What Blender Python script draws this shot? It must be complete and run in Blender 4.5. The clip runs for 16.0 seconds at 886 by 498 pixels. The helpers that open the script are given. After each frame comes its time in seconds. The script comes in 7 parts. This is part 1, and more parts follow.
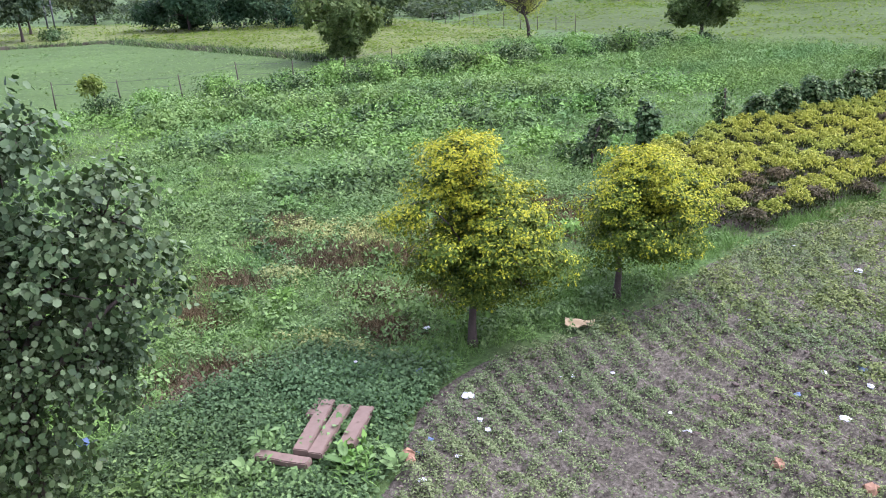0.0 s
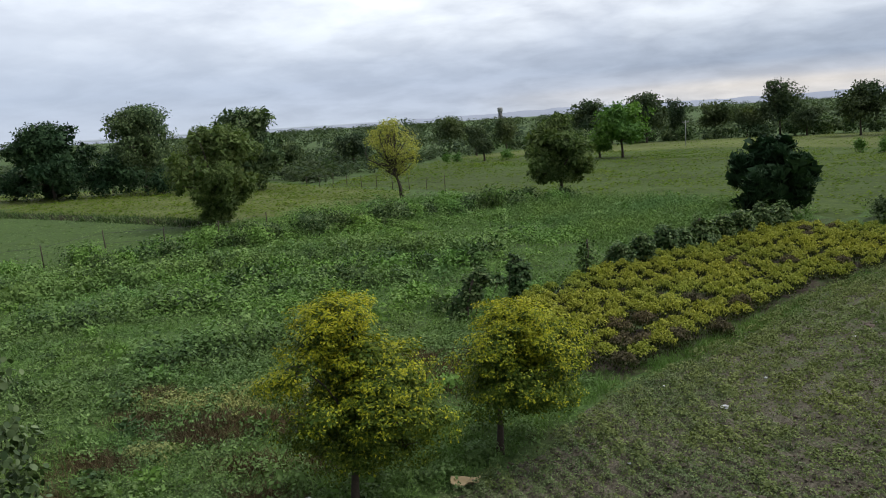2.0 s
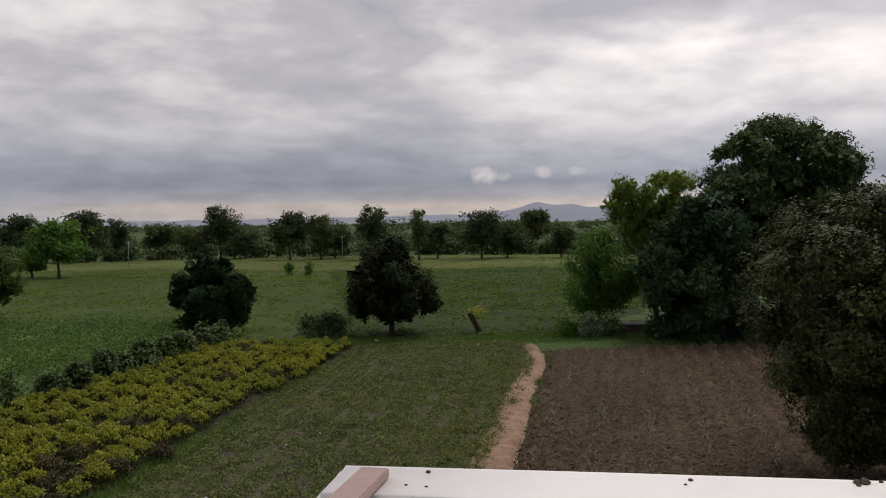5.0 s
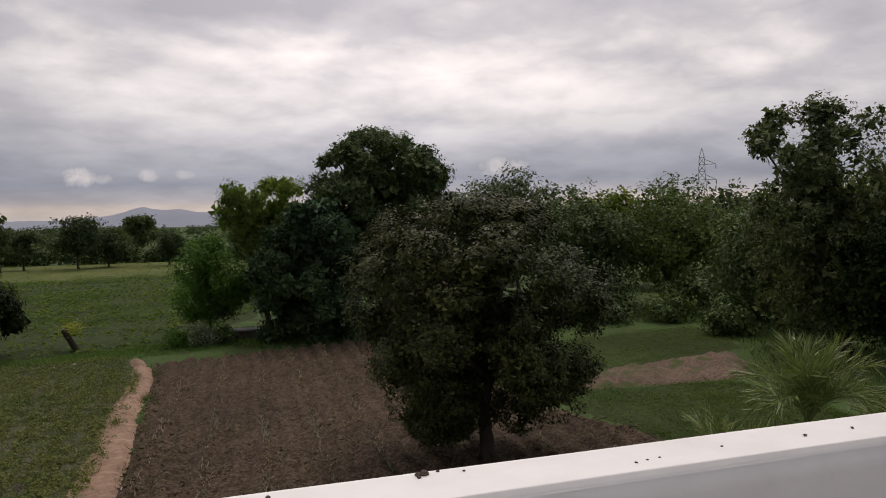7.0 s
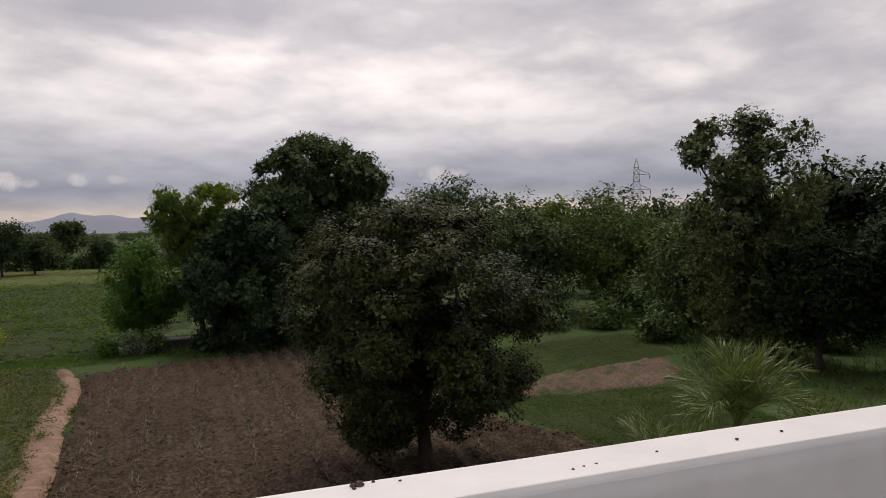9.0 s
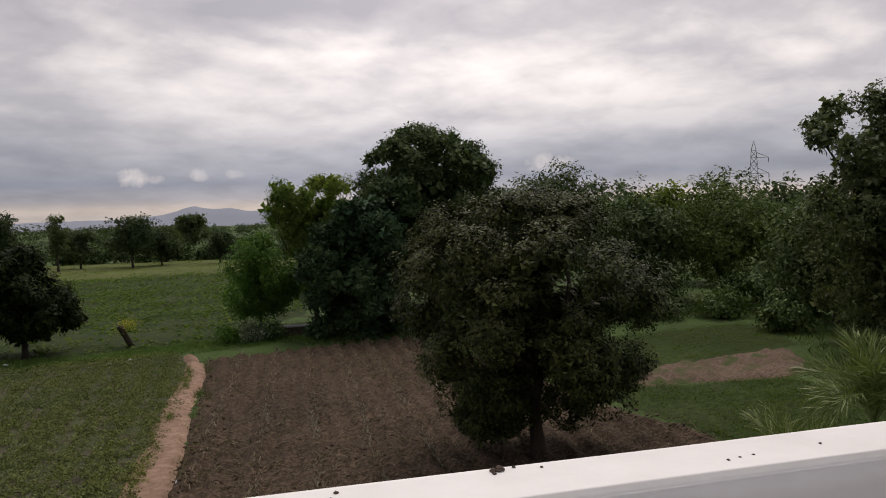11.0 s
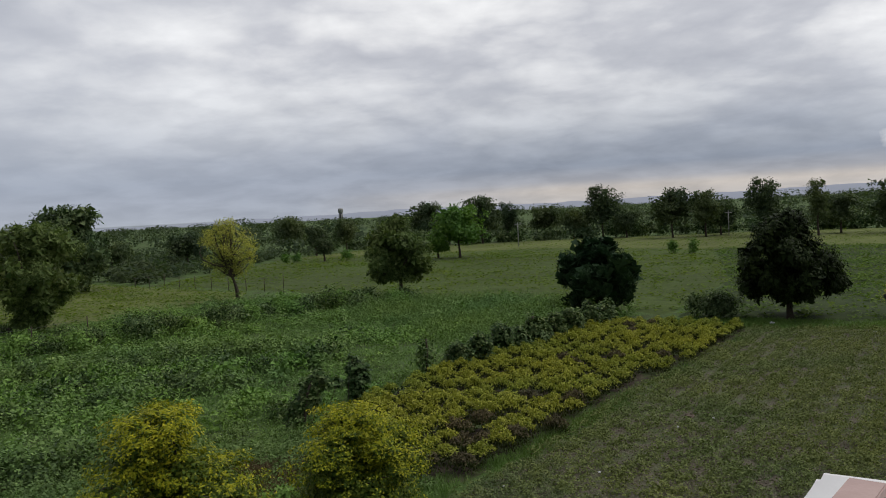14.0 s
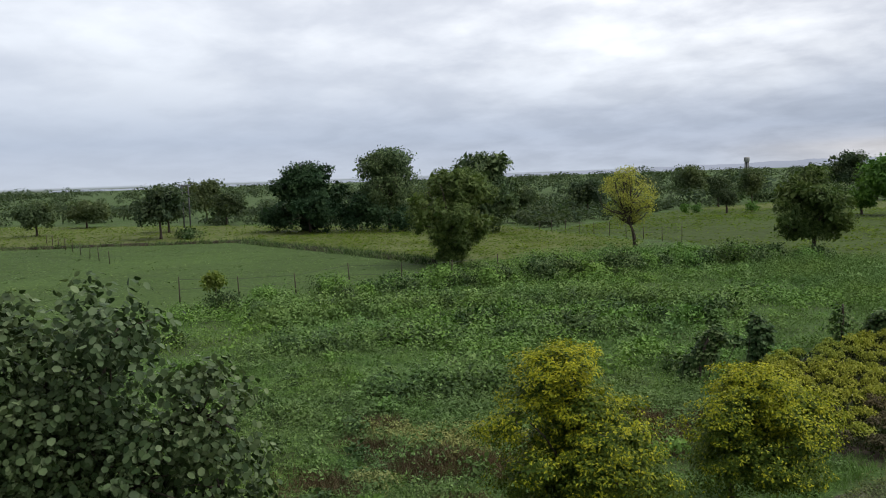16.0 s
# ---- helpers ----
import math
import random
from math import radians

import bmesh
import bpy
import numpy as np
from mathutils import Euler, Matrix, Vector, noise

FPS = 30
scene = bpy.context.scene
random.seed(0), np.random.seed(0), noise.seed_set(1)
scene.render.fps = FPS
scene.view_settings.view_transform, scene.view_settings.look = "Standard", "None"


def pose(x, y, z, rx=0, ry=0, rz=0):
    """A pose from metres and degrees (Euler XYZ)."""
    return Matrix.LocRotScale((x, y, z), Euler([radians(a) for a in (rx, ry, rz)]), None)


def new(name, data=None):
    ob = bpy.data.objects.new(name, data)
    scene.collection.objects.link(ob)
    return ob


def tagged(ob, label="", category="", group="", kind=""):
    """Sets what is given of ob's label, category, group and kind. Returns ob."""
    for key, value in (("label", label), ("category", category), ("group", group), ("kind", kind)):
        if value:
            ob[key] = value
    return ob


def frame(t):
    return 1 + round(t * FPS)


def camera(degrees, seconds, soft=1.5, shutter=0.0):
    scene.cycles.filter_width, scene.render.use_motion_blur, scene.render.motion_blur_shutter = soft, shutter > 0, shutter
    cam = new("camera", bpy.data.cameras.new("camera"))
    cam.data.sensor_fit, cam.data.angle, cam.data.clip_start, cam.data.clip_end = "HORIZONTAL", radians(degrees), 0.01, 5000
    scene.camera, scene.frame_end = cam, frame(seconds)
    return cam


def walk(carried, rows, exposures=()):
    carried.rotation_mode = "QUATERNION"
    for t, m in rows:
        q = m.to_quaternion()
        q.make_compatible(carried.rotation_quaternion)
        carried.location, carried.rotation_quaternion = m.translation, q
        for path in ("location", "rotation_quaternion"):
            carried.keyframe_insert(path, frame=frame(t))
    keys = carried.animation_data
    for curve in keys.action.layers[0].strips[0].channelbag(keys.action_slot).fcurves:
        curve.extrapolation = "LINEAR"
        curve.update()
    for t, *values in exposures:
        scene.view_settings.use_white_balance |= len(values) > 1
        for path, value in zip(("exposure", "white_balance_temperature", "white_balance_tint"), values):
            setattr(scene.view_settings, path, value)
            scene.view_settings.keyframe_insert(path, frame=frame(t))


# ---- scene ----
cam = camera(57.77, 16.0, soft=1.0)
PATH = [
    (0.0, pose(-0.234, -0.062, 5.934, 70.350, 2.689, 26.245)),
    (0.5, pose(-0.204, -0.034, 5.933, 72.393, 3.690, 23.643)),
    (1.0, pose(-0.185, -0.033, 5.941, 73.704, 4.591, 20.687)),
    (1.5, pose(-0.164, -0.034, 5.954, 76.043, 4.195, 18.116)),
    (2.0, pose(-0.141, -0.050, 5.994, 80.923, 3.542, 17.334)),
    (2.5, pose(-0.119, -0.066, 6.021, 84.589, 2.632, 14.079)),
    (3.0, pose(-0.082, -0.046, 6.004, 85.715, 1.847, 8.968)),
    (3.5, pose(-0.041, -0.015, 5.998, 86.663, 1.155, -0.065)),
    (4.0, pose(0.003, -0.047, 6.009, 87.319, 1.034, -12.478)),
    (4.2, pose(0.032, -0.052, 5.982, 87.561, 1.064, -14.264)),
    (6.3, pose(0.075, -0.079, 6.039, 88.225, 0.788, -34.601)),
    (6.5, pose(0.097, -0.081, 6.040, 88.203, 1.021, -37.367)),
    (7.0, pose(0.153, -0.081, 6.025, 87.938, 1.224, -47.773)),
    (7.5, pose(0.181, -0.090, 6.019, 87.869, 1.539, -52.032)),
    (8.0, pose(0.179, -0.102, 6.020, 87.956, 1.706, -53.753)),
    (10.3, pose(0.197, 0.021, 6.003, 88.254, 1.096, -48.019)),
    (10.5, pose(0.208, 0.031, 5.984, 87.977, 1.597, -47.522)),
    (11.0, pose(0.196, 0.053, 5.985, 87.798, 1.666, -44.496)),
    (11.5, pose(0.135, 0.058, 5.999, 87.784, 1.870, -38.001)),
    (12.0, pose(0.098, 0.080, 5.995, 87.881, 2.088, -29.597)),
    (12.5, pose(0.050, 0.036, 6.014, 87.845, 2.464, -19.919)),
    (13.0, pose(0.015, 0.089, 5.992, 87.826, 2.787, -11.217)),
    (13.5, pose(-0.030, 0.089, 5.989, 87.716, 2.886, -3.398)),
    (14.0, pose(-0.089, 0.122, 5.991, 87.405, 2.972, 6.052)),
    (14.5, pose(-0.114, 0.140, 5.985, 86.805, 2.461, 11.892)),
    (15.0, pose(-0.120, 0.116, 5.991, 86.351, 2.100, 17.783)),
    (15.5, pose(-0.167, 0.108, 6.024, 85.777, 1.876, 24.563)),
    (16.0, pose(-0.205, 0.082, 6.010, 84.935, 1.986, 33.925)),
]
EXPOSURES = [
    (0.0, 2.15, 5400, 28), (0.5, 1.75, 5550, 19), (1.0, 1.33, 5850, 11), (1.5, 0.93, 6050, 9), (2.0, 0.6, 6200, 7), (2.5, 0.25, 6300, 7), (3.0, -0.02, 6500, 8), (4.2, -0.12, 6700, 12),
    (6.3, -0.1, 6900, 15), (8.2, -0.1, 6900, 16), (11.0, -0.07, 6900, 15), (12.5, -0.04, 6700, 13), (13.5, 0.02, 6500, 10), (14.5, 0.15, 6400, 8), (16.0, 0.5, 6300, 8),
]
walk(cam, PATH, EXPOSURES)

# ---------------------------------------------------------------- sky and light
SUN_EL, SUN_AZ = radians(58), radians(60)


def build_sky():
    world = bpy.data.worlds.new("overcast_sky")
    scene.world = world
    world.use_nodes = True
    nt = world.node_tree
    nt.nodes.clear()
    N, L = nt.nodes.new, nt.links.new

    def math_node(op, a, b=None):
        n = N("ShaderNodeMath")
        n.operation = op
        for k, v in enumerate((a, b)):
            if v is None:
                continue
            if isinstance(v, (int, float)):
                n.inputs[k].default_value = v
            else:
                L(v, n.inputs[k])
        return n.outputs[0]

    def ramp(fac, stops):
        n = N("ShaderNodeValToRGB")
        el = n.color_ramp.elements
        while len(el) < len(stops):
            el.new(0.5)
        for e, (p, c) in zip(el, stops):
            e.position, e.color = p, (*c, 1) if len(c) == 3 else c
        L(fac, n.inputs[0])
        return n.outputs[0]

    def mix(fac, a, b, kind="MIX"):
        n = N("ShaderNodeMix")
        n.data_type, n.blend_type = "RGBA", kind
        for sock, v in ((n.inputs[0], fac), (n.inputs[6], a), (n.inputs[7], b)):
            if isinstance(v, (int, float)):
                sock.default_value = v
            elif isinstance(v, tuple):
                sock.default_value = (*v, 1)
            else:
                L(v, sock)
        return n.outputs[2]

    def noise_tex(vec, scale, detail, rough, distort=0.0):
        n = N("ShaderNodeTexNoise")
        n.inputs["Scale"].default_value, n.inputs["Detail"].default_value = scale, detail
        n.inputs["Roughness"].default_value, n.inputs["Distortion"].default_value = rough, distort
        L(vec, n.inputs["Vector"])
        return n.outputs["Fac"]

    tc = N("ShaderNodeTexCoord").outputs["Generated"]
    sep = N("ShaderNodeSeparateXYZ")
    L(tc, sep.inputs[0])
    x, y, z = sep.outputs
    # a flat deck of cloud, drawn together towards the horizon
    lift = math_node("ADD", math_node("MAXIMUM", z, 0.0), 0.22)
    comb = N("ShaderNodeCombineXYZ")
    L(math_node("DIVIDE", x, lift), comb.inputs[0]), L(math_node("DIVIDE", y, lift), comb.inputs[1])
    p = comb.outputs[0]
    big = noise_tex(p, 0.95, 3.0, 0.45, 0.25)
    fine = noise_tex(p, 3.1, 7.0, 0.55, 0.2)
    heap = math_node("ABSOLUTE", math_node("SUBTRACT", noise_tex(p, 1.8, 6.0, 0.5, 0.1), 0.5))
    cl = math_node("ADD", math_node("ADD", math_node("MULTIPLY", big, 0.62), math_node("MULTIPLY", fine, 0.26)), math_node("MULTIPLY", heap, 0.5))
    tone = ramp(cl, [(0.33, (0.43, 0.435, 0.485)), (0.42, (0.57, 0.57, 0.61)), (0.49, (0.78, 0.77, 0.785)), (0.575, (1.02, 1.005, 1.0))])
    # slate band over the horizon, pale strip under it
    low = ramp(z, [(0.0, (0.50, 0.48, 0.49)), (0.012, (0.50, 0.465, 0.45)), (0.021, (0.54, 0.49, 0.46)), (0.030, (0.37, 0.375, 0.42)), (0.048, (0.25, 0.28, 0.355)),
                   (0.085, (0.29, 0.32, 0.395)), (0.14, (0.44, 0.455, 0.51))])
    west = ramp(z, [(0.0, (0.36, 0.39, 0.46)), (0.03, (0.33, 0.36, 0.44)), (0.075, (0.31, 0.34, 0.42)), (0.13, (0.44, 0.46, 0.52))])
    low = mix(ramp(math_node("ADD", math_node("MULTIPLY", x, 0.5), 0.5), [(0.36, (0, 0, 0)), (0.52, (1, 1, 1))]), west, low)
    keep = ramp(z, [(0.05, (0.0, 0.0, 0.0)), (0.20, (1.0, 1.0, 1.0))])
    lowc = mix(0.22, low, mix(1.0, low, ramp(fine, [(0.38, (0.55, 0.56, 0.6)), (0.62, (1.5, 1.48, 1.45))]), "MULTIPLY"))
    sky = mix(keep, lowc, tone)
    # brighter, hazier cloud away from the slate band, to the west
    az = math_node("ADD", math_node("MULTIPLY", x, 0.5), 0.5)
    veil = ramp(az, [(0.05, (0.65, 0.65, 0.65)), (0.40, (0.0, 0.0, 0.0))])
    pale = ramp(z, [(0.0, (0.44, 0.47, 0.54)), (0.05, (0.36, 0.40, 0.49)), (0.12, (0.46, 0.49, 0.56)), (0.3, (0.58, 0.60, 0.65))])
    sky = mix(veil, sky, pale)
    sky = mix(1.0, sky, ramp(az, [(0.3, (1.02, 1.02, 1.02)), (0.5, (0.97, 0.97, 0.97)), (0.66, (0.98, 0.98, 0.98)), (0.82, (1.3, 1.28, 1.26)), (1.0, (1.1, 1.09, 1.07))]), "MULTIPLY")
    # sky out of view, opposite the sun, steadily dimmed to darken the trees' near sides
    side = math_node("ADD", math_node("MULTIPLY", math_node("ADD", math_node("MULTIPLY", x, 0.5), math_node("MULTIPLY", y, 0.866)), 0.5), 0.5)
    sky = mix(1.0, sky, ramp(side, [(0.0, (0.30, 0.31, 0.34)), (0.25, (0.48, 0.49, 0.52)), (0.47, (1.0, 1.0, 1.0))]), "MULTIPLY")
    # small white cumulus low over the hills
    bearing = math_node("ARCTAN2", x, y)
    ruffle = noise_tex(tc, 60.0, 5.0, 0.6, 0.2)
    for deg, high, wide, tall, amount in ((23.4, 0.057, 1.15, 0.012, 0.62), (24.9, 0.055, 0.6, 0.006, 0.35), (27.7, 0.0585, 0.75, 0.008, 0.42), (30.1, 0.060, 0.7, 0.006, 0.3), (52.0, 0.064, 1.9, 0.013, 0.5), (47.5, 0.070, 1.0, 0.006, 0.25)):
        dx = math_node("DIVIDE", math_node("SUBTRACT", bearing, radians(deg)), radians(wide))
        dz = math_node("DIVIDE", math_node("SUBTRACT", z, high), tall)
        d2 = math_node("ADD", math_node("MULTIPLY", dx, dx), math_node("MULTIPLY", dz, dz))
        near = math_node("ADD", math_node("SUBTRACT", 1.0, d2), math_node("MULTIPLY", math_node("SUBTRACT", ruffle, 0.5), 2.6))
        puff = ramp(near, [(0.0, (0, 0, 0)), (1.0, (1, 1, 1))])
        sky = mix(math_node("MULTIPLY", puff, amount), sky, (0.80, 0.77, 0.77))
    # clear-sky light behind the cloud deck
    nish = N("ShaderNodeTexSky")
    nish.sky_type, nish.sun_disc = "NISHITA", False
    nish.sun_elevation, nish.sun_rotation = SUN_EL, SUN_AZ
    clear = mix(1.0, nish.outputs[0], (0.1, 0.1, 0.1), "MULTIPLY")
    sky = mix(0.06, sky, clear)
    ground_fade = ramp(z, [(0.0, (0.0, 0.0, 0.0)), (0.001, (1, 1, 1))])
    bg = N("ShaderNodeBackground")
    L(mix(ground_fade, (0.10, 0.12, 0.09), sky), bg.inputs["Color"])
    bg.inputs["Strength"].default_value = 1.0
    L(bg.outputs[0], N("ShaderNodeOutputWorld").inputs[0])


build_sky()
sun = new("sun", bpy.data.lights.new("sun", "SUN"))
sun.data.energy, sun.data.angle, sun.data.color = 1.45, radians(24), (1.0, 0.96, 0.9)
sun.rotation_euler = (math.pi / 2 - SUN_EL, 0, math.pi - SUN_AZ)


# ---------------------------------------------------------------- materials
def material(name, rough=0.8, spec=0.3):
    m = bpy.data.materials.new(name)
    m.use_nodes = True
    b = m.node_tree.nodes["Principled BSDF"]
    b.inputs["Roughness"].default_value = rough
    b.inputs["Specular IOR Level"].default_value = spec
    return m, m.node_tree, b


def ramp_node(nt, fac, stops):
    n = nt.nodes.new("ShaderNodeValToRGB")
    el = n.color_ramp.elements
    while len(el) < len(stops):
        el.new(0.5)
    for e, (p, c) in zip(el, stops):
        e.position, e.color = p, (*c, 1)
    nt.links.new(fac, n.inputs[0])
    return n.outputs[0]


def noise_node(nt, scale, detail=4.0, rough=0.55, vec=None, distort=0.0):
    n = nt.nodes.new("ShaderNodeTexNoise")
    n.inputs["Scale"].default_value, n.inputs["Detail"].default_value = scale, detail
    n.inputs["Roughness"].default_value, n.inputs["Distortion"].default_value = rough, distort
    if vec is None:
        vec = nt.nodes.new("ShaderNodeNewGeometry").outputs["Position"]
    nt.links.new(vec, n.inputs["Vector"])
    return n.outputs["Fac"]


def mix_node(nt, fac, a, b, kind="MIX"):
    n = nt.nodes.new("ShaderNodeMix")
    n.data_type, n.blend_type = "RGBA", kind
    for sock, v in ((n.inputs[0], fac), (n.inputs[6], a), (n.inputs[7], b)):
        if isinstance(v, (int, float)):
            sock.default_value = v
        elif isinstance(v, tuple):
            sock.default_value = (*v, 1)
        else:
            nt.links.new(v, sock)
    return n.outputs[2]


def bump_node(nt, bsdf, height, strength, distance):
    n = nt.nodes.new("ShaderNodeBump")
    n.inputs["Strength"].default_value, n.inputs["Distance"].default_value = strength, distance
    nt.links.new(height, n.inputs["Height"])
    nt.links.new(n.outputs[0], bsdf.inputs["Normal"])


def leaf_material(name, dark, mid, light, rough=0.6, glow=0.14, patch=0.5, gloss=0.08):
    """Leaves: tone by island, patches over the plant, some light let through."""
    m, nt, b = material(name, rough, gloss)
    geo = nt.nodes.new("ShaderNodeNewGeometry")
    col = ramp_node(nt, geo.outputs["Random Per Island"], [(0.0, dark), (0.5, mid), (1.0, light)])
    pat = ramp_node(nt, noise_node(nt, 0.9, 3.0), [(0.3, (0.72, 0.74, 0.7)), (0.7, (1.25, 1.22, 1.2))])
    col = mix_node(nt, patch, col, mix_node(nt, 1.0, col, pat, "MULTIPLY"))
    drift = ramp_node(nt, noise_node(nt, 0.17, 3.0), [(0.34, (0.78, 0.90, 1.0)), (0.5, (1.0, 1.0, 1.0)), (0.66, (1.12, 1.05, 0.9))])
    col = mix_node(nt, 0.8, col, mix_node(nt, 1.0, col, drift, "MULTIPLY"))
    nt.links.new(col, b.inputs["Base Color"])
    tr = nt.nodes.new("ShaderNodeBsdfTranslucent")
    nt.links.new(mix_node(nt, 1.0, col, (1.1, 1.25, 0.6), "MULTIPLY"), tr.inputs["Color"])
    ms = nt.nodes.new("ShaderNodeMixShader")
    ms.inputs[0].default_value = glow
    nt.links.new(b.outputs[0], ms.inputs[1]), nt.links.new(tr.outputs[0], ms.inputs[2])
    nt.links.new(ms.outputs[0], nt.nodes["Material Output"].inputs[0])
    return m


def earth_material(name, tones, fine=9.0, coarse=0.35, weeds=None, weed_at=(0.5, 0.6), weed_scale=1.3, bump=0.6, cover=None):
    """Soil with grain, damp patches and, if asked, a film of small green plants, which starts at y = cover."""
    m, nt, b = material(name, 0.95, 0.15)
    f = noise_node(nt, fine, 8.0, 0.62)
    c = noise_node(nt, coarse, 4.0, 0.55)
    col = ramp_node(nt, f, [(0.30, tones[0]), (0.5, tones[1]), (0.72, tones[2])])
    col = mix_node(nt, 0.7, col, mix_node(nt, 1.0, col, ramp_node(nt, c, [(0.3, (0.68, 0.66, 0.66)), (0.7, (1.3, 1.3, 1.28))]), "MULTIPLY"))
    if weeds:
        w = noise_node(nt, weed_scale, 7.0, 0.62)
        fac = ramp_node(nt, w, [(weed_at[0], (0, 0, 0)), (weed_at[1], (1, 1, 1))])
        green = ramp_node(nt, noise_node(nt, 14.0, 5.0, 0.6), [(0.3, weeds[0]), (0.7, weeds[1])])
        if cover:
            sep = nt.nodes.new("ShaderNodeSeparateXYZ")
            nt.links.new(nt.nodes.new("ShaderNodeNewGeometry").outputs["Position"], sep.inputs[0])
            rng_node = nt.nodes.new("ShaderNodeMapRange")
            rng_node.inputs[1].default_value, rng_node.inputs[2].default_value = cover
            nt.links.new(sep.outputs[1], rng_node.inputs[0])
            fac = mix_node(nt, rng_node.outputs[0], (0, 0, 0), fac)
        col = mix_node(nt, fac, col, green)
    nt.links.new(col, b.inputs["Base Color"])
    bump_node(nt, b, f, bump, 0.05)
    return m


def plain_material(name, c1, c2, rough=0.7, scale=6.0, bump=0.2, spec=0.3, metal=0.0):
    m, nt, b = material(name, rough, spec)
    f = noise_node(nt, scale, 6.0, 0.6)
    big = noise_node(nt, scale * 0.12, 3.0)
    col = mix_node(nt, f, c1, c2)
    col = mix_node(nt, 0.4, col, mix_node(nt, 1.0, col, ramp_node(nt, big, [(0.3, (0.8, 0.8, 0.8)), (0.7, (1.15, 1.15, 1.15))]), "MULTIPLY"))
    nt.links.new(col, b.inputs["Base Color"])
    b.inputs["Metallic"].default_value = metal
    bump_node(nt, b, f, bump, 0.01)
    return m


M_GROUND = earth_material("weedy_ground", ((0.018, 0.022, 0.009), (0.040, 0.050, 0.018), (0.085, 0.105, 0.038)), 8.0, 0.15,
                          ((0.030, 0.056, 0.014), (0.085, 0.140, 0.038)), (0.34, 0.54), 0.5)
M_FRONT = earth_material("grey_brown_soil", ((0.036, 0.032, 0.022), (0.083, 0.073, 0.053), (0.175, 0.156, 0.120)), 18.0, 0.5,
                         ((0.056, 0.068, 0.032), (0.097, 0.116, 0.053)), (0.44, 0.60), 2.2, 0.9, (12.0, 20.0))
M_DARK = earth_material("dark_ploughed_soil", ((0.026, 0.0175, 0.0105), (0.067, 0.046, 0.031), (0.172, 0.125, 0.087)), 9.0, 0.3,
                        ((0.055, 0.050, 0.025), (0.085, 0.075, 0.040)), (0.64, 0.74), 2.2, 0.9)
M_BARE = earth_material("bare_pinkish_soil", ((0.085, 0.056, 0.040), (0.14, 0.098, 0.072), (0.21, 0.155, 0.115)), 8.0, 0.3,
                        ((0.05, 0.065, 0.022), (0.08, 0.10, 0.035)), (0.50, 0.62), 1.0)
M_PATH = earth_material("trodden_clay", ((0.20, 0.125, 0.088), (0.28, 0.185, 0.135), (0.35, 0.245, 0.18)), 5.0, 0.5, None, bump=0.25)
M_LAWN = earth_material("short_crop", ((0.024, 0.046, 0.009), (0.048, 0.082, 0.017), (0.082, 0.125, 0.030)), 5.0, 0.08)
M_PLOT = earth_material("low_crop_soil", ((0.018, 0.030, 0.007), (0.034, 0.054, 0.012), (0.058, 0.084, 0.021)), 5.0, 0.08)
M_CROP = earth_material("field_crop", ((0.030, 0.048, 0.009), (0.046, 0.070, 0.013), (0.064, 0.090, 0.019)), 1.6, 0.06)
M_ROWCROP = earth_material("row_crop_soil", ((0.015, 0.026, 0.007), (0.027, 0.044, 0.010), (0.042, 0.062, 0.015)), 1.6, 0.06)
M_DRYCROP = earth_material("ripening_crop", ((0.060, 0.080, 0.020), (0.092, 0.112, 0.030), (0.13, 0.145, 0.045)), 1.4, 0.06)
M_PLOUGHCLOD = earth_material("ploughed_clod", ((0.062, 0.043, 0.032), (0.104, 0.075, 0.055), (0.178, 0.131, 0.100)), 14.0, 0.5)
M_SOILCLOD = earth_material("soil_clod", ((0.06, 0.045, 0.035), (0.10, 0.078, 0.062), (0.17, 0.135, 0.11)), 12.0, 0.5)
M_BED = earth_material("shrub_bed_soil", ((0.020, 0.016, 0.012), (0.036, 0.028, 0.020), (0.06, 0.05, 0.032)), 7.0, 0.4,
                       ((0.04, 0.06, 0.02), (0.07, 0.10, 0.03)), (0.5, 0.62), 1.2)

L_WEED = leaf_material("weed_leaf", (0.078, 0.152, 0.029), (0.124, 0.220, 0.045), (0.180, 0.290, 0.072), gloss=0.1)
L_NEARWEED = leaf_material("fallow_weed_leaf", (0.074, 0.124, 0.037), (0.110, 0.172, 0.053), (0.152, 0.220, 0.078), gloss=0.1)
L_CARPET = leaf_material("creeper_leaf", (0.042, 0.074, 0.026), (0.070, 0.114, 0.040), (0.105, 0.158, 0.060), gloss=0.1)
L_GRASS = leaf_material("grass_blade", (0.070, 0.130, 0.026), (0.114, 0.198, 0.044), (0.165, 0.262, 0.072), 0.6)
L_SOFT = leaf_material("feathery_herb", (0.080, 0.142, 0.037), (0.110, 0.182, 0.052), (0.148, 0.228, 0.072), 0.7)
L_DRY = leaf_material("dead_stems", (0.048, 0.033, 0.017), (0.090, 0.064, 0.034), (0.165, 0.125, 0.070), 0.8, 0.1)
L_CREEP = leaf_material("low_weed", (0.040, 0.062, 0.014), (0.080, 0.114, 0.028), (0.145, 0.182, 0.055), 0.65)
# golden trees' lower leaves: greener, with crown shade put into the colour
L_GOLDSHADE = leaf_material("green_shaded_under_leaf", (0.036, 0.068, 0.010), (0.076, 0.112, 0.014), (0.150, 0.178, 0.020), 0.5, 0.12)
L_FARMAT = leaf_material("dry_olive_mat_weed", (0.086, 0.108, 0.032), (0.132, 0.160, 0.052), (0.19, 0.22, 0.080), 0.7)
L_MAT = leaf_material("olive_mat_weed", (0.082, 0.108, 0.044), (0.130, 0.162, 0.070), (0.195, 0.23, 0.105), 0.7)
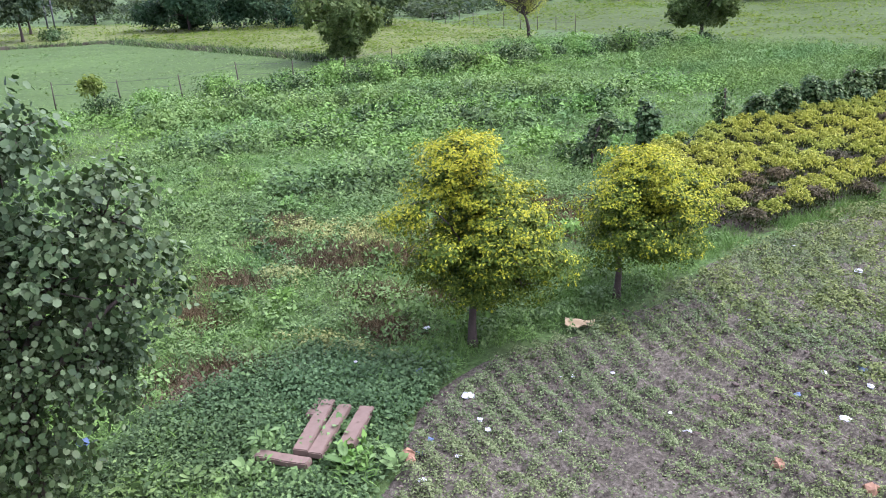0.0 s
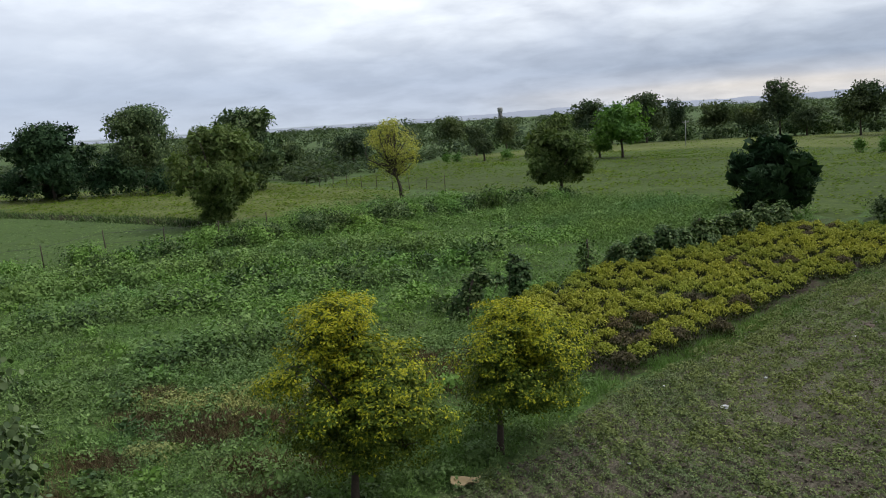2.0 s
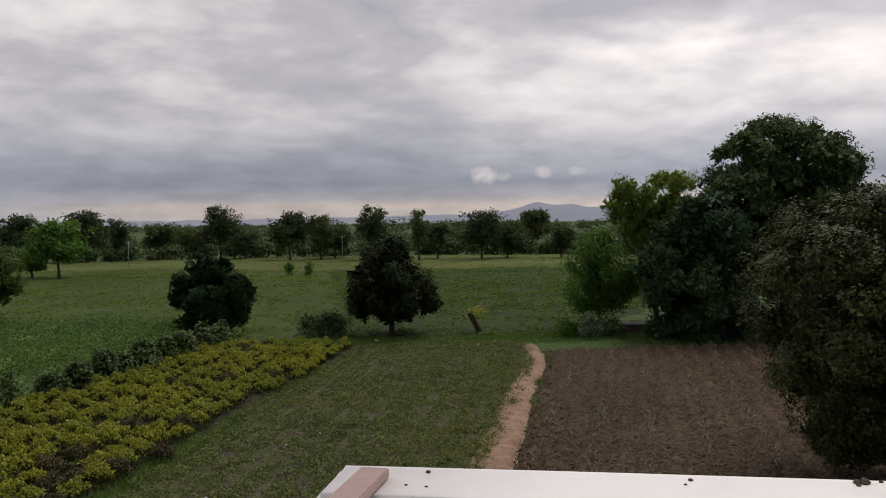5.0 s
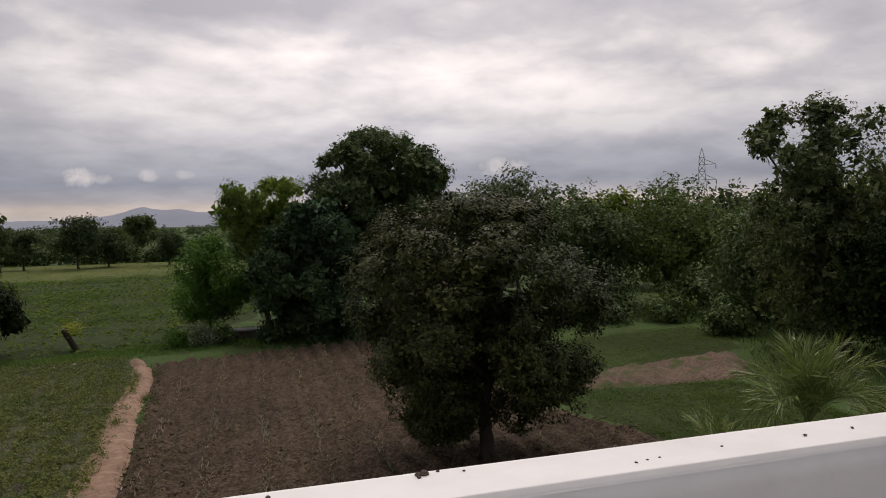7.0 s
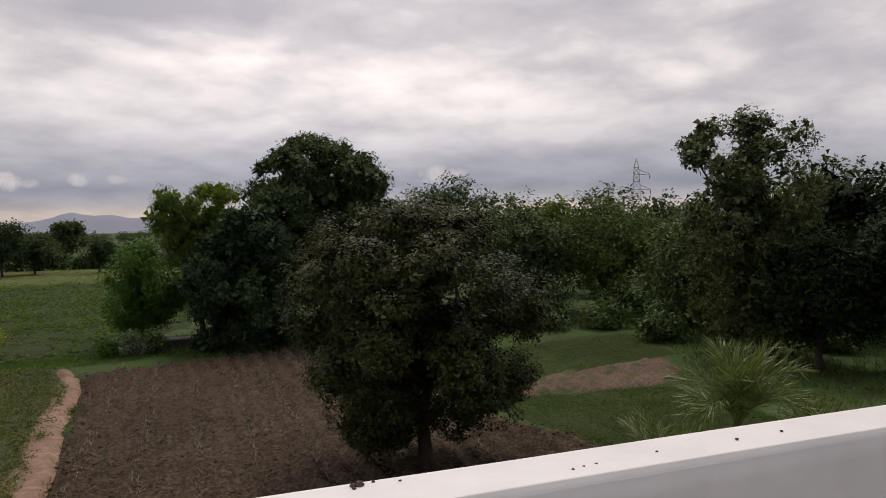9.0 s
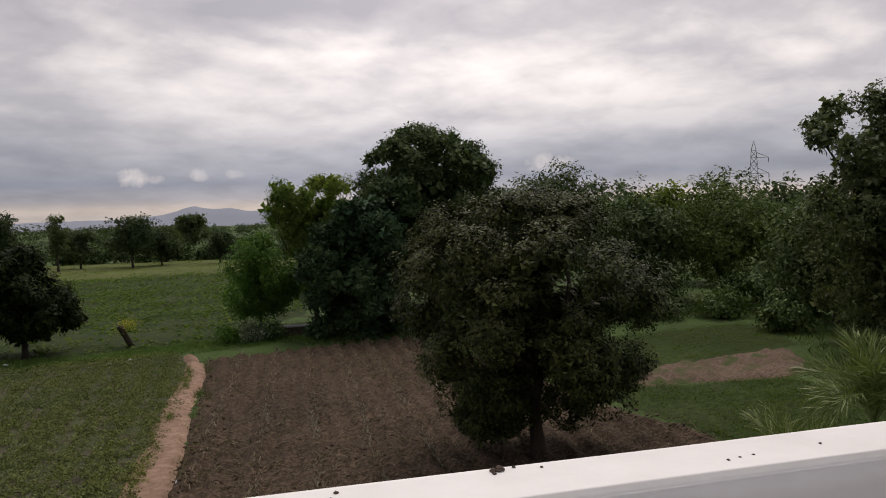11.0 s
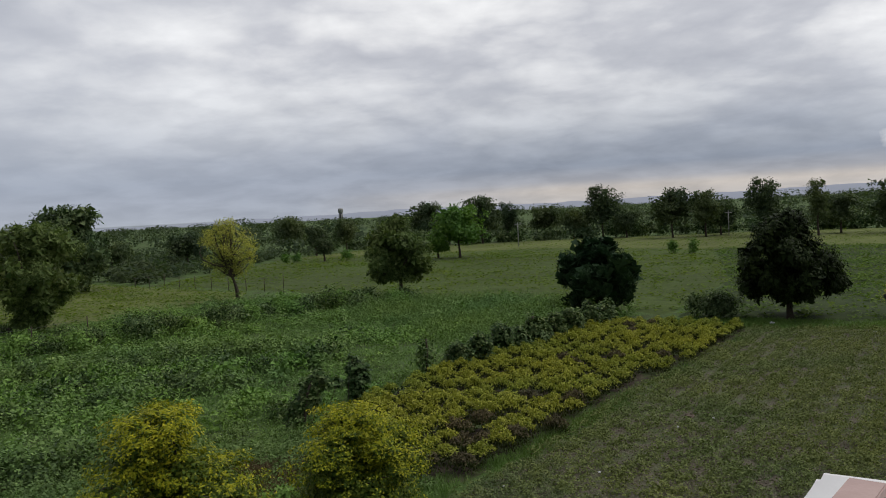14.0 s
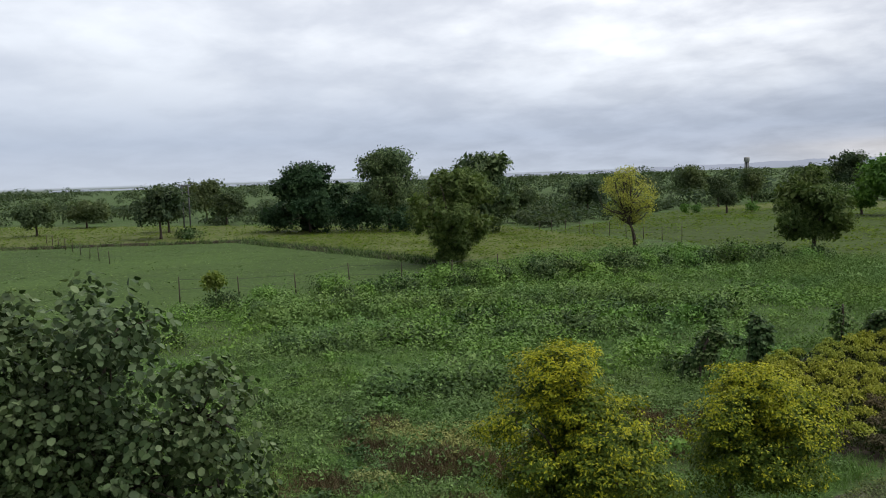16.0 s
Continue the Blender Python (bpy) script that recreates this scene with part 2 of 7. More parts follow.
L_CROPPATCH = leaf_material("low_crop_leaf", (0.046, 0.080, 0.012), (0.074, 0.115, 0.020), (0.108, 0.155, 0.034), 0.7, 0.36)
L_ROWCROP = leaf_material("row_crop_leaf", (0.062, 0.106, 0.017), (0.092, 0.146, 0.025), (0.128, 0.186, 0.036), 0.7, 0.34)
L_FIELD = leaf_material("field_crop_leaf", (0.080, 0.122, 0.016), (0.104, 0.148, 0.021), (0.132, 0.178, 0.029), 0.7, 0.42)
L_ROUND = leaf_material("round_grey_green_leaf", (0.024, 0.044, 0.015), (0.064, 0.096, 0.038), (0.150, 0.195, 0.095), 0.5, 0.14, gloss=0.14)
L_YELLOW = leaf_material("golden_leaf", (0.15, 0.185, 0.012), (0.265, 0.28, 0.016), (0.41, 0.385, 0.024), 0.5, 0.2)
L_MANGO = leaf_material("glossy_dark_leaf", (0.016, 0.022, 0.006), (0.042, 0.052, 0.014), (0.112, 0.124, 0.040), 0.5, 0.04, gloss=0.11)
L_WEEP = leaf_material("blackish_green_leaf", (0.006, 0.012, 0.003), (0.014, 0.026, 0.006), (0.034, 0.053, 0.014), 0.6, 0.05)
L_TALL = leaf_material("deep_green_leaf", (0.034, 0.058, 0.024), (0.078, 0.116, 0.048), (0.155, 0.200, 0.092), 0.55, 0.15)
L_BLUE = leaf_material("dark_bluish_leaf", (0.011, 0.028, 0.011), (0.025, 0.053, 0.022), (0.052, 0.092, 0.040), 0.6, 0.06)
L_BLUEGREEN = leaf_material("bluish_spray_leaf", (0.016, 0.036, 0.016), (0.040, 0.078, 0.036), (0.088, 0.142, 0.068), 0.55, 0.08)
L_LIGHT = leaf_material("light_green_leaf", (0.055, 0.118, 0.022), (0.092, 0.180, 0.036), (0.14, 0.245, 0.055), 0.5, 0.3)
L_ACACIA = leaf_material("feathery_tree_leaf", (0.085, 0.120, 0.026), (0.145, 0.190, 0.044), (0.22, 0.265, 0.075), 0.6, 0.42)
L_PALETREE = leaf_material("pale_clustered_leaf", (0.034, 0.050, 0.020), (0.088, 0.112, 0.048), (0.23, 0.25, 0.125), 0.5, 0.18)
L_OLIVE = leaf_material("olive_leaf", (0.044, 0.072, 0.020), (0.094, 0.136, 0.040), (0.168, 0.214, 0.072), 0.5, 0.2)
L_GOLDTREE = leaf_material("yellowing_leaf", (0.23, 0.235, 0.048), (0.36, 0.35, 0.085), (0.50, 0.47, 0.13), 0.5, 0.45)
L_BED = leaf_material("yellow_green_shrub_leaf", (0.135, 0.160, 0.020), (0.25, 0.27, 0.036), (0.39, 0.39, 0.064), 0.6, 0.2)
# shade low in the bed's cushions, put into a darker leaf colour
L_BEDSHADE = leaf_material("shaded_green_shrub_leaf", (0.018, 0.026, 0.008), (0.040, 0.052, 0.015), (0.075, 0.085, 0.025), 0.7, 0.1)
L_BEDDRY = leaf_material("browning_shrub_leaf", (0.052, 0.042, 0.026), (0.088, 0.073, 0.040), (0.145, 0.125, 0.062), 0.7, 0.1)
L_STUBBLE = leaf_material("dry_stubble", (0.060, 0.058, 0.026), (0.105, 0.100, 0.048), (0.20, 0.18, 0.11), 0.8, 0.1)
L_PALEWEED = leaf_material("yellowing_weed_leaf", (0.13, 0.145, 0.045), (0.22, 0.235, 0.075), (0.34, 0.34, 0.13), 0.7)
L_STRAW = leaf_material("pale_straw", (0.13, 0.105, 0.075), (0.18, 0.152, 0.112), (0.27, 0.235, 0.175), 0.8, 0.1)
L_TALLWEED = leaf_material("tall_weed_leaf", (0.088, 0.150, 0.042), (0.130, 0.208, 0.062), (0.185, 0.272, 0.092))
L_VINE = leaf_material("vine_leaf", (0.020, 0.046, 0.013), (0.054, 0.094, 0.028), (0.18, 0.235, 0.10), 0.5, 0.14)
L_PALM = leaf_material("palm_leaflet", (0.095, 0.135, 0.038), (0.165, 0.215, 0.070), (0.30, 0.345, 0.145), 0.4, 0.15, gloss=0.3)
# woods and scrub: distance haze put into a greyer leaf colour
L_WOODS = leaf_material("hazy_woodland_leaf", (0.042, 0.060, 0.033), (0.055, 0.076, 0.042), (0.070, 0.093, 0.052), 0.8, 0.35, 0.7)
# far trees: leaf colours lightened to paint in the haze of distance
L_FARTREE = leaf_material("hazed_olive_leaf", (0.056, 0.078, 0.034), (0.088, 0.114, 0.052), (0.126, 0.154, 0.074), 0.7, 0.28)
L_FARDARK = leaf_material("hazed_dark_leaf", (0.032, 0.050, 0.026), (0.056, 0.080, 0.040), (0.088, 0.116, 0.058), 0.7, 0.22)
M_BARK = plain_material("dark_bark", (0.035, 0.026, 0.020), (0.085, 0.066, 0.052), 0.9, 22.0, 0.8)
M_WHITE = plain_material("weathered_white_limewash", (0.72, 0.70, 0.685), (0.90, 0.89, 0.88), 0.85, 5.0, 0.3)
M_GREYWALL = plain_material("thin_white_limewash", (0.60, 0.59, 0.58), (0.72, 0.71, 0.70), 0.85, 5.0, 0.2)
M_CONCRETE = plain_material("cement_screed", (0.30, 0.29, 0.28), (0.42, 0.41, 0.40), 0.9, 7.0, 0.3)
M_TILE = plain_material("pinkish_clay_tile", (0.34, 0.24, 0.22), (0.42, 0.31, 0.29), 0.8, 30.0, 0.2)
M_STONE = plain_material("red_sandstone", (0.105, 0.070, 0.050), (0.18, 0.128, 0.095), 0.85, 9.0, 0.4)
M_DEBRIS = plain_material("dark_crumb", (0.05, 0.035, 0.03), (0.11, 0.08, 0.06), 0.9, 40.0, 0.4)
M_PLASTIC = plain_material("white_plastic", (0.40, 0.41, 0.42), (0.58, 0.58, 0.58), 0.45, 20.0, 0.2)
M_BLUE = plain_material("blue_plastic", (0.05, 0.08, 0.15), (0.09, 0.13, 0.21), 0.4, 20.0, 0.1)
M_ORANGE = plain_material("terracotta", (0.19, 0.10, 0.055), (0.28, 0.17, 0.10), 0.8, 20.0, 0.2)
M_CARD = plain_material("sodden_cardboard", (0.26, 0.19, 0.10), (0.42, 0.33, 0.19), 0.85, 12.0, 0.3)
M_GREYPOLE = plain_material("pale_concrete_pole", (0.24, 0.24, 0.23), (0.34, 0.34, 0.33), 0.85, 8.0, 0.2)
M_DARKPOLE = plain_material("weathered_steel_pole", (0.045, 0.045, 0.05), (0.09, 0.09, 0.09), 0.6, 10.0, 0.1)
M_STEEL = plain_material("galvanised_steel", (0.38, 0.39, 0.41), (0.50, 0.51, 0.53), 0.6, 8.0, 0.1, 0.4, 0.1)
M_STRAW = plain_material("dry_frond", (0.36, 0.22, 0.10), (0.50, 0.34, 0.17), 0.8, 14.0, 0.2)


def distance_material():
    # haze over the hills painted as blue-grey colour with a faint glow
    m, nt, b = material("hazy_distant_hills", 1.0, 0.0)
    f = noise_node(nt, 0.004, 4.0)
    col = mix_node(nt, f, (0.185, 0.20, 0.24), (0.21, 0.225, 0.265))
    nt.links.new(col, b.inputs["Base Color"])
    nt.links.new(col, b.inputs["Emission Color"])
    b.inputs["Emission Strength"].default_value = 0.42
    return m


M_HILLS = distance_material()

# ---------------------------------------------------------------- mesh tools
LEAF = (np.array([(0, 0, 0), (0.45, -0.5, 0.10), (1, 0, 0.0), (0.45, 0.5, 0.10)]), [(0, 1, 2), (0, 2, 3)])
ROUND = (np.array([(0, 0, 0), (0.24, -0.44, 0.05), (0.74, -0.44, 0.05), (1, 0, -0.06), (0.74, 0.44, 0.05), (0.24, 0.44, 0.05)]), [(0, 1, 2), (0, 2, 3), (0, 3, 4), (0, 4, 5)])
RIBBON = (np.array([(0, 0, 0), (0.35, -0.5, 0.006), (1, 0, 0.0), (0.35, 0.5, 0.006)]), [(0, 1, 2), (0, 2, 3)])
BLADE = (np.array([(0, -0.5, 0), (0, 0.5, 0), (1, 0, 0.25)]), [(0, 1, 2)])
CHIP = (np.array([(0, 0, 0), (0.75, -0.58, 0.08), (0.98, 0.5, 0.02)]), [(0, 1, 2)])


def raw_mesh(name, V, F):
    """A mesh from arrays: vertices (n, 3) and triangles (m, 3)."""
    me = bpy.data.meshes.new(name)
    me.vertices.add(len(V))
    me.vertices.foreach_set("co", np.asarray(V, np.float32).ravel())
    me.loops.add(len(F) * 3)
    me.loops.foreach_set("vertex_index", np.asarray(F, np.int32).ravel())
    me.polygons.add(len(F))
    me.polygons.foreach_set("loop_start", np.arange(0, len(F) * 3, 3, dtype=np.int32))
    me.polygons.foreach_set("loop_total", np.full(len(F), 3, np.int32))
    me.update(calc_edges=True)
    return me


def unit(a):
    return a / np.maximum(np.linalg.norm(a, axis=-1, keepdims=True), 1e-9)


def leaf_arrays(P, N, size, aspect, shape, rng, along=None):
    """Leaves at P with faces towards N, of that length and width share."""
    P, N = np.asarray(P, float), unit(np.asarray(N, float))
    n = len(P)
    A = rng.normal(size=(n, 3)) if along is None else np.asarray(along, float)
    A = unit(A - N * (A * N).sum(1, keepdims=True))
    B = np.cross(N, A)
    s = (np.broadcast_to(size, n) * rng.uniform(0.7, 1.3, n))[:, None, None]
    tm, faces = shape
    V = P[:, None] + s * (tm[None, :, 0:1] * A[:, None] + aspect * tm[None, :, 1:2] * B[:, None] + tm[None, :, 2:3] * N[:, None])
    F = np.asarray(faces)[None] + (np.arange(n) * len(tm))[:, None, None]
    return V.reshape(-1, 3), F.reshape(-1, 3)


def blade_arrays(P, height, width, rng, lean=0.35):
    n = len(P)
    up = unit(np.c_[rng.normal(0, lean, (n, 2)), np.ones(n)])
    N = unit(np.c_[rng.normal(size=(n, 2)), np.full(n, 1.1)])
    return leaf_arrays(P, N, height, width, BLADE, rng, up)


def join(parts):
    Vs, Fs, o = [], [], 0
    for V, F in parts:
        Vs.append(V), Fs.append(np.asarray(F) + o)
        o += len(V)
    return np.concatenate(Vs), np.concatenate(Fs)


def tube_arrays(points, radii, sides=7):
    """A closed tube along points with those radii."""
    pts = np.asarray(points, float)
    n = len(pts)
    d = unit(np.gradient(pts, axis=0))
    ref = np.array([0.31, 0.95, 0.05])
    a = unit(np.cross(d, ref))
    b = np.cross(d, a)
    ang = np.arange(sides) * 2 * np.pi / sides
    ring = np.cos(ang)[None, :, None] * a[:, None] + np.sin(ang)[None, :, None] * b[:, None]
    V = (pts[:, None] + ring * np.asarray(radii, float)[:, None, None]).reshape(-1, 3)
    V = np.concatenate([V, pts[:1], pts[-1:]])
    F = []
    for i in range(n - 1):
        for k in range(sides):
            p, q = i * sides + k, i * sides + (k + 1) % sides
            F += [(p, q, q + sides), (p, q + sides, p + sides)]
    for k in range(sides):
        F += [(n * sides, (k + 1) % sides, k), (n * sides + 1, (n - 1) * sides + k, (n - 1) * sides + (k + 1) % sides)]
    return V, np.array(F)


def box_arrays(x0, x1, y0, y1, z0, z1):
    V = np.array([(x, y, z) for z in (z0, z1) for y in (y0, y1) for x in (x0, x1)], float)
    F = [(0, 2, 3), (0, 3, 1), (4, 5, 7), (4, 7, 6), (0, 1, 5), (0, 5, 4), (2, 6, 7), (2, 7, 3), (0, 4, 6), (0, 6, 2), (1, 3, 7), (1, 7, 5)]
    return V, np.array(F)


def bevel_box(name, x0, x1, y0, y1, z0, z1, r=0.01, jitter=0.0, cuts=0):
    bm = bmesh.new()
    bmesh.ops.create_cube(bm, size=1)
    bmesh.ops.transform(bm, matrix=Matrix.LocRotScale(((x0 + x1) / 2, (y0 + y1) / 2, (z0 + z1) / 2), None, (x1 - x0, y1 - y0, z1 - z0)), verts=bm.verts)
    bmesh.ops.bevel(bm, geom=bm.edges[:], offset=r, segments=2, affect="EDGES")
    if cuts:
        bmesh.ops.subdivide_edges(bm, edges=[e for e in bm.edges if e.calc_length() > 0.2], cuts=cuts, use_grid_fill=True)
    for v in bm.verts:
        v.co += jitter * noise.noise_vector(v.co * 5)
    me = bpy.data.meshes.new(name)
    bm.to_mesh(me)
    bm.free()
    return me


def part(name, me, mat, parent, label=""):
    ob = new(name, me)
    me.materials.clear()
    me.materials.append(mat)
    ob.parent = parent
    return tagged(ob, label)


def thing(name, label, category, at=(0, 0, 0), turn=0.0, group="", kind=""):
    ob = new(name)
    ob.empty_display_size = 0.1
    ob.matrix_basis = pose(*at, 0, 0, turn)
    return tagged(ob, label, category, group, kind)


def solid(name, me, mat, label, category, group="", kind=""):
    ob = new(name, me)
    me.materials.append(mat)
    return tagged(ob, label, category, group, kind)


def smooth(me):
    me.polygons.foreach_set("use_smooth", np.ones(len(me.polygons), bool))
    return me


def value_noise(x, y, scale, seed=0):
    """Smooth 2D noise in -1..1 on arrays."""
    r = np.random.default_rng(1000 + seed).uniform(-1, 1, (64, 64))
    u, v = np.asarray(x) * scale + 17.3, np.asarray(y) * scale + 5.1
    i, j = np.floor(u).astype(int), np.floor(v).astype(int)
    a, b = u - i, v - j
    a, b = a * a * (3 - 2 * a), b * b * (3 - 2 * b)
    g = lambda p, q: r[p % 64, q % 64]
    return (g(i, j) * (1 - a) + g(i + 1, j) * a) * (1 - b) + (g(i, j + 1) * (1 - a) + g(i + 1, j + 1) * a) * b


def inside_distance(x, y, poly):
    """Distance to the edge of a polygon: positive inside."""
    P = np.asarray(poly, float)
    best, ins = np.full(x.shape, 1e9), np.zeros(x.shape, bool)
    for (ax, ay), (bx, by) in zip(P, np.roll(P, -1, axis=0)):
        t = np.clip(((x - ax) * (bx - ax) + (y - ay) * (by - ay)) / ((bx - ax) ** 2 + (by - ay) ** 2), 0, 1)
        best = np.minimum(best, np.hypot(x - ax - t * (bx - ax), y - ay - t * (by - ay)))
        with np.errstate(divide="ignore", invalid="ignore"):
            ins ^= ((ay > y) != (by > y)) & (x < (bx - ax) * (y - ay) / (by - ay) + ax)
    return np.where(ins, best, -best)


def line_distance(x, y, line):
    P = np.asarray(line, float)
    best = np.full(np.shape(x), 1e9)
    for (ax, ay), (bx, by) in zip(P[:-1], P[1:]):
        t = np.clip(((x - ax) * (bx - ax) + (y - ay) * (by - ay)) / ((bx - ax) ** 2 + (by - ay) ** 2), 0, 1)
        best = np.minimum(best, np.hypot(x - ax - t * (bx - ax), y - ay - t * (by - ay)))
    return best


def scatter(poly, n, rng, keep=None):
    """About n points in a polygon; keep(x, y) gives the share kept."""
    P = np.asarray(poly, float)
    lo, hi = P.min(0), P.max(0)
    pts = rng.uniform(lo, hi, (int(n * 1.15 * np.prod(hi - lo) / abs(area(P))), 2))
    ok = inside_distance(pts[:, 0], pts[:, 1], poly) > 0
    pts = pts[ok]
    if keep is not None:
        pts = pts[rng.uniform(size=len(pts)) < keep(pts[:, 0], pts[:, 1])]
    return pts[:n]


def area(P):
    return 0.5 * np.sum(P[:, 0] * np.roll(P[:, 1], -1) - np.roll(P[:, 0], -1) * P[:, 1])


# ---------------------------------------------------------------- plan of the land
EDGE = [(-4.5, 6.0), (-4.5, 6.8), (-5.0, 8.6), (-4.7, 10.2), (-3.9, 11.6), (-2.7, 13.8), (-1.9, 16.4), (1.0, 21.6), (2.3, 24.7), (4.2, 27.8), (8.7, 35.5), (9.6, 37.4)]
PATHWAY = [(5.6, 14.2), (7.5, 17.2), (9.2, 19.9), (11.9, 24.6), (15.1, 29.6), (16.6, 32.4), (17.4, 34.4)]
FRONT = EDGE + [(17.2, 35.2), (15.1, 29.6), (9.2, 19.9), (7.5, 17.2), (3.0, 6.0), (1.0, 4.5), (-3.0, 4.2)]
DARKFIELD = [(7.8, 16.6), (9.7, 19.6), (12.4, 24.2), (15.5, 29.2), (17.3, 32.6), (22.5, 31.2), (27.2, 29.8), (24.5, 22.0), (22.0, 16.4), (20.2, 11.0), (17.0, 5.5), (10.0, 6.5), (5.0, 11.0)]
GREENPATCH = [(22.4, 16.2), (28.6, 11.6), (25.0, 6.0), (17.6, 5.6), (20.4, 10.8)]
BAREPATCH = [(22.0, 16.9), (27.2, 16.4), (35.0, 14.2), (29.2, 11.4), (25.0, 14.3)]
FARPATCH = [(24.6, 21.5), (30.0, 23.0), (41.0, 19.0), (36.0, 14.4), (27.4, 16.6), (22.4, 17.2)]
BED = [(9.3, 37.5), (3.9, 40.5), (-0.6, 33.8), (-4.0, 28.4), (-5.4, 25.0), (-4.8, 20.5), (-3.2, 17.7), (-1.8, 17.6), (-0.3, 19.8), (2.1, 24.7), (4.0, 27.8), (8.5, 35.4)]
LAWN = [(-85.0, 43.3), (-65.0, 57.0), (-44.1, 50.2), (-32.3, 45.6), (-28.5, 34.0), (-31.5, 30.0), (-32.5, 22.0), (-60.0, 12.0)]
STRIP = [(-64.5, 58.2), (-44.0, 51.4), (-31.0, 46.6), (-23.5, 60.0), (-24.5, 67.0), (-38.5, 76.5), (-48.0, 84.0), (-63.0, 82.0)]
MIDFIELD = [(-38.0, 78.0), (-23.5, 68.6), (-12.0, 59.0), (2.0, 52.0), (6.8, 43.0), (14.0, 60.0), (21.5, 99.0), (2.0, 118.0), (-38.0, 120.0)]
RIGHTFIELD = [(7.3, 42.0), (15.0, 38.8), (20.0, 38.0), (30.0, 44.0), (60.0, 80.0), (48.4, 89.5), (22.0, 99.0), (14.2, 60.0)]
FARSTRIP = [(2.2, 119.0), (21.9, 100.2), (48.6, 90.5), (61.0, 81.0), (75.0, 112.0), (66.0, 124.0), (41.0, 139.0), (2.5, 145.0), (-30.0, 140.0), (-38.0, 121.0)]
JUNGLE = [(-4.9, 6.2), (-5.4, 8.6), (-5.1, 10.4), (-4.1, 12.0), (-2.9, 14.2), (-2.2, 17.0), (-3.6, 17.8), (-5.2, 20.5), (-5.8, 25.0), (-4.4, 28.8), (3.6, 41.0), (6.0, 43.5), (1.5, 51.0), (-12.0, 58.0), (-23.5, 60.0), (-31.0, 46.0), (-28.0, 34.0), (-31.5, 29.5), (-32.0, 22.0), (-20.0, 8.0), (-9.0, 2.5), (-6.0, 3.0)]


def build_ground():
    rad = np.concatenate([[0], np.geomspace(2, 4600, 60)])
    k = 96
    ang = np.arange(k) * 2 * np.pi / k
    X, Y = rad[:, None] * np.cos(ang), rad[:, None] * np.sin(ang)
    V = np.stack([X, Y, -0.02 + 0.03 * value_noise(X, Y, 0.21, 1) * (X * X + Y * Y < 1e5)], -1).reshape(-1, 3)
    V[:k, 2] = -0.02
    F = []
    for i in range(len(rad) - 1):
        for j in range(k):
            p, q = i * k + j, i * k + (j + 1) % k
            F.append((p, p + k, q + k))
            if i:
                F.append((p, q + k, q))
    solid("ground", smooth(raw_mesh("ground", V, F)), M_GROUND, "flat open farmland covered with weeds and grass", "ground", kind="structure")


def field(name, poly, cell, mat, label, relief=None, top=0.035, slope=0.12, rough=0.25):
    P = np.asarray(poly)
    lo, hi = P.min(0) - 0.6, P.max(0) + 0.6
    nx, ny = int((hi[0] - lo[0]) / cell) + 2, int((hi[1] - lo[1]) / cell) + 2
    X, Y = np.meshgrid(lo[0] + np.arange(nx) * cell, lo[1] + np.arange(ny) * cell)
    d = inside_distance(X, Y, poly) + rough * (value_noise(X, Y, 0.7, 3) + 0.6 * value_noise(X, Y, 2.3, 4))
    Z = np.clip(d * slope, -0.12, top)
    if relief is not None:
        Z = Z + relief(X, Y) * np.clip(d * 2, 0, 1)
    idx = np.arange(nx * ny).reshape(ny, nx)
    ok = np.maximum.reduce([d[:-1, :-1], d[1:, :-1], d[:-1, 1:], d[1:, 1:]]) > -0.5
    a, b, c, e = idx[:-1, :-1][ok], idx[:-1, 1:][ok], idx[1:, 1:][ok], idx[1:, :-1][ok]
    F = np.concatenate([np.c_[a, b, c], np.c_[a, c, e]])
    used, inv = np.unique(F, return_inverse=True)
    V = np.stack([X, Y, Z], -1).reshape(-1, 3)[used]
    return solid(name, smooth(raw_mesh(name, V, inv.reshape(-1, 3))), mat, label, "field", kind="structure")


def front_rows(X, Y):
    d = line_distance(X, Y, [(3.5, 16.5), (13.0, 34.0)])
    w = d + 0.12 * value_noise(X, Y, 0.5, 8)
    amp = 0.5 + 0.5 * np.clip((18 - Y) / 6, 0, 1)
    return amp * (0.05 * np.sin(w * 2 * np.pi / 0.34)) + 0.025 * value_noise(X, Y, 4.5, 5) + 0.018 * value_noise(X, Y, 9.0, 6)


def dark_rows(X, Y):
    w = X * 0.825 - Y * 0.565 + 0.16 * value_noise(X, Y, 0.4, 9) + 0.07 * value_noise(X, Y, 1.7, 19)
    ridge = np.sin(w * 2 * np.pi / 0.72)
    return 0.075 * ridge + 0.02 * np.sin(w * 2 * np.pi / 1.44 + 1) + 0.03 * value_noise(X, Y, 2.9, 10) + 0.04 * value_noise(X, Y, 5.6, 11)


def band(line, half, poly_end=0.0):
    P = np.asarray(line, float)
    d = unit(np.gradient(P, axis=0))
    n = np.c_[-d[:, 1], d[:, 0]]
    return np.concatenate([P + n * half, (P - n * half)[::-1]]).tolist()


build_ground()
field("field_front", FRONT, 0.105, M_FRONT, "trampled grey-brown soil with creeping weeds and litter", front_rows, 0.095, 0.25)
field("field_ploughed", DARKFIELD, 0.10, M_DARK, "freshly ploughed dark brown field in ridges", dark_rows, 0.13, 0.3)
field("field_green_patch", GREENPATCH, 0.4, M_PLOT, "low green crop beside the ploughed land", None, 0.05)
field("field_bare_patch", BAREPATCH, 0.25, M_BARE, "bare pinkish soil strip between green plots", dark_rows, 0.13, 0.3)
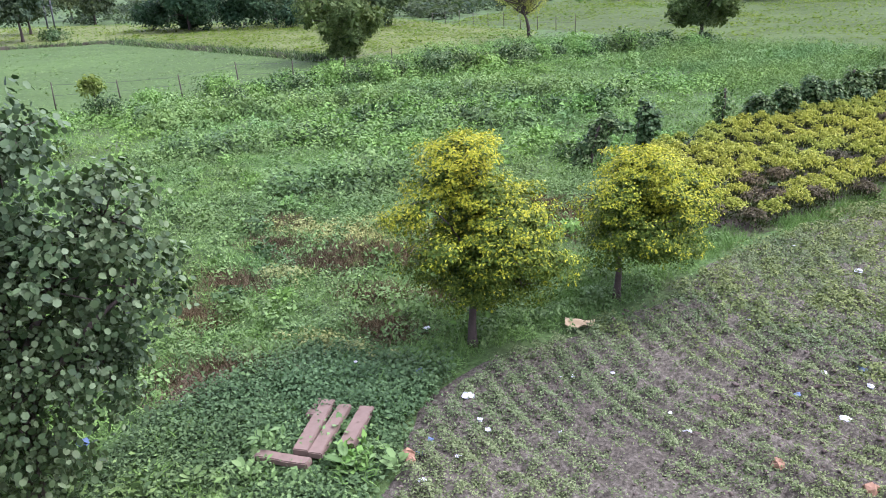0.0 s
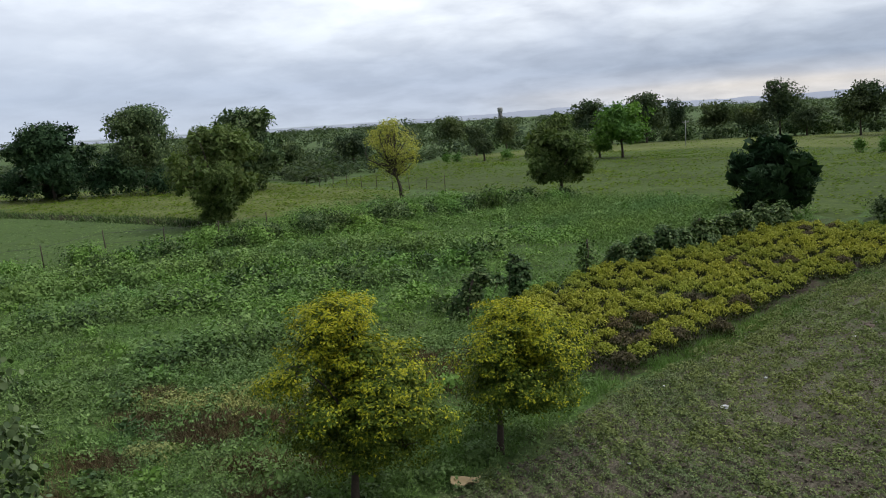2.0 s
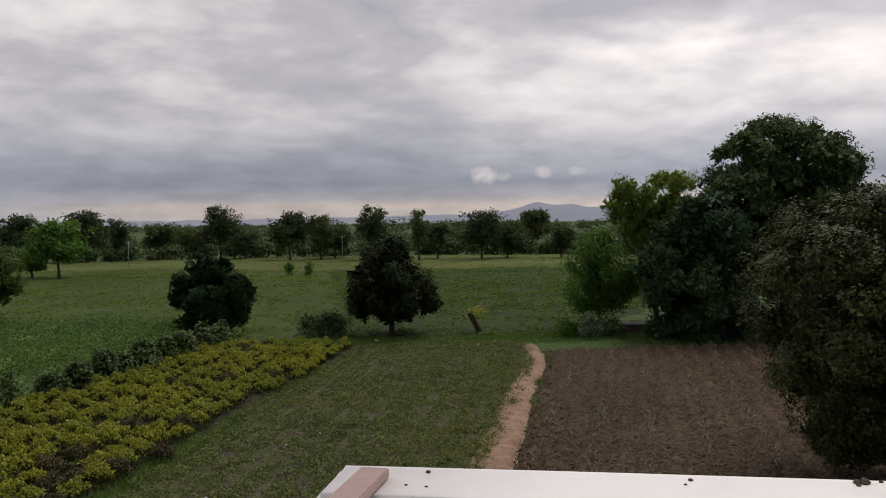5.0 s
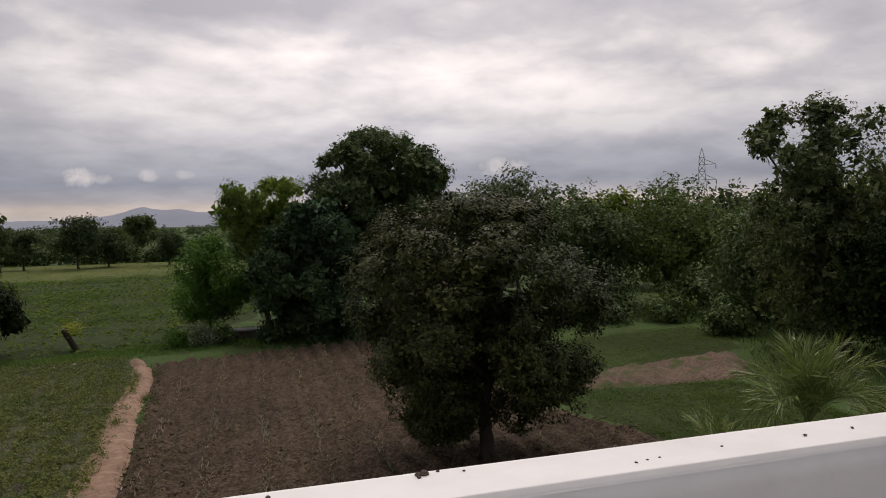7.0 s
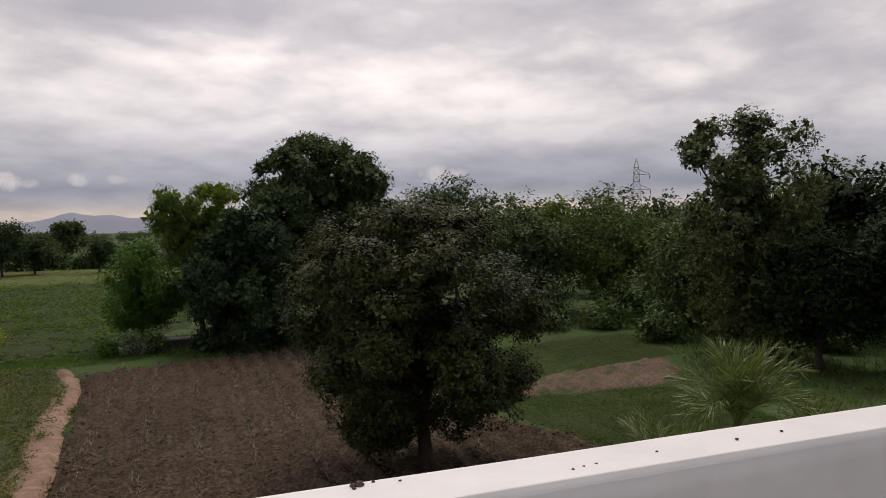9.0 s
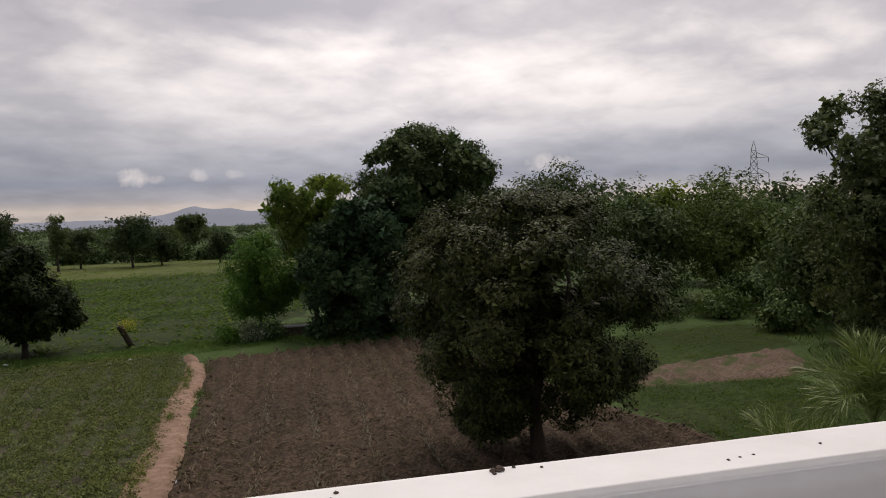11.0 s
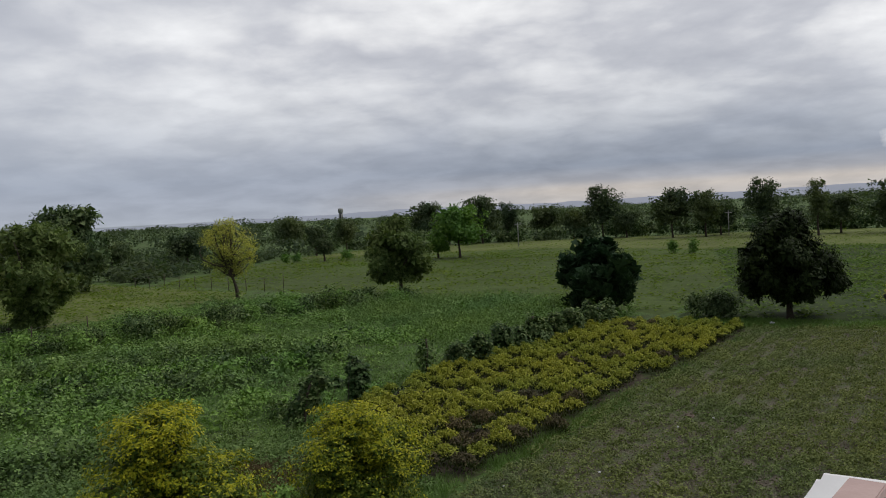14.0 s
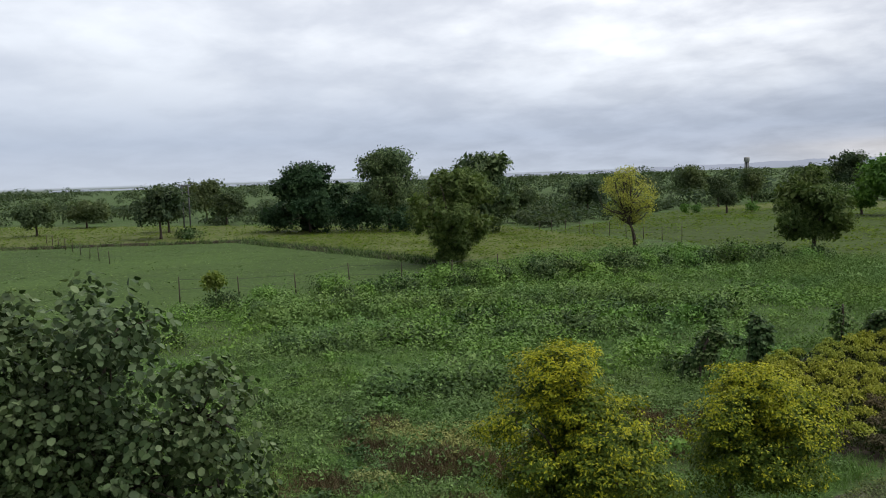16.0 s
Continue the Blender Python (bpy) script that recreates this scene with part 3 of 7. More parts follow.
field("field_far_patch", FARPATCH, 0.5, M_PLOT, "low green crop in front of the grove", None, 0.04)
field("field_shrub_bed", BED, 0.25, M_BED, "dark soil under rows of yellow shrubs", None, 0.04)
field("field_lawn", LAWN, 0.8, M_LAWN, "smooth light green field of short crop", lambda x, y: 0.04 * value_noise(x, y, 0.8, 12), 0.06)
field("field_strip", STRIP, 0.8, M_DRYCROP, "yellowish green crop strip behind the bund", lambda x, y: 0.05 * value_noise(x, y, 0.8, 13), 0.08)
field("field_middle", MIDFIELD, 1.0, M_CROP, "green and yellow grassy field", lambda x, y: 0.06 * value_noise(x, y, 0.7, 14), 0.08)
field("field_right", RIGHTFIELD, 1.0, M_ROWCROP, "green field crop in loose rows", lambda x, y: 0.08 * value_noise(x, y, 0.7, 15), 0.10)
field("field_far_strip", FARSTRIP, 1.2, M_DRYCROP, "pale ripening crop along the tree line", lambda x, y: 0.08 * value_noise(x, y, 0.5, 16), 0.12)
LEFTFIELD = [(-92.0, 43.5), (-66.5, 60.5), (-64.5, 82.0), (-96.0, 80.0), (-140.0, 74.0), (-135.0, 40.0)]
field("field_left", LEFTFIELD, 2.0, M_DRYCROP, "yellowish green field with scattered trees", lambda x, y: 0.05 * value_noise(x, y, 0.6, 18), 0.08)
field("bare_patch", [(-9.2, 7.5), (-8.6, 8.6), (-7.8, 9.0), (-7.5, 8.3), (-8.1, 7.6), (-8.6, 7.0)], 0.12, M_BARE, "bare reddish earth patch among weeds", None, 0.05, 0.1, 0.3)
BUND = [(-90.0, 40.5), (-65.0, 57.6), (-44.0, 50.9), (-31.6, 46.0)]
field("bund", band(BUND, 0.55), 0.3, M_BED, "low earth bund overgrown with grass", None, 0.32, 0.7, 0.15)
field("footpath", band(PATHWAY, np.array([[0.62], [0.62], [0.60], [0.56], [0.48], [0.36], [0.15]])), 0.08, M_PATH, "narrow trodden footpath of pinkish clay", lambda x, y: 0.003 * value_noise(x, y, 3, 17), 0.125, 0.5, 0.14)


def build_hills():
    prof = [(-60, 0.05), (-30, 0.1), (-15, 0.25), (-8, 0.42), (-4, 0.38), (0, 0.3), (5, 0.36), (10, 0.38), (14, 0.42), (18, 0.48), (20, 0.5), (23.0, 0.52), (24.2, 0.62), (25.4, 0.82),
            (26.2, 0.98), (26.9, 1.25), (27.4, 1.36), (28.0, 1.2), (28.6, 1.1), (29.8, 1.14), (30.4, 1.0), (31.0, 0.9), (33, 0.85), (36, 0.7), (45, 0.55), (60, 0.35), (85, 0.2)]
    az = np.arange(-60, 85, 0.25)
    el = np.interp(az, [p[0] for p in prof], [p[1] for p in prof]) + 0.035 * value_noise(az, 0 * az, 0.9, 21) + 0.02 * value_noise(az, 0 * az, 2.7, 22)
    a = np.radians(az)
    V, F = [], []
    for k, (r, s) in enumerate(((3600, 0.0), (3750, 0.55), (3900, 1.0), (4200, 0.0))):
        h = (6 + r * np.tan(np.radians(np.maximum(el, 0.02)))) * s
        V.append(np.c_[r * np.sin(a), r * np.cos(a), h - 1])
    n = len(az)
    for k in range(3):
        for i in range(n - 1):
            p = k * n + i
            F += [(p, p + n, p + n + 1), (p, p + n + 1, p + 1)]
    solid("backdrop_hills", smooth(raw_mesh("hills", np.concatenate(V), F)), M_HILLS, "hills on the far horizon, blue-grey with painted haze", "hills", kind="structure")


build_hills()


# ---------------------------------------------------------------- the house
def build_house():
    house = thing("house", "white limewashed flat-roofed house with a plain parapet", "house", (0, 0, 0), -28.5)
    # local axes are u, n
    U0, U1, N0, N1, TOP, ROOF = -0.475, 8.0, -7.0, 1.965, 5.38, 4.42
    part("wall", bevel_box("house_wall", U0 + 0.02, U1 - 0.02, N0 + 0.02, N1 - 0.02, -0.1, ROOF - 0.15, 0.02), M_GREYWALL, house)
    part("roof", bevel_box("house_roof", U0 + 0.005, U1 - 0.005, N0 + 0.005, N1 - 0.005, ROOF - 0.15, ROOF, 0.01), M_CONCRETE, house, "grey cement roof terrace")
    W = 0.25
    for name, box in (("parapet", (U0, U1, N1 - W, N1)), ("parapet", (U0, U0 + 0.27, N0, N1 - W)), ("parapet", (U1 - W, U1, N0 + W, N1 - W)), ("parapet", (U0 + 0.27, U1, N0, N0 + W))):
        part(name, smooth(bevel_box("parapet", box[0], box[1], box[2], box[3], ROOF, TOP, 0.016, 0.004, 14)), M_WHITE, house, "white plastered parapet with worn edges")


build_house()


def build_tile():
    me = bevel_box("clay_tile", -0.036, 0.036, -0.125, 0.125, 0.0, 0.024, 0.003, 0.0006, 2)
    ob = solid("clay_tile", me, M_TILE, "pinkish clay tile lying on the parapet corner", "tile")
    ob.matrix_basis = pose(0.499, 1.70, 5.382, 0, 0, -33.8)
    rng = np.random.default_rng(31)
    # crumbs on the parapet
    for (x, y, s) in ((1.605, 1.32, 0.013), (1.59, 1.328, 0.009), (1.578, 1.312, 0.006), (1.645, 1.31, 0.005), (0.70, 1.79, 0.006), (1.25, 1.49, 0.006), (1.22, 1.47, 0.004), (1.69, 1.26, 0.004),
                      (2.55, 0.70, 0.006), (2.30, 0.84, 0.004), (2.02, 0.95, 0.005), (2.06, 0.94, 0.004), (2.10, 0.925, 0.004), (2.72, 0.62, 0.005), (0.62, 1.72, 0.004), (0.66, 1.69, 0.004)):
        bm = bmesh.new()
        bmesh.ops.create_icosphere(bm, subdivisions=2, radius=s)
        for v in bm.verts:
            v.co += s * 0.5 * noise.noise_vector(v.co * (1.6 / s) + Vector((x * 9, y * 7, 0)))
            v.co.z *= 0.55
        me = bpy.data.meshes.new("crumb")
        bm.to_mesh(me), bm.free()
        c = solid("crumb", me, M_DEBRIS, "dark crumb of soil on the white parapet", "debris", "crumbs on the parapet")
        c.location = (x, y, 5.38 + 0.35 * s)


build_tile()


# ---------------------------------------------------------------- plants
def lobes_of(rng, c, r, k, size=0.45):
    """Lobes packed in an ellipsoid, for an uneven outline."""
    i = np.arange(k) + 0.5
    z = 1 - 2 * i / k
    z = np.where(z < -0.55, z * 0.8, z)
    th = i * 2.39996 + rng.uniform(0, 6)
    d = np.c_[np.sqrt(1 - z * z) * np.cos(th), np.sqrt(1 - z * z) * np.sin(th), z] + rng.normal(0, 0.12, (k, 3))
    s = np.clip(size * rng.uniform(0.55, 1.2, (k, 1)), 0.18, 0.6)
    reach = rng.uniform(0.76, 1.1, (k, 1))
    cen = np.asarray(c) + unit(d) * np.asarray(r) * (reach - s)
    return cen, np.asarray(r) * s


def outline(seed, h, width, profile, k, size, depth=1.0):
    """Lobes (x, y, z and radii) that fill a crown of the given outline: shares of height and half width."""
    rng = np.random.default_rng(seed)
    zs, rs = zip(*profile)
    out = []
    for i in range(k):
        f = zs[0] + (zs[-1] - zs[0]) * ((i + 0.5) / k) ** 0.85
        r = width / 2 * np.interp(f, zs, rs) * rng.uniform(0.92, 1.12)
        s = size * rng.uniform(0.8, 1.35)
        th = i * 2.39996 + rng.normal(0, 0.25)
        q = max(r - s * 0.8, 0) * (1 if i % 3 else 0.45)
        out.append((q * math.cos(th), q * math.sin(th) * depth, max(min(f * h, h - 0.75 * s), s * 0.6), s, s, s * 0.8))
    return out


def crown_arrays(rng, lobes, clumps, per, spread, leaf, aspect=0.5, shape=LEAF, droop=0.0, up=0.5, floor=0.05, hang=0.0, core=0.22, flat=0.8, deepen=1.8, outward=0.9, wild=0.5):
    """Leaves in clumps over the lobes, larger ones deep inside. spread: a clump's radius; wild: how far leaves stray from the crown's surface."""
    cen, rad = lobes
    w = np.prod(rad, axis=1) ** (2 / 3)
    pick = rng.choice(len(cen), clumps, p=w / w.sum())
    d = unit(rng.normal(size=(clumps, 3)) + (0, 0, 0.2))
    depth = 1 - np.minimum(np.abs(rng.normal(0, 0.13, (clumps, 1))), 0.5)
    cc = cen[pick] + d * rad[pick] * depth
    inner = rng.uniform(size=clumps) < core
    mid = cc.mean(0)
    cc[inner] = cen[pick][inner] + d[inner] * rad[pick][inner] * rng.uniform(0.0, 0.45, (int(inner.sum()), 1))
    half = inner & (rng.uniform(size=clumps) < 0.5)
    cc[half] = mid + (cen[pick][half] - mid) * rng.uniform(0.1, 0.65, (int(half.sum()), 1)) + rng.normal(0, 0.2, (int(half.sum()), 3)) * rad[pick][half]
    out = unit(0.5 * unit(cc - mid) + 0.7 * d)
    n = clumps * per
    ball = unit(rng.normal(size=(n, 3))) * rng.uniform(0, 1, (n, 1)) ** 0.45
    deep = np.repeat(inner, per)
    P = np.repeat(cc, per, axis=0) + ball * (1.9 * spread * np.where(deep, 1.2, 1.0))[:, None] * np.array((1, 1, flat))
    if droop:
        P[:, 2] -= np.abs(rng.normal(0, droop, len(P)))
    N = unit(np.repeat(out, per, axis=0) * outward + ball * 0.4 + rng.normal(0, wild, P.shape) + np.array((0, 0, up)))
    ok = P[:, 2] > floor
    P, N, deep, ball = P[ok], N[ok], deep[ok], ball[ok]
    along = rng.normal(0, 0.5, P.shape) + np.array((0, 0, -hang)) if hang else ball + rng.normal(0, 0.35, P.shape)
    return leaf_arrays(P, N, leaf * np.where(deep, deepen, 1.0), np.where(deep, max(aspect, 0.6), aspect)[:, None, None] if aspect < 0.6 else aspect, shape, rng, along)


def silhouette(seed, rows, k, size, depth=0.9, squash=0.8):
    """Lobes that fill a crown given by heights and its reach to either side: (z, left, right) from the bottom up."""
    rng = np.random.default_rng(seed)
    z, a, b = (np.array(v, float) for v in zip(*rows))
    fine = np.linspace(z[0], z[-1], 60)
    wide = np.interp(fine, z, b - a) + 0.3 * (b - a).max()
    cum = np.cumsum(wide) / wide.sum()
    out = []
    k = int(1.4 * k)
    for i in range(k):
        f = np.interp((i + 0.5) / k, cum, fine)
        lo, hi = np.interp(f, z, a), np.interp(f, z, b)
        half = (hi - lo) / 2 * rng.uniform(0.95, 1.05)
        s = size * rng.uniform(0.7, 1.3)
        th = i * 2.39996 + rng.normal(0, 0.5)
        q = max(half - s * 0.85, 0) * (rng.uniform(0.0, 0.8) if i % 5 in (0, 2) else 1)
        c, e = math.cos(th), math.sin(th)
        out.append(((lo + hi) / 2 + q * math.copysign(abs(c) ** 0.75, c), q * e * depth, max(min(f, z[-1] - 0.85 * squash * s), z[0] + squash * s), s, s, s * squash))
    return out


def facing(x, y):
    """The turn that sets a thing's own x axis across the line of sight from the terrace."""
    return -math.degrees(math.atan2(x, y))


def limb(rng, a, b, r0, r1, bend=0.12, steps=6, sides=6):
    a, b = np.asarray(a, float), np.asarray(b, float)
    t = np.linspace(0, 1, steps)[:, None]
    L = np.linalg.norm(b - a)
    side = rng.normal(0, bend * L, 3)
    pts = a + (b - a) * t + side * np.sin(t * np.pi) + np.array((0, 0, 0.08)) * L * np.sin(t * np.pi)
    return tube_arrays(pts, np.linspace(r0, r1, steps), sides)


def tree(name, label, at, h, width, mat, seed, low=1.0, depth=None, trunk=0.12, lobes=11, size=0.45, clumps=240, per=9, spread=0.16, leaf=0.16, aspect=0.5,
         shape=LEAF, droop=0.0, hang=0.0, up=0.3, lean=(0, 0), stems=1, crown_shift=(0, 0), group="", own=None, limbs=7, bark=M_BARK, turn=0.0, flat=0.8, deepen=1.8, under=None, core=0.22, outward=0.9, wild=0.55, twigs=2):
    """A tree of that height and crown width whose foliage starts at low."""
    rng = np.random.default_rng(seed)
    if shape is LEAF and math.hypot(*at) > 28:
        shape, per, leaf = CHIP, int(per * 1.4), leaf * 1.02
    root = thing(name, label, "tree", (at[0], at[1], 0), turn, group)
    cz, rz = (h + low) / 2, (h - low) / 2
    r = (width * 0.56, (depth or width) * 0.56, rz * 1.06)
    if own is not None:
        lob = (np.array([o[:3] for o in own], float), np.array([o[3:] for o in own], float))
    else:
        lob = lobes_of(rng, (crown_shift[0], crown_shift[1], cz), r, lobes, size)
    fork = np.array([lean[0], lean[1], low + 0.25 * (h - low)])
    arr = []
    for s in range(stems):
        off = rng.normal(0, 0.35 * trunk * (stems > 1) * 3, 2)
        top = fork + (rng.normal(0, 0.06 * width, 3) * (stems > 1))
        t = np.linspace(0, 1, 8)[:, None]
        pts = np.array([off[0], off[1], -0.08]) * (1 - t) + top * t + np.c_[np.sin(t * 5 + seed) * 0.03 * h * t, np.cos(t * 4 + seed) * 0.03 * h * t, 0 * t] * 0.6
        rr = trunk * (1 - 0.45 * t[:, 0]) * (1 + 0.5 * np.exp(-t[:, 0] * 9)) / math.sqrt(stems)
        arr.append(tube_arrays(pts, rr, 9))
        tops = pts[-1]
        for k in rng.permutation(len(lob[0]))[:limbs]:
            tip = lob[0][k] + rng.normal(0, 0.15, 3) * lob[1][k]
            arr.append(limb(rng, tops if rng.uniform() < 0.6 else pts[5], tip, trunk * 0.42, trunk * 0.10))
            for _ in range(twigs):
                q = lob[0][k] + unit(rng.normal(size=3)) * lob[1][k] * 0.75
                arr.append(limb(rng, tip, q, trunk * 0.14, trunk * 0.04, 0.1, 4, 4))
    part("trunk", smooth(raw_mesh("trunk", *join(arr))), bark, root, "dark bark trunk with spreading limbs")
    V, F = crown_arrays(rng, lob, int(clumps * 1.75), per, spread, leaf * 1.2, aspect, shape, droop, up, max(0.05, low * 0.3), hang, core, flat, deepen, outward, wild)
    # low and inner leaves get the greener colour that carries painted shade
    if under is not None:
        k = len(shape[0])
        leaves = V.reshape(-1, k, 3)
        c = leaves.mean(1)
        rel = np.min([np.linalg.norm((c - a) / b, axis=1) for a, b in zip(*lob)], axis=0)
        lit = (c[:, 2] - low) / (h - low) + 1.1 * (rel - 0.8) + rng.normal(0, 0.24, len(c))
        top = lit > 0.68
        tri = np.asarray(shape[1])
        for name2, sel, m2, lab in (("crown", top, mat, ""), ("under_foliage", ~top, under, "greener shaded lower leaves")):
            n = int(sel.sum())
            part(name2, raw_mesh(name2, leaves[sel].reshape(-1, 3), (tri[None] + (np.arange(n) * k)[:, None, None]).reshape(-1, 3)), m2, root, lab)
        return root
    part("crown", raw_mesh("crown", V, F), mat, root)
    return root


def bush(name, label, at, h, w, mat, seed, clumps=90, per=9, leaf=0.12, aspect=0.55, spread=0.12, depth=None, group="", category="bush", shape=LEAF, stems=True):
    rng = np.random.default_rng(seed)
    if shape is LEAF and math.hypot(*at) > 22:
        shape, per, leaf = CHIP, int(per * 1.7), leaf * 0.86
    if not stems:
        lob = lobes_of(rng, (0, 0, h * 0.42), (w / 2, (depth or w) / 2, h * 0.56), 9, 0.5)
        root = thing(name, label, category, (at[0], at[1], 0), group=group)
        part("foliage", raw_mesh("foliage", *crown_arrays(rng, lob, clumps, per, spread, leaf, aspect, shape, floor=0.03)), mat, root)
        return root
    root = thing(name, label, category, (at[0], at[1], 0), group=group)
    lob = lobes_of(rng, (0, 0, h * 0.42), (w / 2, (depth or w) / 2, h * 0.56), 9, 0.5)
    arr = [limb(rng, (rng.normal(0, 0.08), rng.normal(0, 0.08), -0.05), lob[0][k], 0.022, 0.008, 0.1, 4, 5) for k in range(6)]
    part("stems", raw_mesh("stems", *join(arr)), M_BARK, root, "thin woody stems")
    part("foliage", raw_mesh("foliage", *crown_arrays(rng, lob, clumps, per, spread, leaf, aspect, shape, floor=0.03)), mat, root)
    return root


def lanes(x, y):
    """Coordinates along and across the old furrows of the fallow land, drawn out along them."""
    return (0.84 * x + 0.54 * y) * 0.45, (0.84 * y - 0.54 * x) * 1.25


def weeds(name, label, pts, mat, seed, height=0.3, leaves=10, leaf=0.07, aspect=0.6, spread=0.10, shape=LEAF, up=0.9, surface=None):
    """Many small broad-leaved plants in one mesh."""
    rng = np.random.default_rng(seed)
    n = len(pts)
    rs, rc = lanes(pts[:, 0], pts[:, 1])
    drift = np.clip(0.85 + 1.0 * value_noise(rs, rc, 0.45, seed % 50) + 0.5 * value_noise(pts[:, 0], pts[:, 1], 1.3, seed % 50 + 1), 0.25, 2.2)
    hh = np.repeat(height * drift * rng.uniform(0.5, 1.25, n), leaves)
    P = np.repeat(np.c_[pts, np.zeros(n)], leaves, axis=0)
    k = rng.uniform(0.1, 1, len(P))
    P[:, :2] += rng.normal(0, spread, (len(P), 2)) * (0.6 + 0.6 * k)[:, None]
    P[:, 2] = hh * k + 0.02
    if surface is not None:
        P[:, 2] += 0.04 + surface(P[:, 0], P[:, 1])
    N = unit(np.c_[rng.normal(0, 0.6, (len(P), 2)), np.full(len(P), up)])
    return solid(name, raw_mesh(name, *leaf_arrays(P, N, leaf * np.repeat(rng.uniform(0.65, 1.3, n), leaves), aspect, shape, rng)), mat, label, "plants", kind="stuff")


def grass(name, label, pts, mat, seed, height=0.3, blades=6, width=0.05, spread=0.06, lean=0.35):
    rng = np.random.default_rng(seed)
    P = np.repeat(np.c_[pts, np.zeros(len(pts))], blades, axis=0)
    P[:, :2] += rng.normal(0, spread, (len(P), 2))
    V, F = blade_arrays(P, height * np.repeat(rng.uniform(0.5, 1.2, len(pts)), blades), width, rng, lean)
    return solid(name, raw_mesh(name, V, F), mat, label, "grass", kind="stuff")


def mounds(name, label, pts, mat, seed, r=0.25, h=0.22, per=70, leaf=0.06, aspect=0.6, shape=CHIP, category="plants", wild=0.35, up=0.4, surface=None, long=1.0):
    """Low domes of leaves, each plant a rounded clump of its own size."""
    rng = np.random.default_rng(seed)
    n = len(pts)
    d = unit(rng.normal(size=(n * per, 3)) + (0, 0, 0.3))
    d[:, 2] = np.abs(d[:, 2])
    big = rng.uniform(0.55, 1.4, n)
    R, H = np.repeat(r * big, per), np.repeat(h * big * rng.uniform(0.6, 1.4, n), per)
    th = np.arctan2(d[:, 1], d[:, 0])
    lump = 1 + 0.25 * np.sin(th * 3 + np.repeat(rng.uniform(0, 6, n), per)) + 0.15 * np.sin(th * 5 + np.repeat(rng.uniform(0, 6, n), per))
    q = rng.uniform(0.72, 1.05, n * per)
    P = np.repeat(np.c_[pts, np.full(n, 0.01)], per, axis=0) + d * np.c_[R * lump * long, R * lump, H] * q[:, None]
    if surface is not None:
        P[:, 2] += 0.04 + surface(P[:, 0], P[:, 1])
    N = unit(d + rng.normal(0, wild, d.shape) + (0, 0, up))
    return solid(name, raw_mesh(name, *leaf_arrays(P, N, leaf * np.repeat(rng.uniform(0.75, 1.25, n), per), aspect, shape, rng, d + rng.normal(0, 0.5, d.shape))), mat, label, category, kind="stuff")


# ---------------------------------------------------------------- named trees
# round-leaved tree beside the house, in lobes
LEFT = (-8.0, 4.7)
own = [(x - LEFT[0], y - LEFT[1], z, r * 1.0, r, r * s) for x, y, z, r, s in (
    (-7.65, 4.9, 4.4, 0.6, 1.15), (-8.3, 4.6, 3.6, 0.9, 1.1), (-7.15, 5.65, 3.5, 0.56, 1.1), (-7.05, 5.7, 2.7, 0.56, 1.1), (-7.5, 5.2, 2.9, 0.75, 1.1),
    (-7.45, 5.05, 1.9, 0.68, 1.0), (-7.9, 4.5, 1.5, 0.6, 1.0), (-8.6, 4.2, 2.4, 0.9, 1.2), (-8.9, 3.9, 4.0, 1.0, 1.1), (-7.35, 5.3, 2.0, 0.5, 0.9), (-9.3, 4.6, 3.0, 1.0, 1.2), (-8.4, 4.3, 0.9, 0.65, 0.9), (-9.0, 4.1, 1.5, 0.8, 1.0), (-7.75, 4.75, 1.0, 0.5, 0.9))]
tree("round_leaved_tree", "large bushy tree with round grey-green leaves", LEFT, 5.2, 3.4, L_ROUND, 3, low=1.0, trunk=0.13, own=own, clumps=720, per=21, spread=0.13, leaf=0.066,
     aspect=0.9, shape=ROUND, hang=0.9, up=0.3, limbs=14, deepen=1.2, outward=0.6, wild=0.7, twigs=6)

# the two golden trees by the edge of the soil
own = silhouette(11, ((0.75, -0.2, 0.7), (1.0, -0.75, 1.35), (1.3, -1.2, 1.7), (1.6, -1.35, 1.75), (1.95, -1.35, 1.55), (2.3, -1.4, 1.5), (2.65, -1.05, 1.0), (3.05, -0.9, 0.45), (3.5, -0.3, 0.5)), 40, 0.5, squash=0.55)
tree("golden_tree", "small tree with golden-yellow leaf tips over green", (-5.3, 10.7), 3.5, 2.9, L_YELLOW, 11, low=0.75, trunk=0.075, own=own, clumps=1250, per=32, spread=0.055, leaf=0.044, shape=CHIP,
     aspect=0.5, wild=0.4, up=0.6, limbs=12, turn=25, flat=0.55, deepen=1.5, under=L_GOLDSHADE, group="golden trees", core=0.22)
own = silhouette(12, ((0.8, -0.2, 1.3), (1.05, -0.85, 1.75), (1.42, -1.1, 1.85), (1.9, -1.0, 1.8), (2.3, -0.75, 1.45), (2.8, 0.0, 0.9)), 30, 0.5, squash=0.55)
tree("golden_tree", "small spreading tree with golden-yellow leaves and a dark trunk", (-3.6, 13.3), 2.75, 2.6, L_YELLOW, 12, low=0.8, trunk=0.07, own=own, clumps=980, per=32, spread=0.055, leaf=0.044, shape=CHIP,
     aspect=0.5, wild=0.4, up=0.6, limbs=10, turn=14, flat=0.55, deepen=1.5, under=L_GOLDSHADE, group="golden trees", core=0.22)

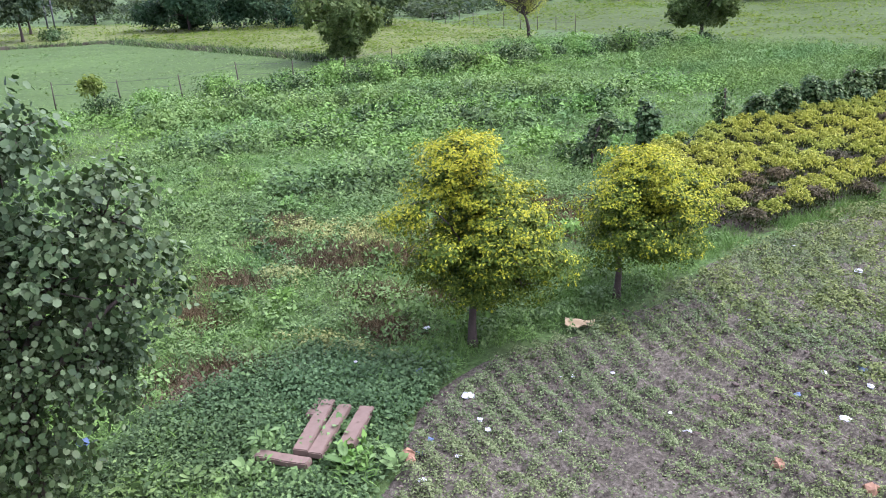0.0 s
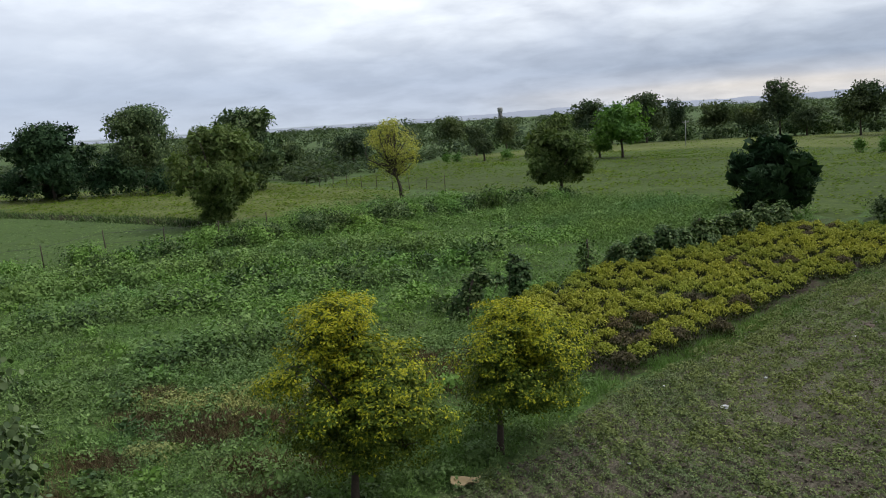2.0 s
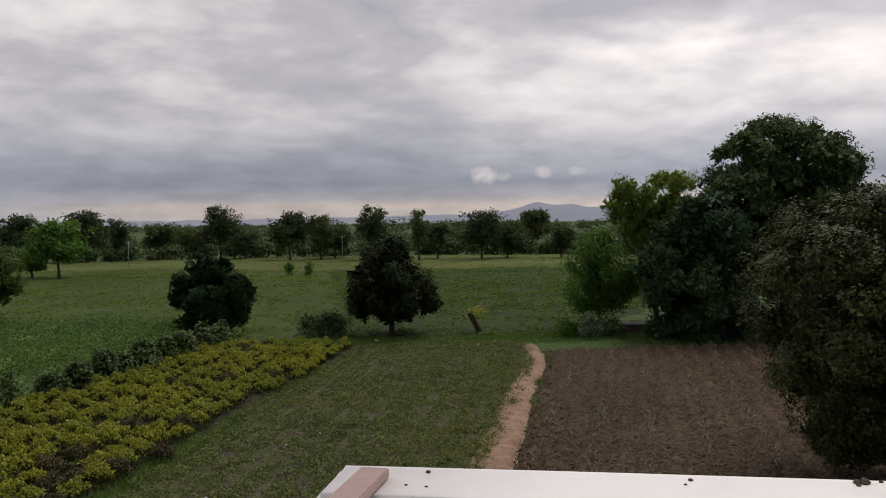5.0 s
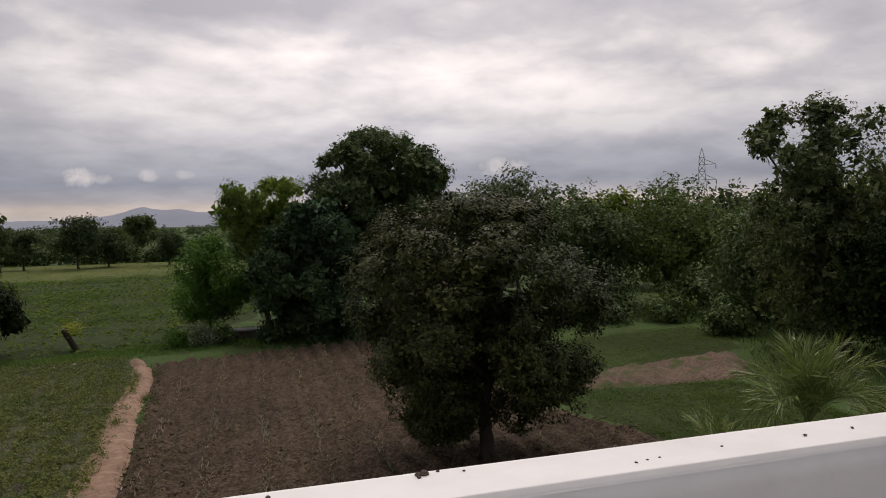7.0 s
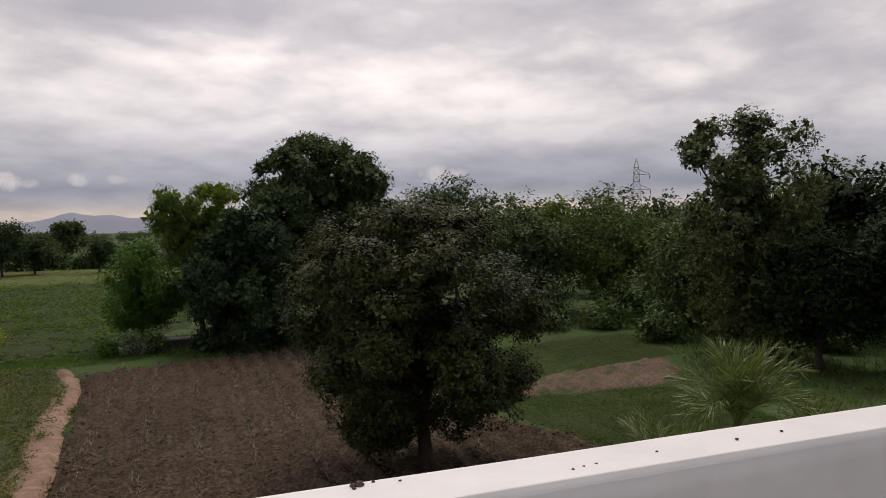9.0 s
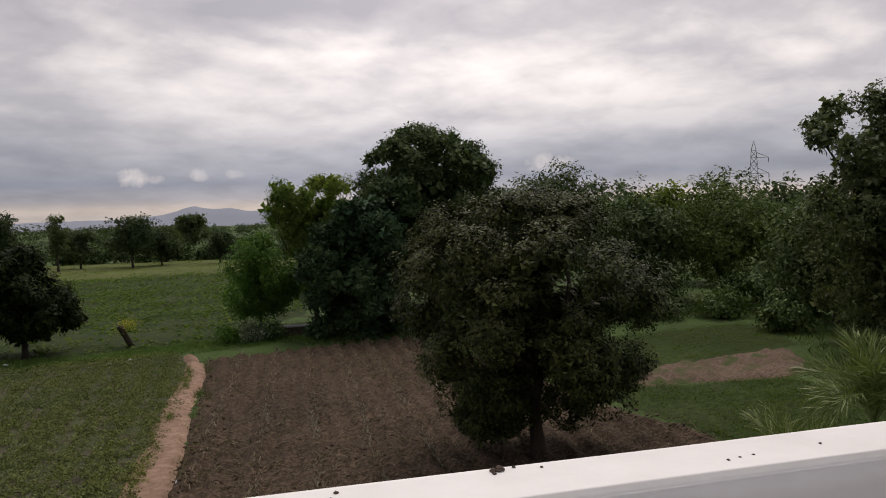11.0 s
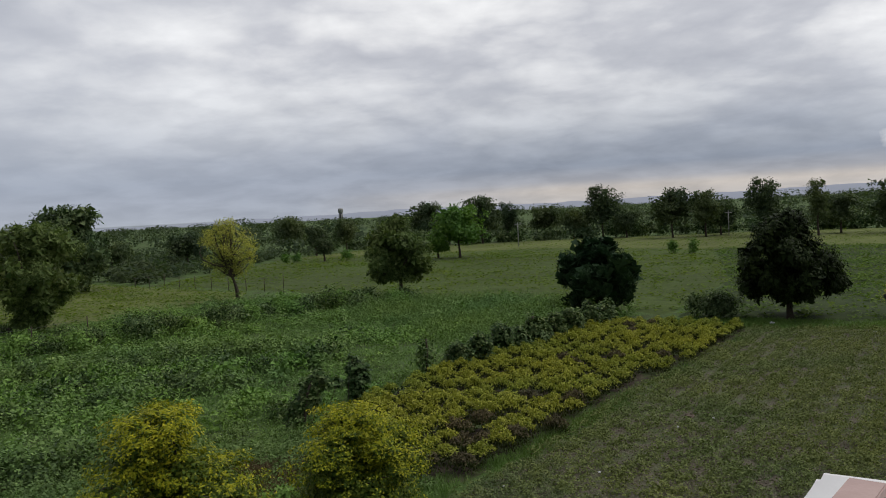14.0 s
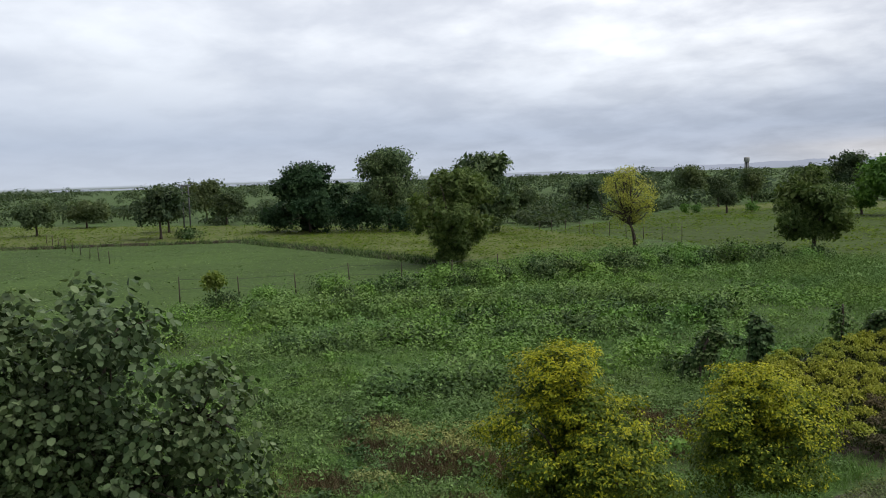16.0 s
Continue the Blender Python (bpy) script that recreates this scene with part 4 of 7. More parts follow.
# round dark tree in front of the house
own = silhouette(21, ((0.5, -1.9, -0.7), (1.1, -2.4, 0.8), (1.7, -2.6, 2.3), (2.3, -3.0, 2.95), (3.0, -3.2, 3.25), (3.8, -3.4, 3.35), (4.5, -3.5, 3.1), (5.2, -3.3, 2.7), (5.9, -2.6, 2.0), (6.6, -0.9, 1.0)), 90, 0.62)
tree("mango_tree", "broad dome-shaped dark tree with glossy narrow leaves", (15.6, 12.6), 6.7, 6.9, L_MANGO, 21, low=0.4, trunk=0.2,
     own=own, turn=facing(15.6, 12.6), clumps=2500, per=30, spread=0.10, leaf=0.085, shape=CHIP, aspect=0.42, hang=0.3, up=0.6, limbs=16, deepen=1.7, core=0.3, outward=1.0, wild=0.45)
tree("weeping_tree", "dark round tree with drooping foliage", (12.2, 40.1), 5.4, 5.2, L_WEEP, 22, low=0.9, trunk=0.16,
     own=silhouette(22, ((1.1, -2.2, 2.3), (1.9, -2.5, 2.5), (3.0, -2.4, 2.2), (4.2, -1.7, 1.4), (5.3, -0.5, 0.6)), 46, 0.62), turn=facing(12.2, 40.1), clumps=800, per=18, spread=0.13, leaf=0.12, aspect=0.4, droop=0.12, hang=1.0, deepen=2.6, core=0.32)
tree("dark_tree", "dense dark bushy tree with upswept sprays", (3.5, 45.4), 4.5, 4.5, L_BLUE, 23, low=-0.4, trunk=0.12,
     own=silhouette(23, ((0.0, -1.7, 1.8), (1.1, -2.0, 2.2), (2.4, -2.2, 2.5), (3.2, -1.7, 1.7), (3.85, -0.7, 0.5)), 52, 0.48), turn=facing(3.5, 45.4), clumps=640, per=19, spread=0.11, leaf=0.19, aspect=0.18, hang=-1.3, up=0.2, deepen=2.6, core=0.35)
tree("round_tree", "round olive-green tree on a short bare trunk", (-9.2, 55.3), 5.8, 4.9, L_OLIVE, 24, low=0.8, trunk=0.16,
     own=silhouette(24, ((1.3, -1.5, 1.4), (2.4, -2.5, 2.3), (3.8, -2.4, 2.2), (5.0, -1.5, 1.4), (5.8, -0.5, 0.5)), 44, 0.55), turn=facing(-9.2, 55.3), clumps=560, per=15, spread=0.14, leaf=0.14, aspect=0.4, deepen=2.4, core=0.32)
tree("yellowing_tree", "vase-shaped tree with sparse yellow leaves", (-22.7, 60.2), 6.1, 4.5, L_GOLDTREE, 25, low=1.6, trunk=0.14, lean=(-0.5, 0.0),
     own=silhouette(25, ((1.9, -1.3, 0.6), (3.0, -2.5, 1.4), (4.4, -2.9, 1.6), (5.6, -2.2, 1.2), (6.3, -1.0, 0.5)), 34, 0.55), turn=facing(-22.7, 60.2), clumps=300, per=12, spread=0.15, leaf=0.13, aspect=0.4, limbs=22, stems=3, deepen=1.2, core=0.12)
tree("olive_tree", "broad olive-green tree bushy almost to the ground", (-30.4, 45.9), 6.5, 6.9, L_OLIVE, 26, low=0.0, trunk=0.16, stems=3,
     own=silhouette(26, ((0.0, -0.7, 0.7), (1.2, -1.5, 1.5), (2.5, -2.8, 2.6), (4.0, -3.4, 3.4), (5.4, -2.8, 2.9), (6.6, -0.9, 1.0)), 64, 0.7), turn=facing(-30.4, 45.9), clumps=900, per=15, spread=0.17, leaf=0.14, aspect=0.35, deepen=2.4, core=0.32)
tree("leafy_tree", "tall round-headed tree with large dark leaves", (-67.4, 71.1), 8.3, 9.2, L_BLUE, 27, low=0.0, trunk=0.2, own=outline(27, 8.2, 9.2, ((0.05, 0.85), (0.3, 1.0), (0.55, 1.0), (0.8, 0.75), (1.0, 0.35)), 34, 1.15), clumps=480, per=13, spread=0.28, leaf=0.26, deepen=2.4, core=0.3)
tree("leafy_tree", "tall open-crowned tree with bare branches showing", (-58.9, 75.7), 9.8, 8.4, L_TALL, 28, low=2.2, trunk=0.24, own=outline(28, 9.6, 8.0, ((0.3, 0.6), (0.45, 0.9), (0.65, 1.0), (0.85, 0.85), (1.0, 0.5)), 36, 1.0), clumps=430, per=12, spread=0.28, leaf=0.25, limbs=12)
tree("leafy_tree", "tall dark tree with lumpy crown", (-44.6, 74.0), 8.4, 7.8, L_TALL, 29, low=0.0, trunk=0.2, own=outline(29, 8.3, 7.8, ((0.05, 0.6), (0.3, 0.9), (0.6, 1.0), (0.82, 0.8), (1.0, 0.4)), 32, 1.0), clumps=440, per=12, spread=0.28, leaf=0.26, deepen=2.4, core=0.3)
bush("thicket", "dense dark thicket under tall trees", (-61.0, 72.5), 5.0, 9.5, L_BLUE, 30, 300, 9, 0.34, depth=4, spread=0.3)
bush("thicket", "dense dark thicket under tall trees", (-55.0, 73.0), 3.4, 6.5, L_BLUE, 31, 160, 9, 0.3, depth=4, spread=0.3)
bush("thicket", "dense dark thicket beside a tall tree", (-73.0, 71.0), 4.0, 7.0, L_BLUE, 32, 160, 9, 0.3, depth=4, spread=0.3)

# grove to the east of the ploughed field
tree("light_green_tree", "airy light green young tree", (23.2, 37.6), 5.5, 5.2, L_LIGHT, 33, low=0.5, trunk=0.09,
     own=silhouette(33, ((0.9, -1.2, 1.0), (2.2, -2.2, 2.2), (3.5, -2.2, 2.1), (4.6, -1.4, 1.5), (5.4, -0.4, 0.6)), 36, 0.5), turn=facing(23.2, 37.6), clumps=560, per=13, spread=0.16, leaf=0.13, aspect=0.45, core=0.2, deepen=1.4)
tree("feathery_tree", "flat-topped tree with fine feathery foliage", (27.5, 38.5), 8.6, 7.6, L_ACACIA, 34, low=1.0, trunk=0.17,
     own=silhouette(34, ((1.5, -1.2, 1.4), (4.0, -2.2, 2.6), (6.5, -2.7, 3.0), (7.6, -2.7, 3.2), (8.5, -1.7, 2.6)), 46, 0.6), turn=facing(27.5, 38.5), clumps=850, per=18, spread=0.2, leaf=0.18, aspect=0.16, hang=-0.8, core=0.28, deepen=1.8)
tree("dark_green_tree", "dense dark green tree reaching the ground", (25.6, 32.6), 7.3, 6.4, L_BLUEGREEN, 35, low=-0.4, trunk=0.2,
     own=silhouette(35, ((0.0, -2.4, 2.6), (1.5, -2.7, 3.0), (3.5, -2.9, 3.1), (5.5, -2.3, 2.8), (7.1, -0.7, 1.6)), 64, 0.62), turn=facing(25.6, 32.6), clumps=900, per=20, spread=0.15, leaf=0.13, aspect=0.4, deepen=2.6, core=0.32)
tree("tall_tree", "tall broad tree with dense clumps of dark leaves", (31.2, 32.6), 11.2, 8.8, L_TALL, 36, low=2.2, trunk=0.3,
     own=silhouette(36, ((2.5, -2.6, 2.4), (5.6, -3.8, 3.6), (7.3, -4.3, 4.1), (8.5, -4.2, 4.0), (9.6, -3.4, 3.2), (10.5, -2.1, 1.9), (11.1, -0.8, 0.6)), 120, 0.72), turn=facing(31.2, 32.6), clumps=1450, per=18, spread=0.16, leaf=0.13, aspect=0.5, deepen=2.6, core=0.34, limbs=14)
tree("leafy_tree", "dark tree with lumpy crown behind the dome tree", (39.8, 31.4), 9.4, 9.0, L_TALL, 37, low=1.0, trunk=0.24, lobes=20, size=0.36, clumps=460, per=18, spread=0.24, leaf=0.19)
tree("leafy_tree", "dark tree in a dense grove", (46.0, 29.0), 8.2, 7.5, L_TALL, 38, low=0.2, trunk=0.22, lobes=16, clumps=340, per=14, spread=0.28, leaf=0.24)
tree("brownish_tree", "broad brownish green tree on a double trunk", (51.2, 25.3), 8.0, 9.2, L_OLIVE, 39, low=0.9, trunk=0.24, stems=2, lobes=20, clumps=520, per=16, spread=0.3, leaf=0.2, aspect=0.4)
tree("tall_tree", "tall open-crowned tree with pale leaf clusters", (37.1, 10.3), 11.2, 7.0, L_PALETREE, 40, low=0.4, trunk=0.26,
     own=silhouette(40, ((0.5, -2.5, 2.0), (2.3, -4.2, 2.4), (4.6, -4.5, 2.5), (6.4, -3.5, 2.5), (7.8, -4.1, 2.7), (8.9, -4.2, 2.4), (10.0, -3.6, 1.7), (10.9, -2.0, -0.6)), 76, 0.66), turn=facing(37.1, 10.3), clumps=800, per=17, spread=0.16, leaf=0.125, limbs=12, deepen=2.4, core=0.28)
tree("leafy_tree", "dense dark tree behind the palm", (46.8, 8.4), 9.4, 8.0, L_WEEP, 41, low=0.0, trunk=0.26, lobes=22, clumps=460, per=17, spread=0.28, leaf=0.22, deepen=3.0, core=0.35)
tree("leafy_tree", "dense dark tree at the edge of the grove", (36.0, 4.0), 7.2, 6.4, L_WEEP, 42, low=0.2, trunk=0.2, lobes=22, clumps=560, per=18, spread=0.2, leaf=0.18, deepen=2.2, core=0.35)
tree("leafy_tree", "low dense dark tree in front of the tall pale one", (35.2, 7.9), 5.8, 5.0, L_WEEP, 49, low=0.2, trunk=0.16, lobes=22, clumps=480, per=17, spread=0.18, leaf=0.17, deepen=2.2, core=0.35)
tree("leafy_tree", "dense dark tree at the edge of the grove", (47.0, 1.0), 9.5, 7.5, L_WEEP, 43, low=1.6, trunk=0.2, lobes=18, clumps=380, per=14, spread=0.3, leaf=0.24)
tree("leafy_tree", "dark tree deep in the grove", (44.0, 15.5), 6.8, 6.5, L_TALL, 44, low=0.6, trunk=0.2, lobes=18, clumps=380, per=14, spread=0.3, leaf=0.24)
for k, (x, y, h, w) in enumerate(((53.0, 12.5, 9.0, 8.5), (56.0, 3.0, 10.0, 9.0), (52.0, 36.0, 8.0, 7.5), (58.0, -6.0, 10.0, 9.0), (68.0, 10.0, 11.0, 10.0), (66.0, 44.0, 9.0, 9.0), (76.0, 36.0, 10.0, 11.0), (78.0, 18.0, 11.0, 11.0))):
    tree("leafy_tree", "dark tree closing the back of the grove", (x, y), h, w, L_TALL, 700 + k, low=0.3, trunk=0.22, lobes=16, clumps=170, per=9, spread=0.35, leaf=0.4, group="trees of the grove")
tree("leafy_tree", "olive tree deep in the grove", (62.0, 36.0), 8.2, 8.5, L_ACACIA, 45, low=0.8, trunk=0.2, lobes=18, clumps=340, per=12, spread=0.34, leaf=0.36)
tree("leafy_tree", "olive tree deep in the grove", (62.0, 18.0), 8.6, 9.5, L_ACACIA, 46, low=0.8, trunk=0.2, lobes=18, clumps=340, per=12, spread=0.34, leaf=0.36)
tree("leafy_tree", "dark tree deep in the grove", (70.0, 27.0), 9.0, 9.0, L_TALL, 47, low=0.8, trunk=0.2, lobes=18, clumps=300, per=12, spread=0.34, leaf=0.4)
for k, (x, y, h, w) in enumerate(((43, 21.5, 1.6, 4.0), (40, 24.0, 1.4, 3.6), (46, 18.0, 1.8, 4.2), (36, 26.5, 1.6, 4.0), (33.0, 28.5, 2.0, 4.0), (39.5, 16.5, 1.6, 3.4), (40.5, 8.5, 1.8, 4.0), (48.0, 22.0, 3.0, 6.0), (52.0, 31.0, 3.2, 7.0), (56.0, 22.0, 3.0, 7.0), (45.0, 27.0, 2.2, 5.0), (50.0, 14.0, 3.0, 6.0), (44.0, 5.0, 2.5, 5.0),
                                  (30.5, 30.0, 2.0, 4.0), (35.0, 31.0, 2.4, 5.0), (40.0, 28.0, 2.0, 5.0), (28.5, 33.5, 2.2, 3.6), (58.0, 14.0, 3.5, 8.0), (60.0, 30.0, 3.5, 8.0), (40.0, 2.0, 2.0, 4.0))):
    bush("undergrowth", "green undergrowth below the grove", (x, y), h, w, (L_OLIVE if k % 3 == 0 else L_VINE), 560 + k, 130, 9, 0.24, spread=0.2, group="undergrowth of the grove", stems=False)

# trees on the far side of the fields: x, y, height, width, foliage start
FAR = ((-105.2, 58.5, 4.5, 5.1, 1.0, 0), (-117.2, 73.3, 4.4, 5.7, 1.0, 0), (-89.5, 67.6, 5.4, 5.5, 1.2, 1), (-79.0, 58.5, 6.2, 5.8, 1.9, 1), (-110.7, 91.5, 6.9, 6.6, 0.8, 0), (-51.3, 116.0, 4.8, 5.2, 0.6, 1),
       (-47.8, 156.2, 6.4, 7.0, 1.0, 0), (-28.6, 109.5, 3.2, 2.4, 1.0, 1), (-34.0, 125.4, 4.8, 3.4, 1.0, 1), (-31.5, 136.0, 5.8, 4.6, 0.8, 0), (-22.1, 175.0, 8.3, 7.4, 0.8, 1), (-9.1, 103.1, 6.7, 6.2, 1.6, 2),
       (-12.1, 104.8, 3.1, 2.9, 0.8, 2), (-8.5, 144.5, 8.5, 6.5, 1.0, 1), (-4.0, 150.6, 7.3, 3.6, 1.0, 1), (2.8, 152.4, 6.3, 5.6, 0.6, 0), (13.2, 147.9, 9.3, 6.4, 1.2, 1), (16.4, 139.7, 4.7, 4.6, 0.4, 1),
       (22.7, 131.7, 7.7, 6.1, 0.6, 1), (27.4, 129.5, 7.3, 4.4, 0.8, 0), (35.0, 124.0, 8.5, 5.4, 0.8, 1), (40.0, 117.0, 8.0, 3.3, 1.0, 0), (49.8, 115.4, 7.7, 6.2, 0.6, 1), (71.0, 139.6, 8.0, 6.5, 1.0, 0),
       (30.5, 133.0, 5.4, 5.5, 0.3, 1), (44.5, 121.0, 5.6, 5.0, 0.3, 1), (55.0, 117.0, 5.2, 5.5, 0.3, 1), (8.0, 148.0, 5.2, 5.0, 0.3, 0), (-15.0, 150.0, 5.4, 5.0, 0.3, 0), (61.0, 128.0, 6.0, 5.0, 0.6, 0),
       (62.0, 112.0, 5.0, 4.0, 0.5, 1), (-96.0, 83.0, 5.0, 5.0, 0.6, 1), (-60.0, 110.0, 4.2, 5.0, 0.4, 0))
for k, (x, y, h, w, low, tone) in enumerate(FAR):
    w *= 1.25
    foot = max(low, 0.27 * h)
    own = silhouette(100 + k, ((foot, -0.26 * w, 0.30 * w), (0.34 * h, -0.44 * w, 0.42 * w), (0.55 * h, -0.5 * w, 0.5 * w), (0.80 * h, -0.48 * w, 0.46 * w), (h, -0.30 * w, 0.32 * w)), 28, 0.17 * w)
    tree("field_tree", ("olive-green tree on the far edge of the fields", "dark green tree on the far edge of the fields", "bright green tree standing in the field")[tone], (x, y), h, w,
         (L_FARTREE, L_FARDARK, L_LIGHT)[tone], 100 + k, low=foot, trunk=0.16, own=own, turn=k * 47.0, clumps=180, per=10, spread=0.035 * w, leaf=0.036 * w, aspect=0.7, limbs=5, group="field trees", deepen=2.0, core=0.3)
for k, (x, y, h, w) in enumerate(((-34.4, 110.0, 1.8, 1.6), (-32.7, 109.9, 1.6, 1.5), (-25.3, 109.3, 2.0, 2.4), (15.8, 92.5, 1.9, 1.5), (17.9, 91.1, 2.1, 1.6), (40.5, 70.0, 1.6, 1.2), (-54.0, 112.0, 1.6, 2.6))):
    bush("field_bush", "small round light green bush in the field", (x, y), h, w, L_LIGHT, 150 + k, 60, 8, 0.18, group="field bushes")
bush("low_bush", "low dark green bush at the field edge", (8.9, 41.2), 1.6, 3.4, L_TALL, 160, 230, 12, 0.15, depth=2.0)
bush("flowering_bush", "pale flowering bush beside the low trough", (21.4, 35.6), 1.4, 1.8, leaf_material("pale_blossom", (0.05, 0.09, 0.03), (0.12, 0.17, 0.08), (0.42, 0.43, 0.36), 0.6, 0.2), 161, 110, 10, 0.12)
bush("low_bush", "dark bush beside the low trough", (22.6, 35.4), 1.1, 1.6, L_VINE, 162, 90, 10, 0.13)
bush("low_bush", "light green bush at the foot of a young tree", (20.4, 36.3), 1.0, 1.7, L_LIGHT, 163, 90, 10, 0.13)


rngh = np.random.default_rng(66)
FARHEDGE = ((-38.0, 146.0), (2.5, 149.0), (41.0, 142.0), (67.0, 127.0), (84.0, 118.0))
for k in range(60):
    s = k / 59 * (len(FARHEDGE) - 1.001)
    a, b = FARHEDGE[int(s)], FARHEDGE[int(s) + 1]
    hgt = rngh.uniform(1.8, 4.0)
    bush("hedge_bush", "dark bush in the hedge along the far fields", (a[0] + (b[0] - a[0]) * (s % 1) + rngh.normal(0, 0.8), a[1] + (b[1] - a[1]) * (s % 1) + rngh.normal(0, 1.5)), hgt, rngh.uniform(4.0, 6.5),
         (L_TALL, L_VINE)[k % 2], 600 + k, 60, 8, 0.45, spread=0.35, group="far hedge", stems=False)


def far_woods():
    """Open woodland from the fields to the horizon."""
    rng = np.random.default_rng(77)
    arr = []
    for r0, r1, n, per, chip in ((155, 420, 560, 170, 0.07), (420, 1600, 1300, 60, 0.10)):
        r = r0 * (r1 / r0) ** rng.uniform(0, 1, n)
        az = np.radians(rng.uniform(-75, 85, n))
        x, y = r * np.sin(az), r * np.cos(az)
        ok = (inside_distance(x, y, FARSTRIP) < -4) & ~((y < 140) & (x > -45) & (x < 70) & (np.hypot(x, y) < 160))
        x, y, r = x[ok], y[ok], r[ok]
        h = rng.uniform(1.2, 3.2, len(x)) + np.clip((r - 200) / 800, 0, 1) * rng.uniform(1, 6.0, len(x))
        h = np.where(rng.uniform(size=len(x)) < 0.14, h * 1.7, h)
        w = h * rng.uniform(1.5, 2.8, len(x)) + 1
        d = unit(rng.normal(size=(len(x) * per, 3)) + (0, 0, 0.25))
        P = np.repeat(np.c_[x, y, h * 0.5], per, axis=0) + d * np.repeat(np.c_[w / 2, w / 2, h * 0.5], per, axis=0) * rng.uniform(0.75, 1.03, (len(d), 1))
        P[:, 2] = np.maximum(P[:, 2], 0.1)
        N = unit(d + rng.normal(0, 0.14, d.shape) + (0, 0, 0.7))
        arr.append(leaf_arrays(P, N, np.repeat(chip * w + 0.1, per), 0.9, CHIP, rng))
    solid("woodland", raw_mesh("woodland", *join(arr)), L_WOODS, "open green woodland stretching to the horizon", "woods", kind="stuff")


far_woods()
SCRUB = [(-66.0, 84.5), (-48.0, 86.0), (-40.0, 80.0), (-39.0, 121.0), (-32.0, 141.0), (-70.0, 150.0), (-130.0, 120.0), (-100.0, 82.0)]


def scrub():
    """Low thorny scrub beyond the fence."""
    rng = np.random.default_rng(78)
    pts = scatter(SCRUB, 900, rng, lambda x, y: np.clip(0.5 + 0.8 * value_noise(x, y, 0.07, 61), 0.05, 1))
    n, per = len(pts), 60
    h = rng.uniform(0.5, 1.9, n)
    w = h * rng.uniform(1.3, 2.4, n)
    d = unit(rng.normal(size=(n * per, 3)))
    P = np.repeat(np.c_[pts, h * 0.5], per, axis=0) + d * np.repeat(np.c_[w / 2, w / 2, h * 0.5], per, axis=0) * rng.uniform(0.5, 1.05, (n * per, 1))
    P[:, 2] = np.maximum(P[:, 2], 0.08)
    N = unit(d * 0.6 + rng.normal(0, 0.4, d.shape) + (0, 0, 0.9))
    solid("scrub", raw_mesh("scrub", *leaf_arrays(P, N, np.repeat(0.14 * w + 0.08, per), 0.75, CHIP, rng)), L_WOODS, "low grey-green thorn scrub beyond the fence", "scrub", kind="stuff")


scrub()


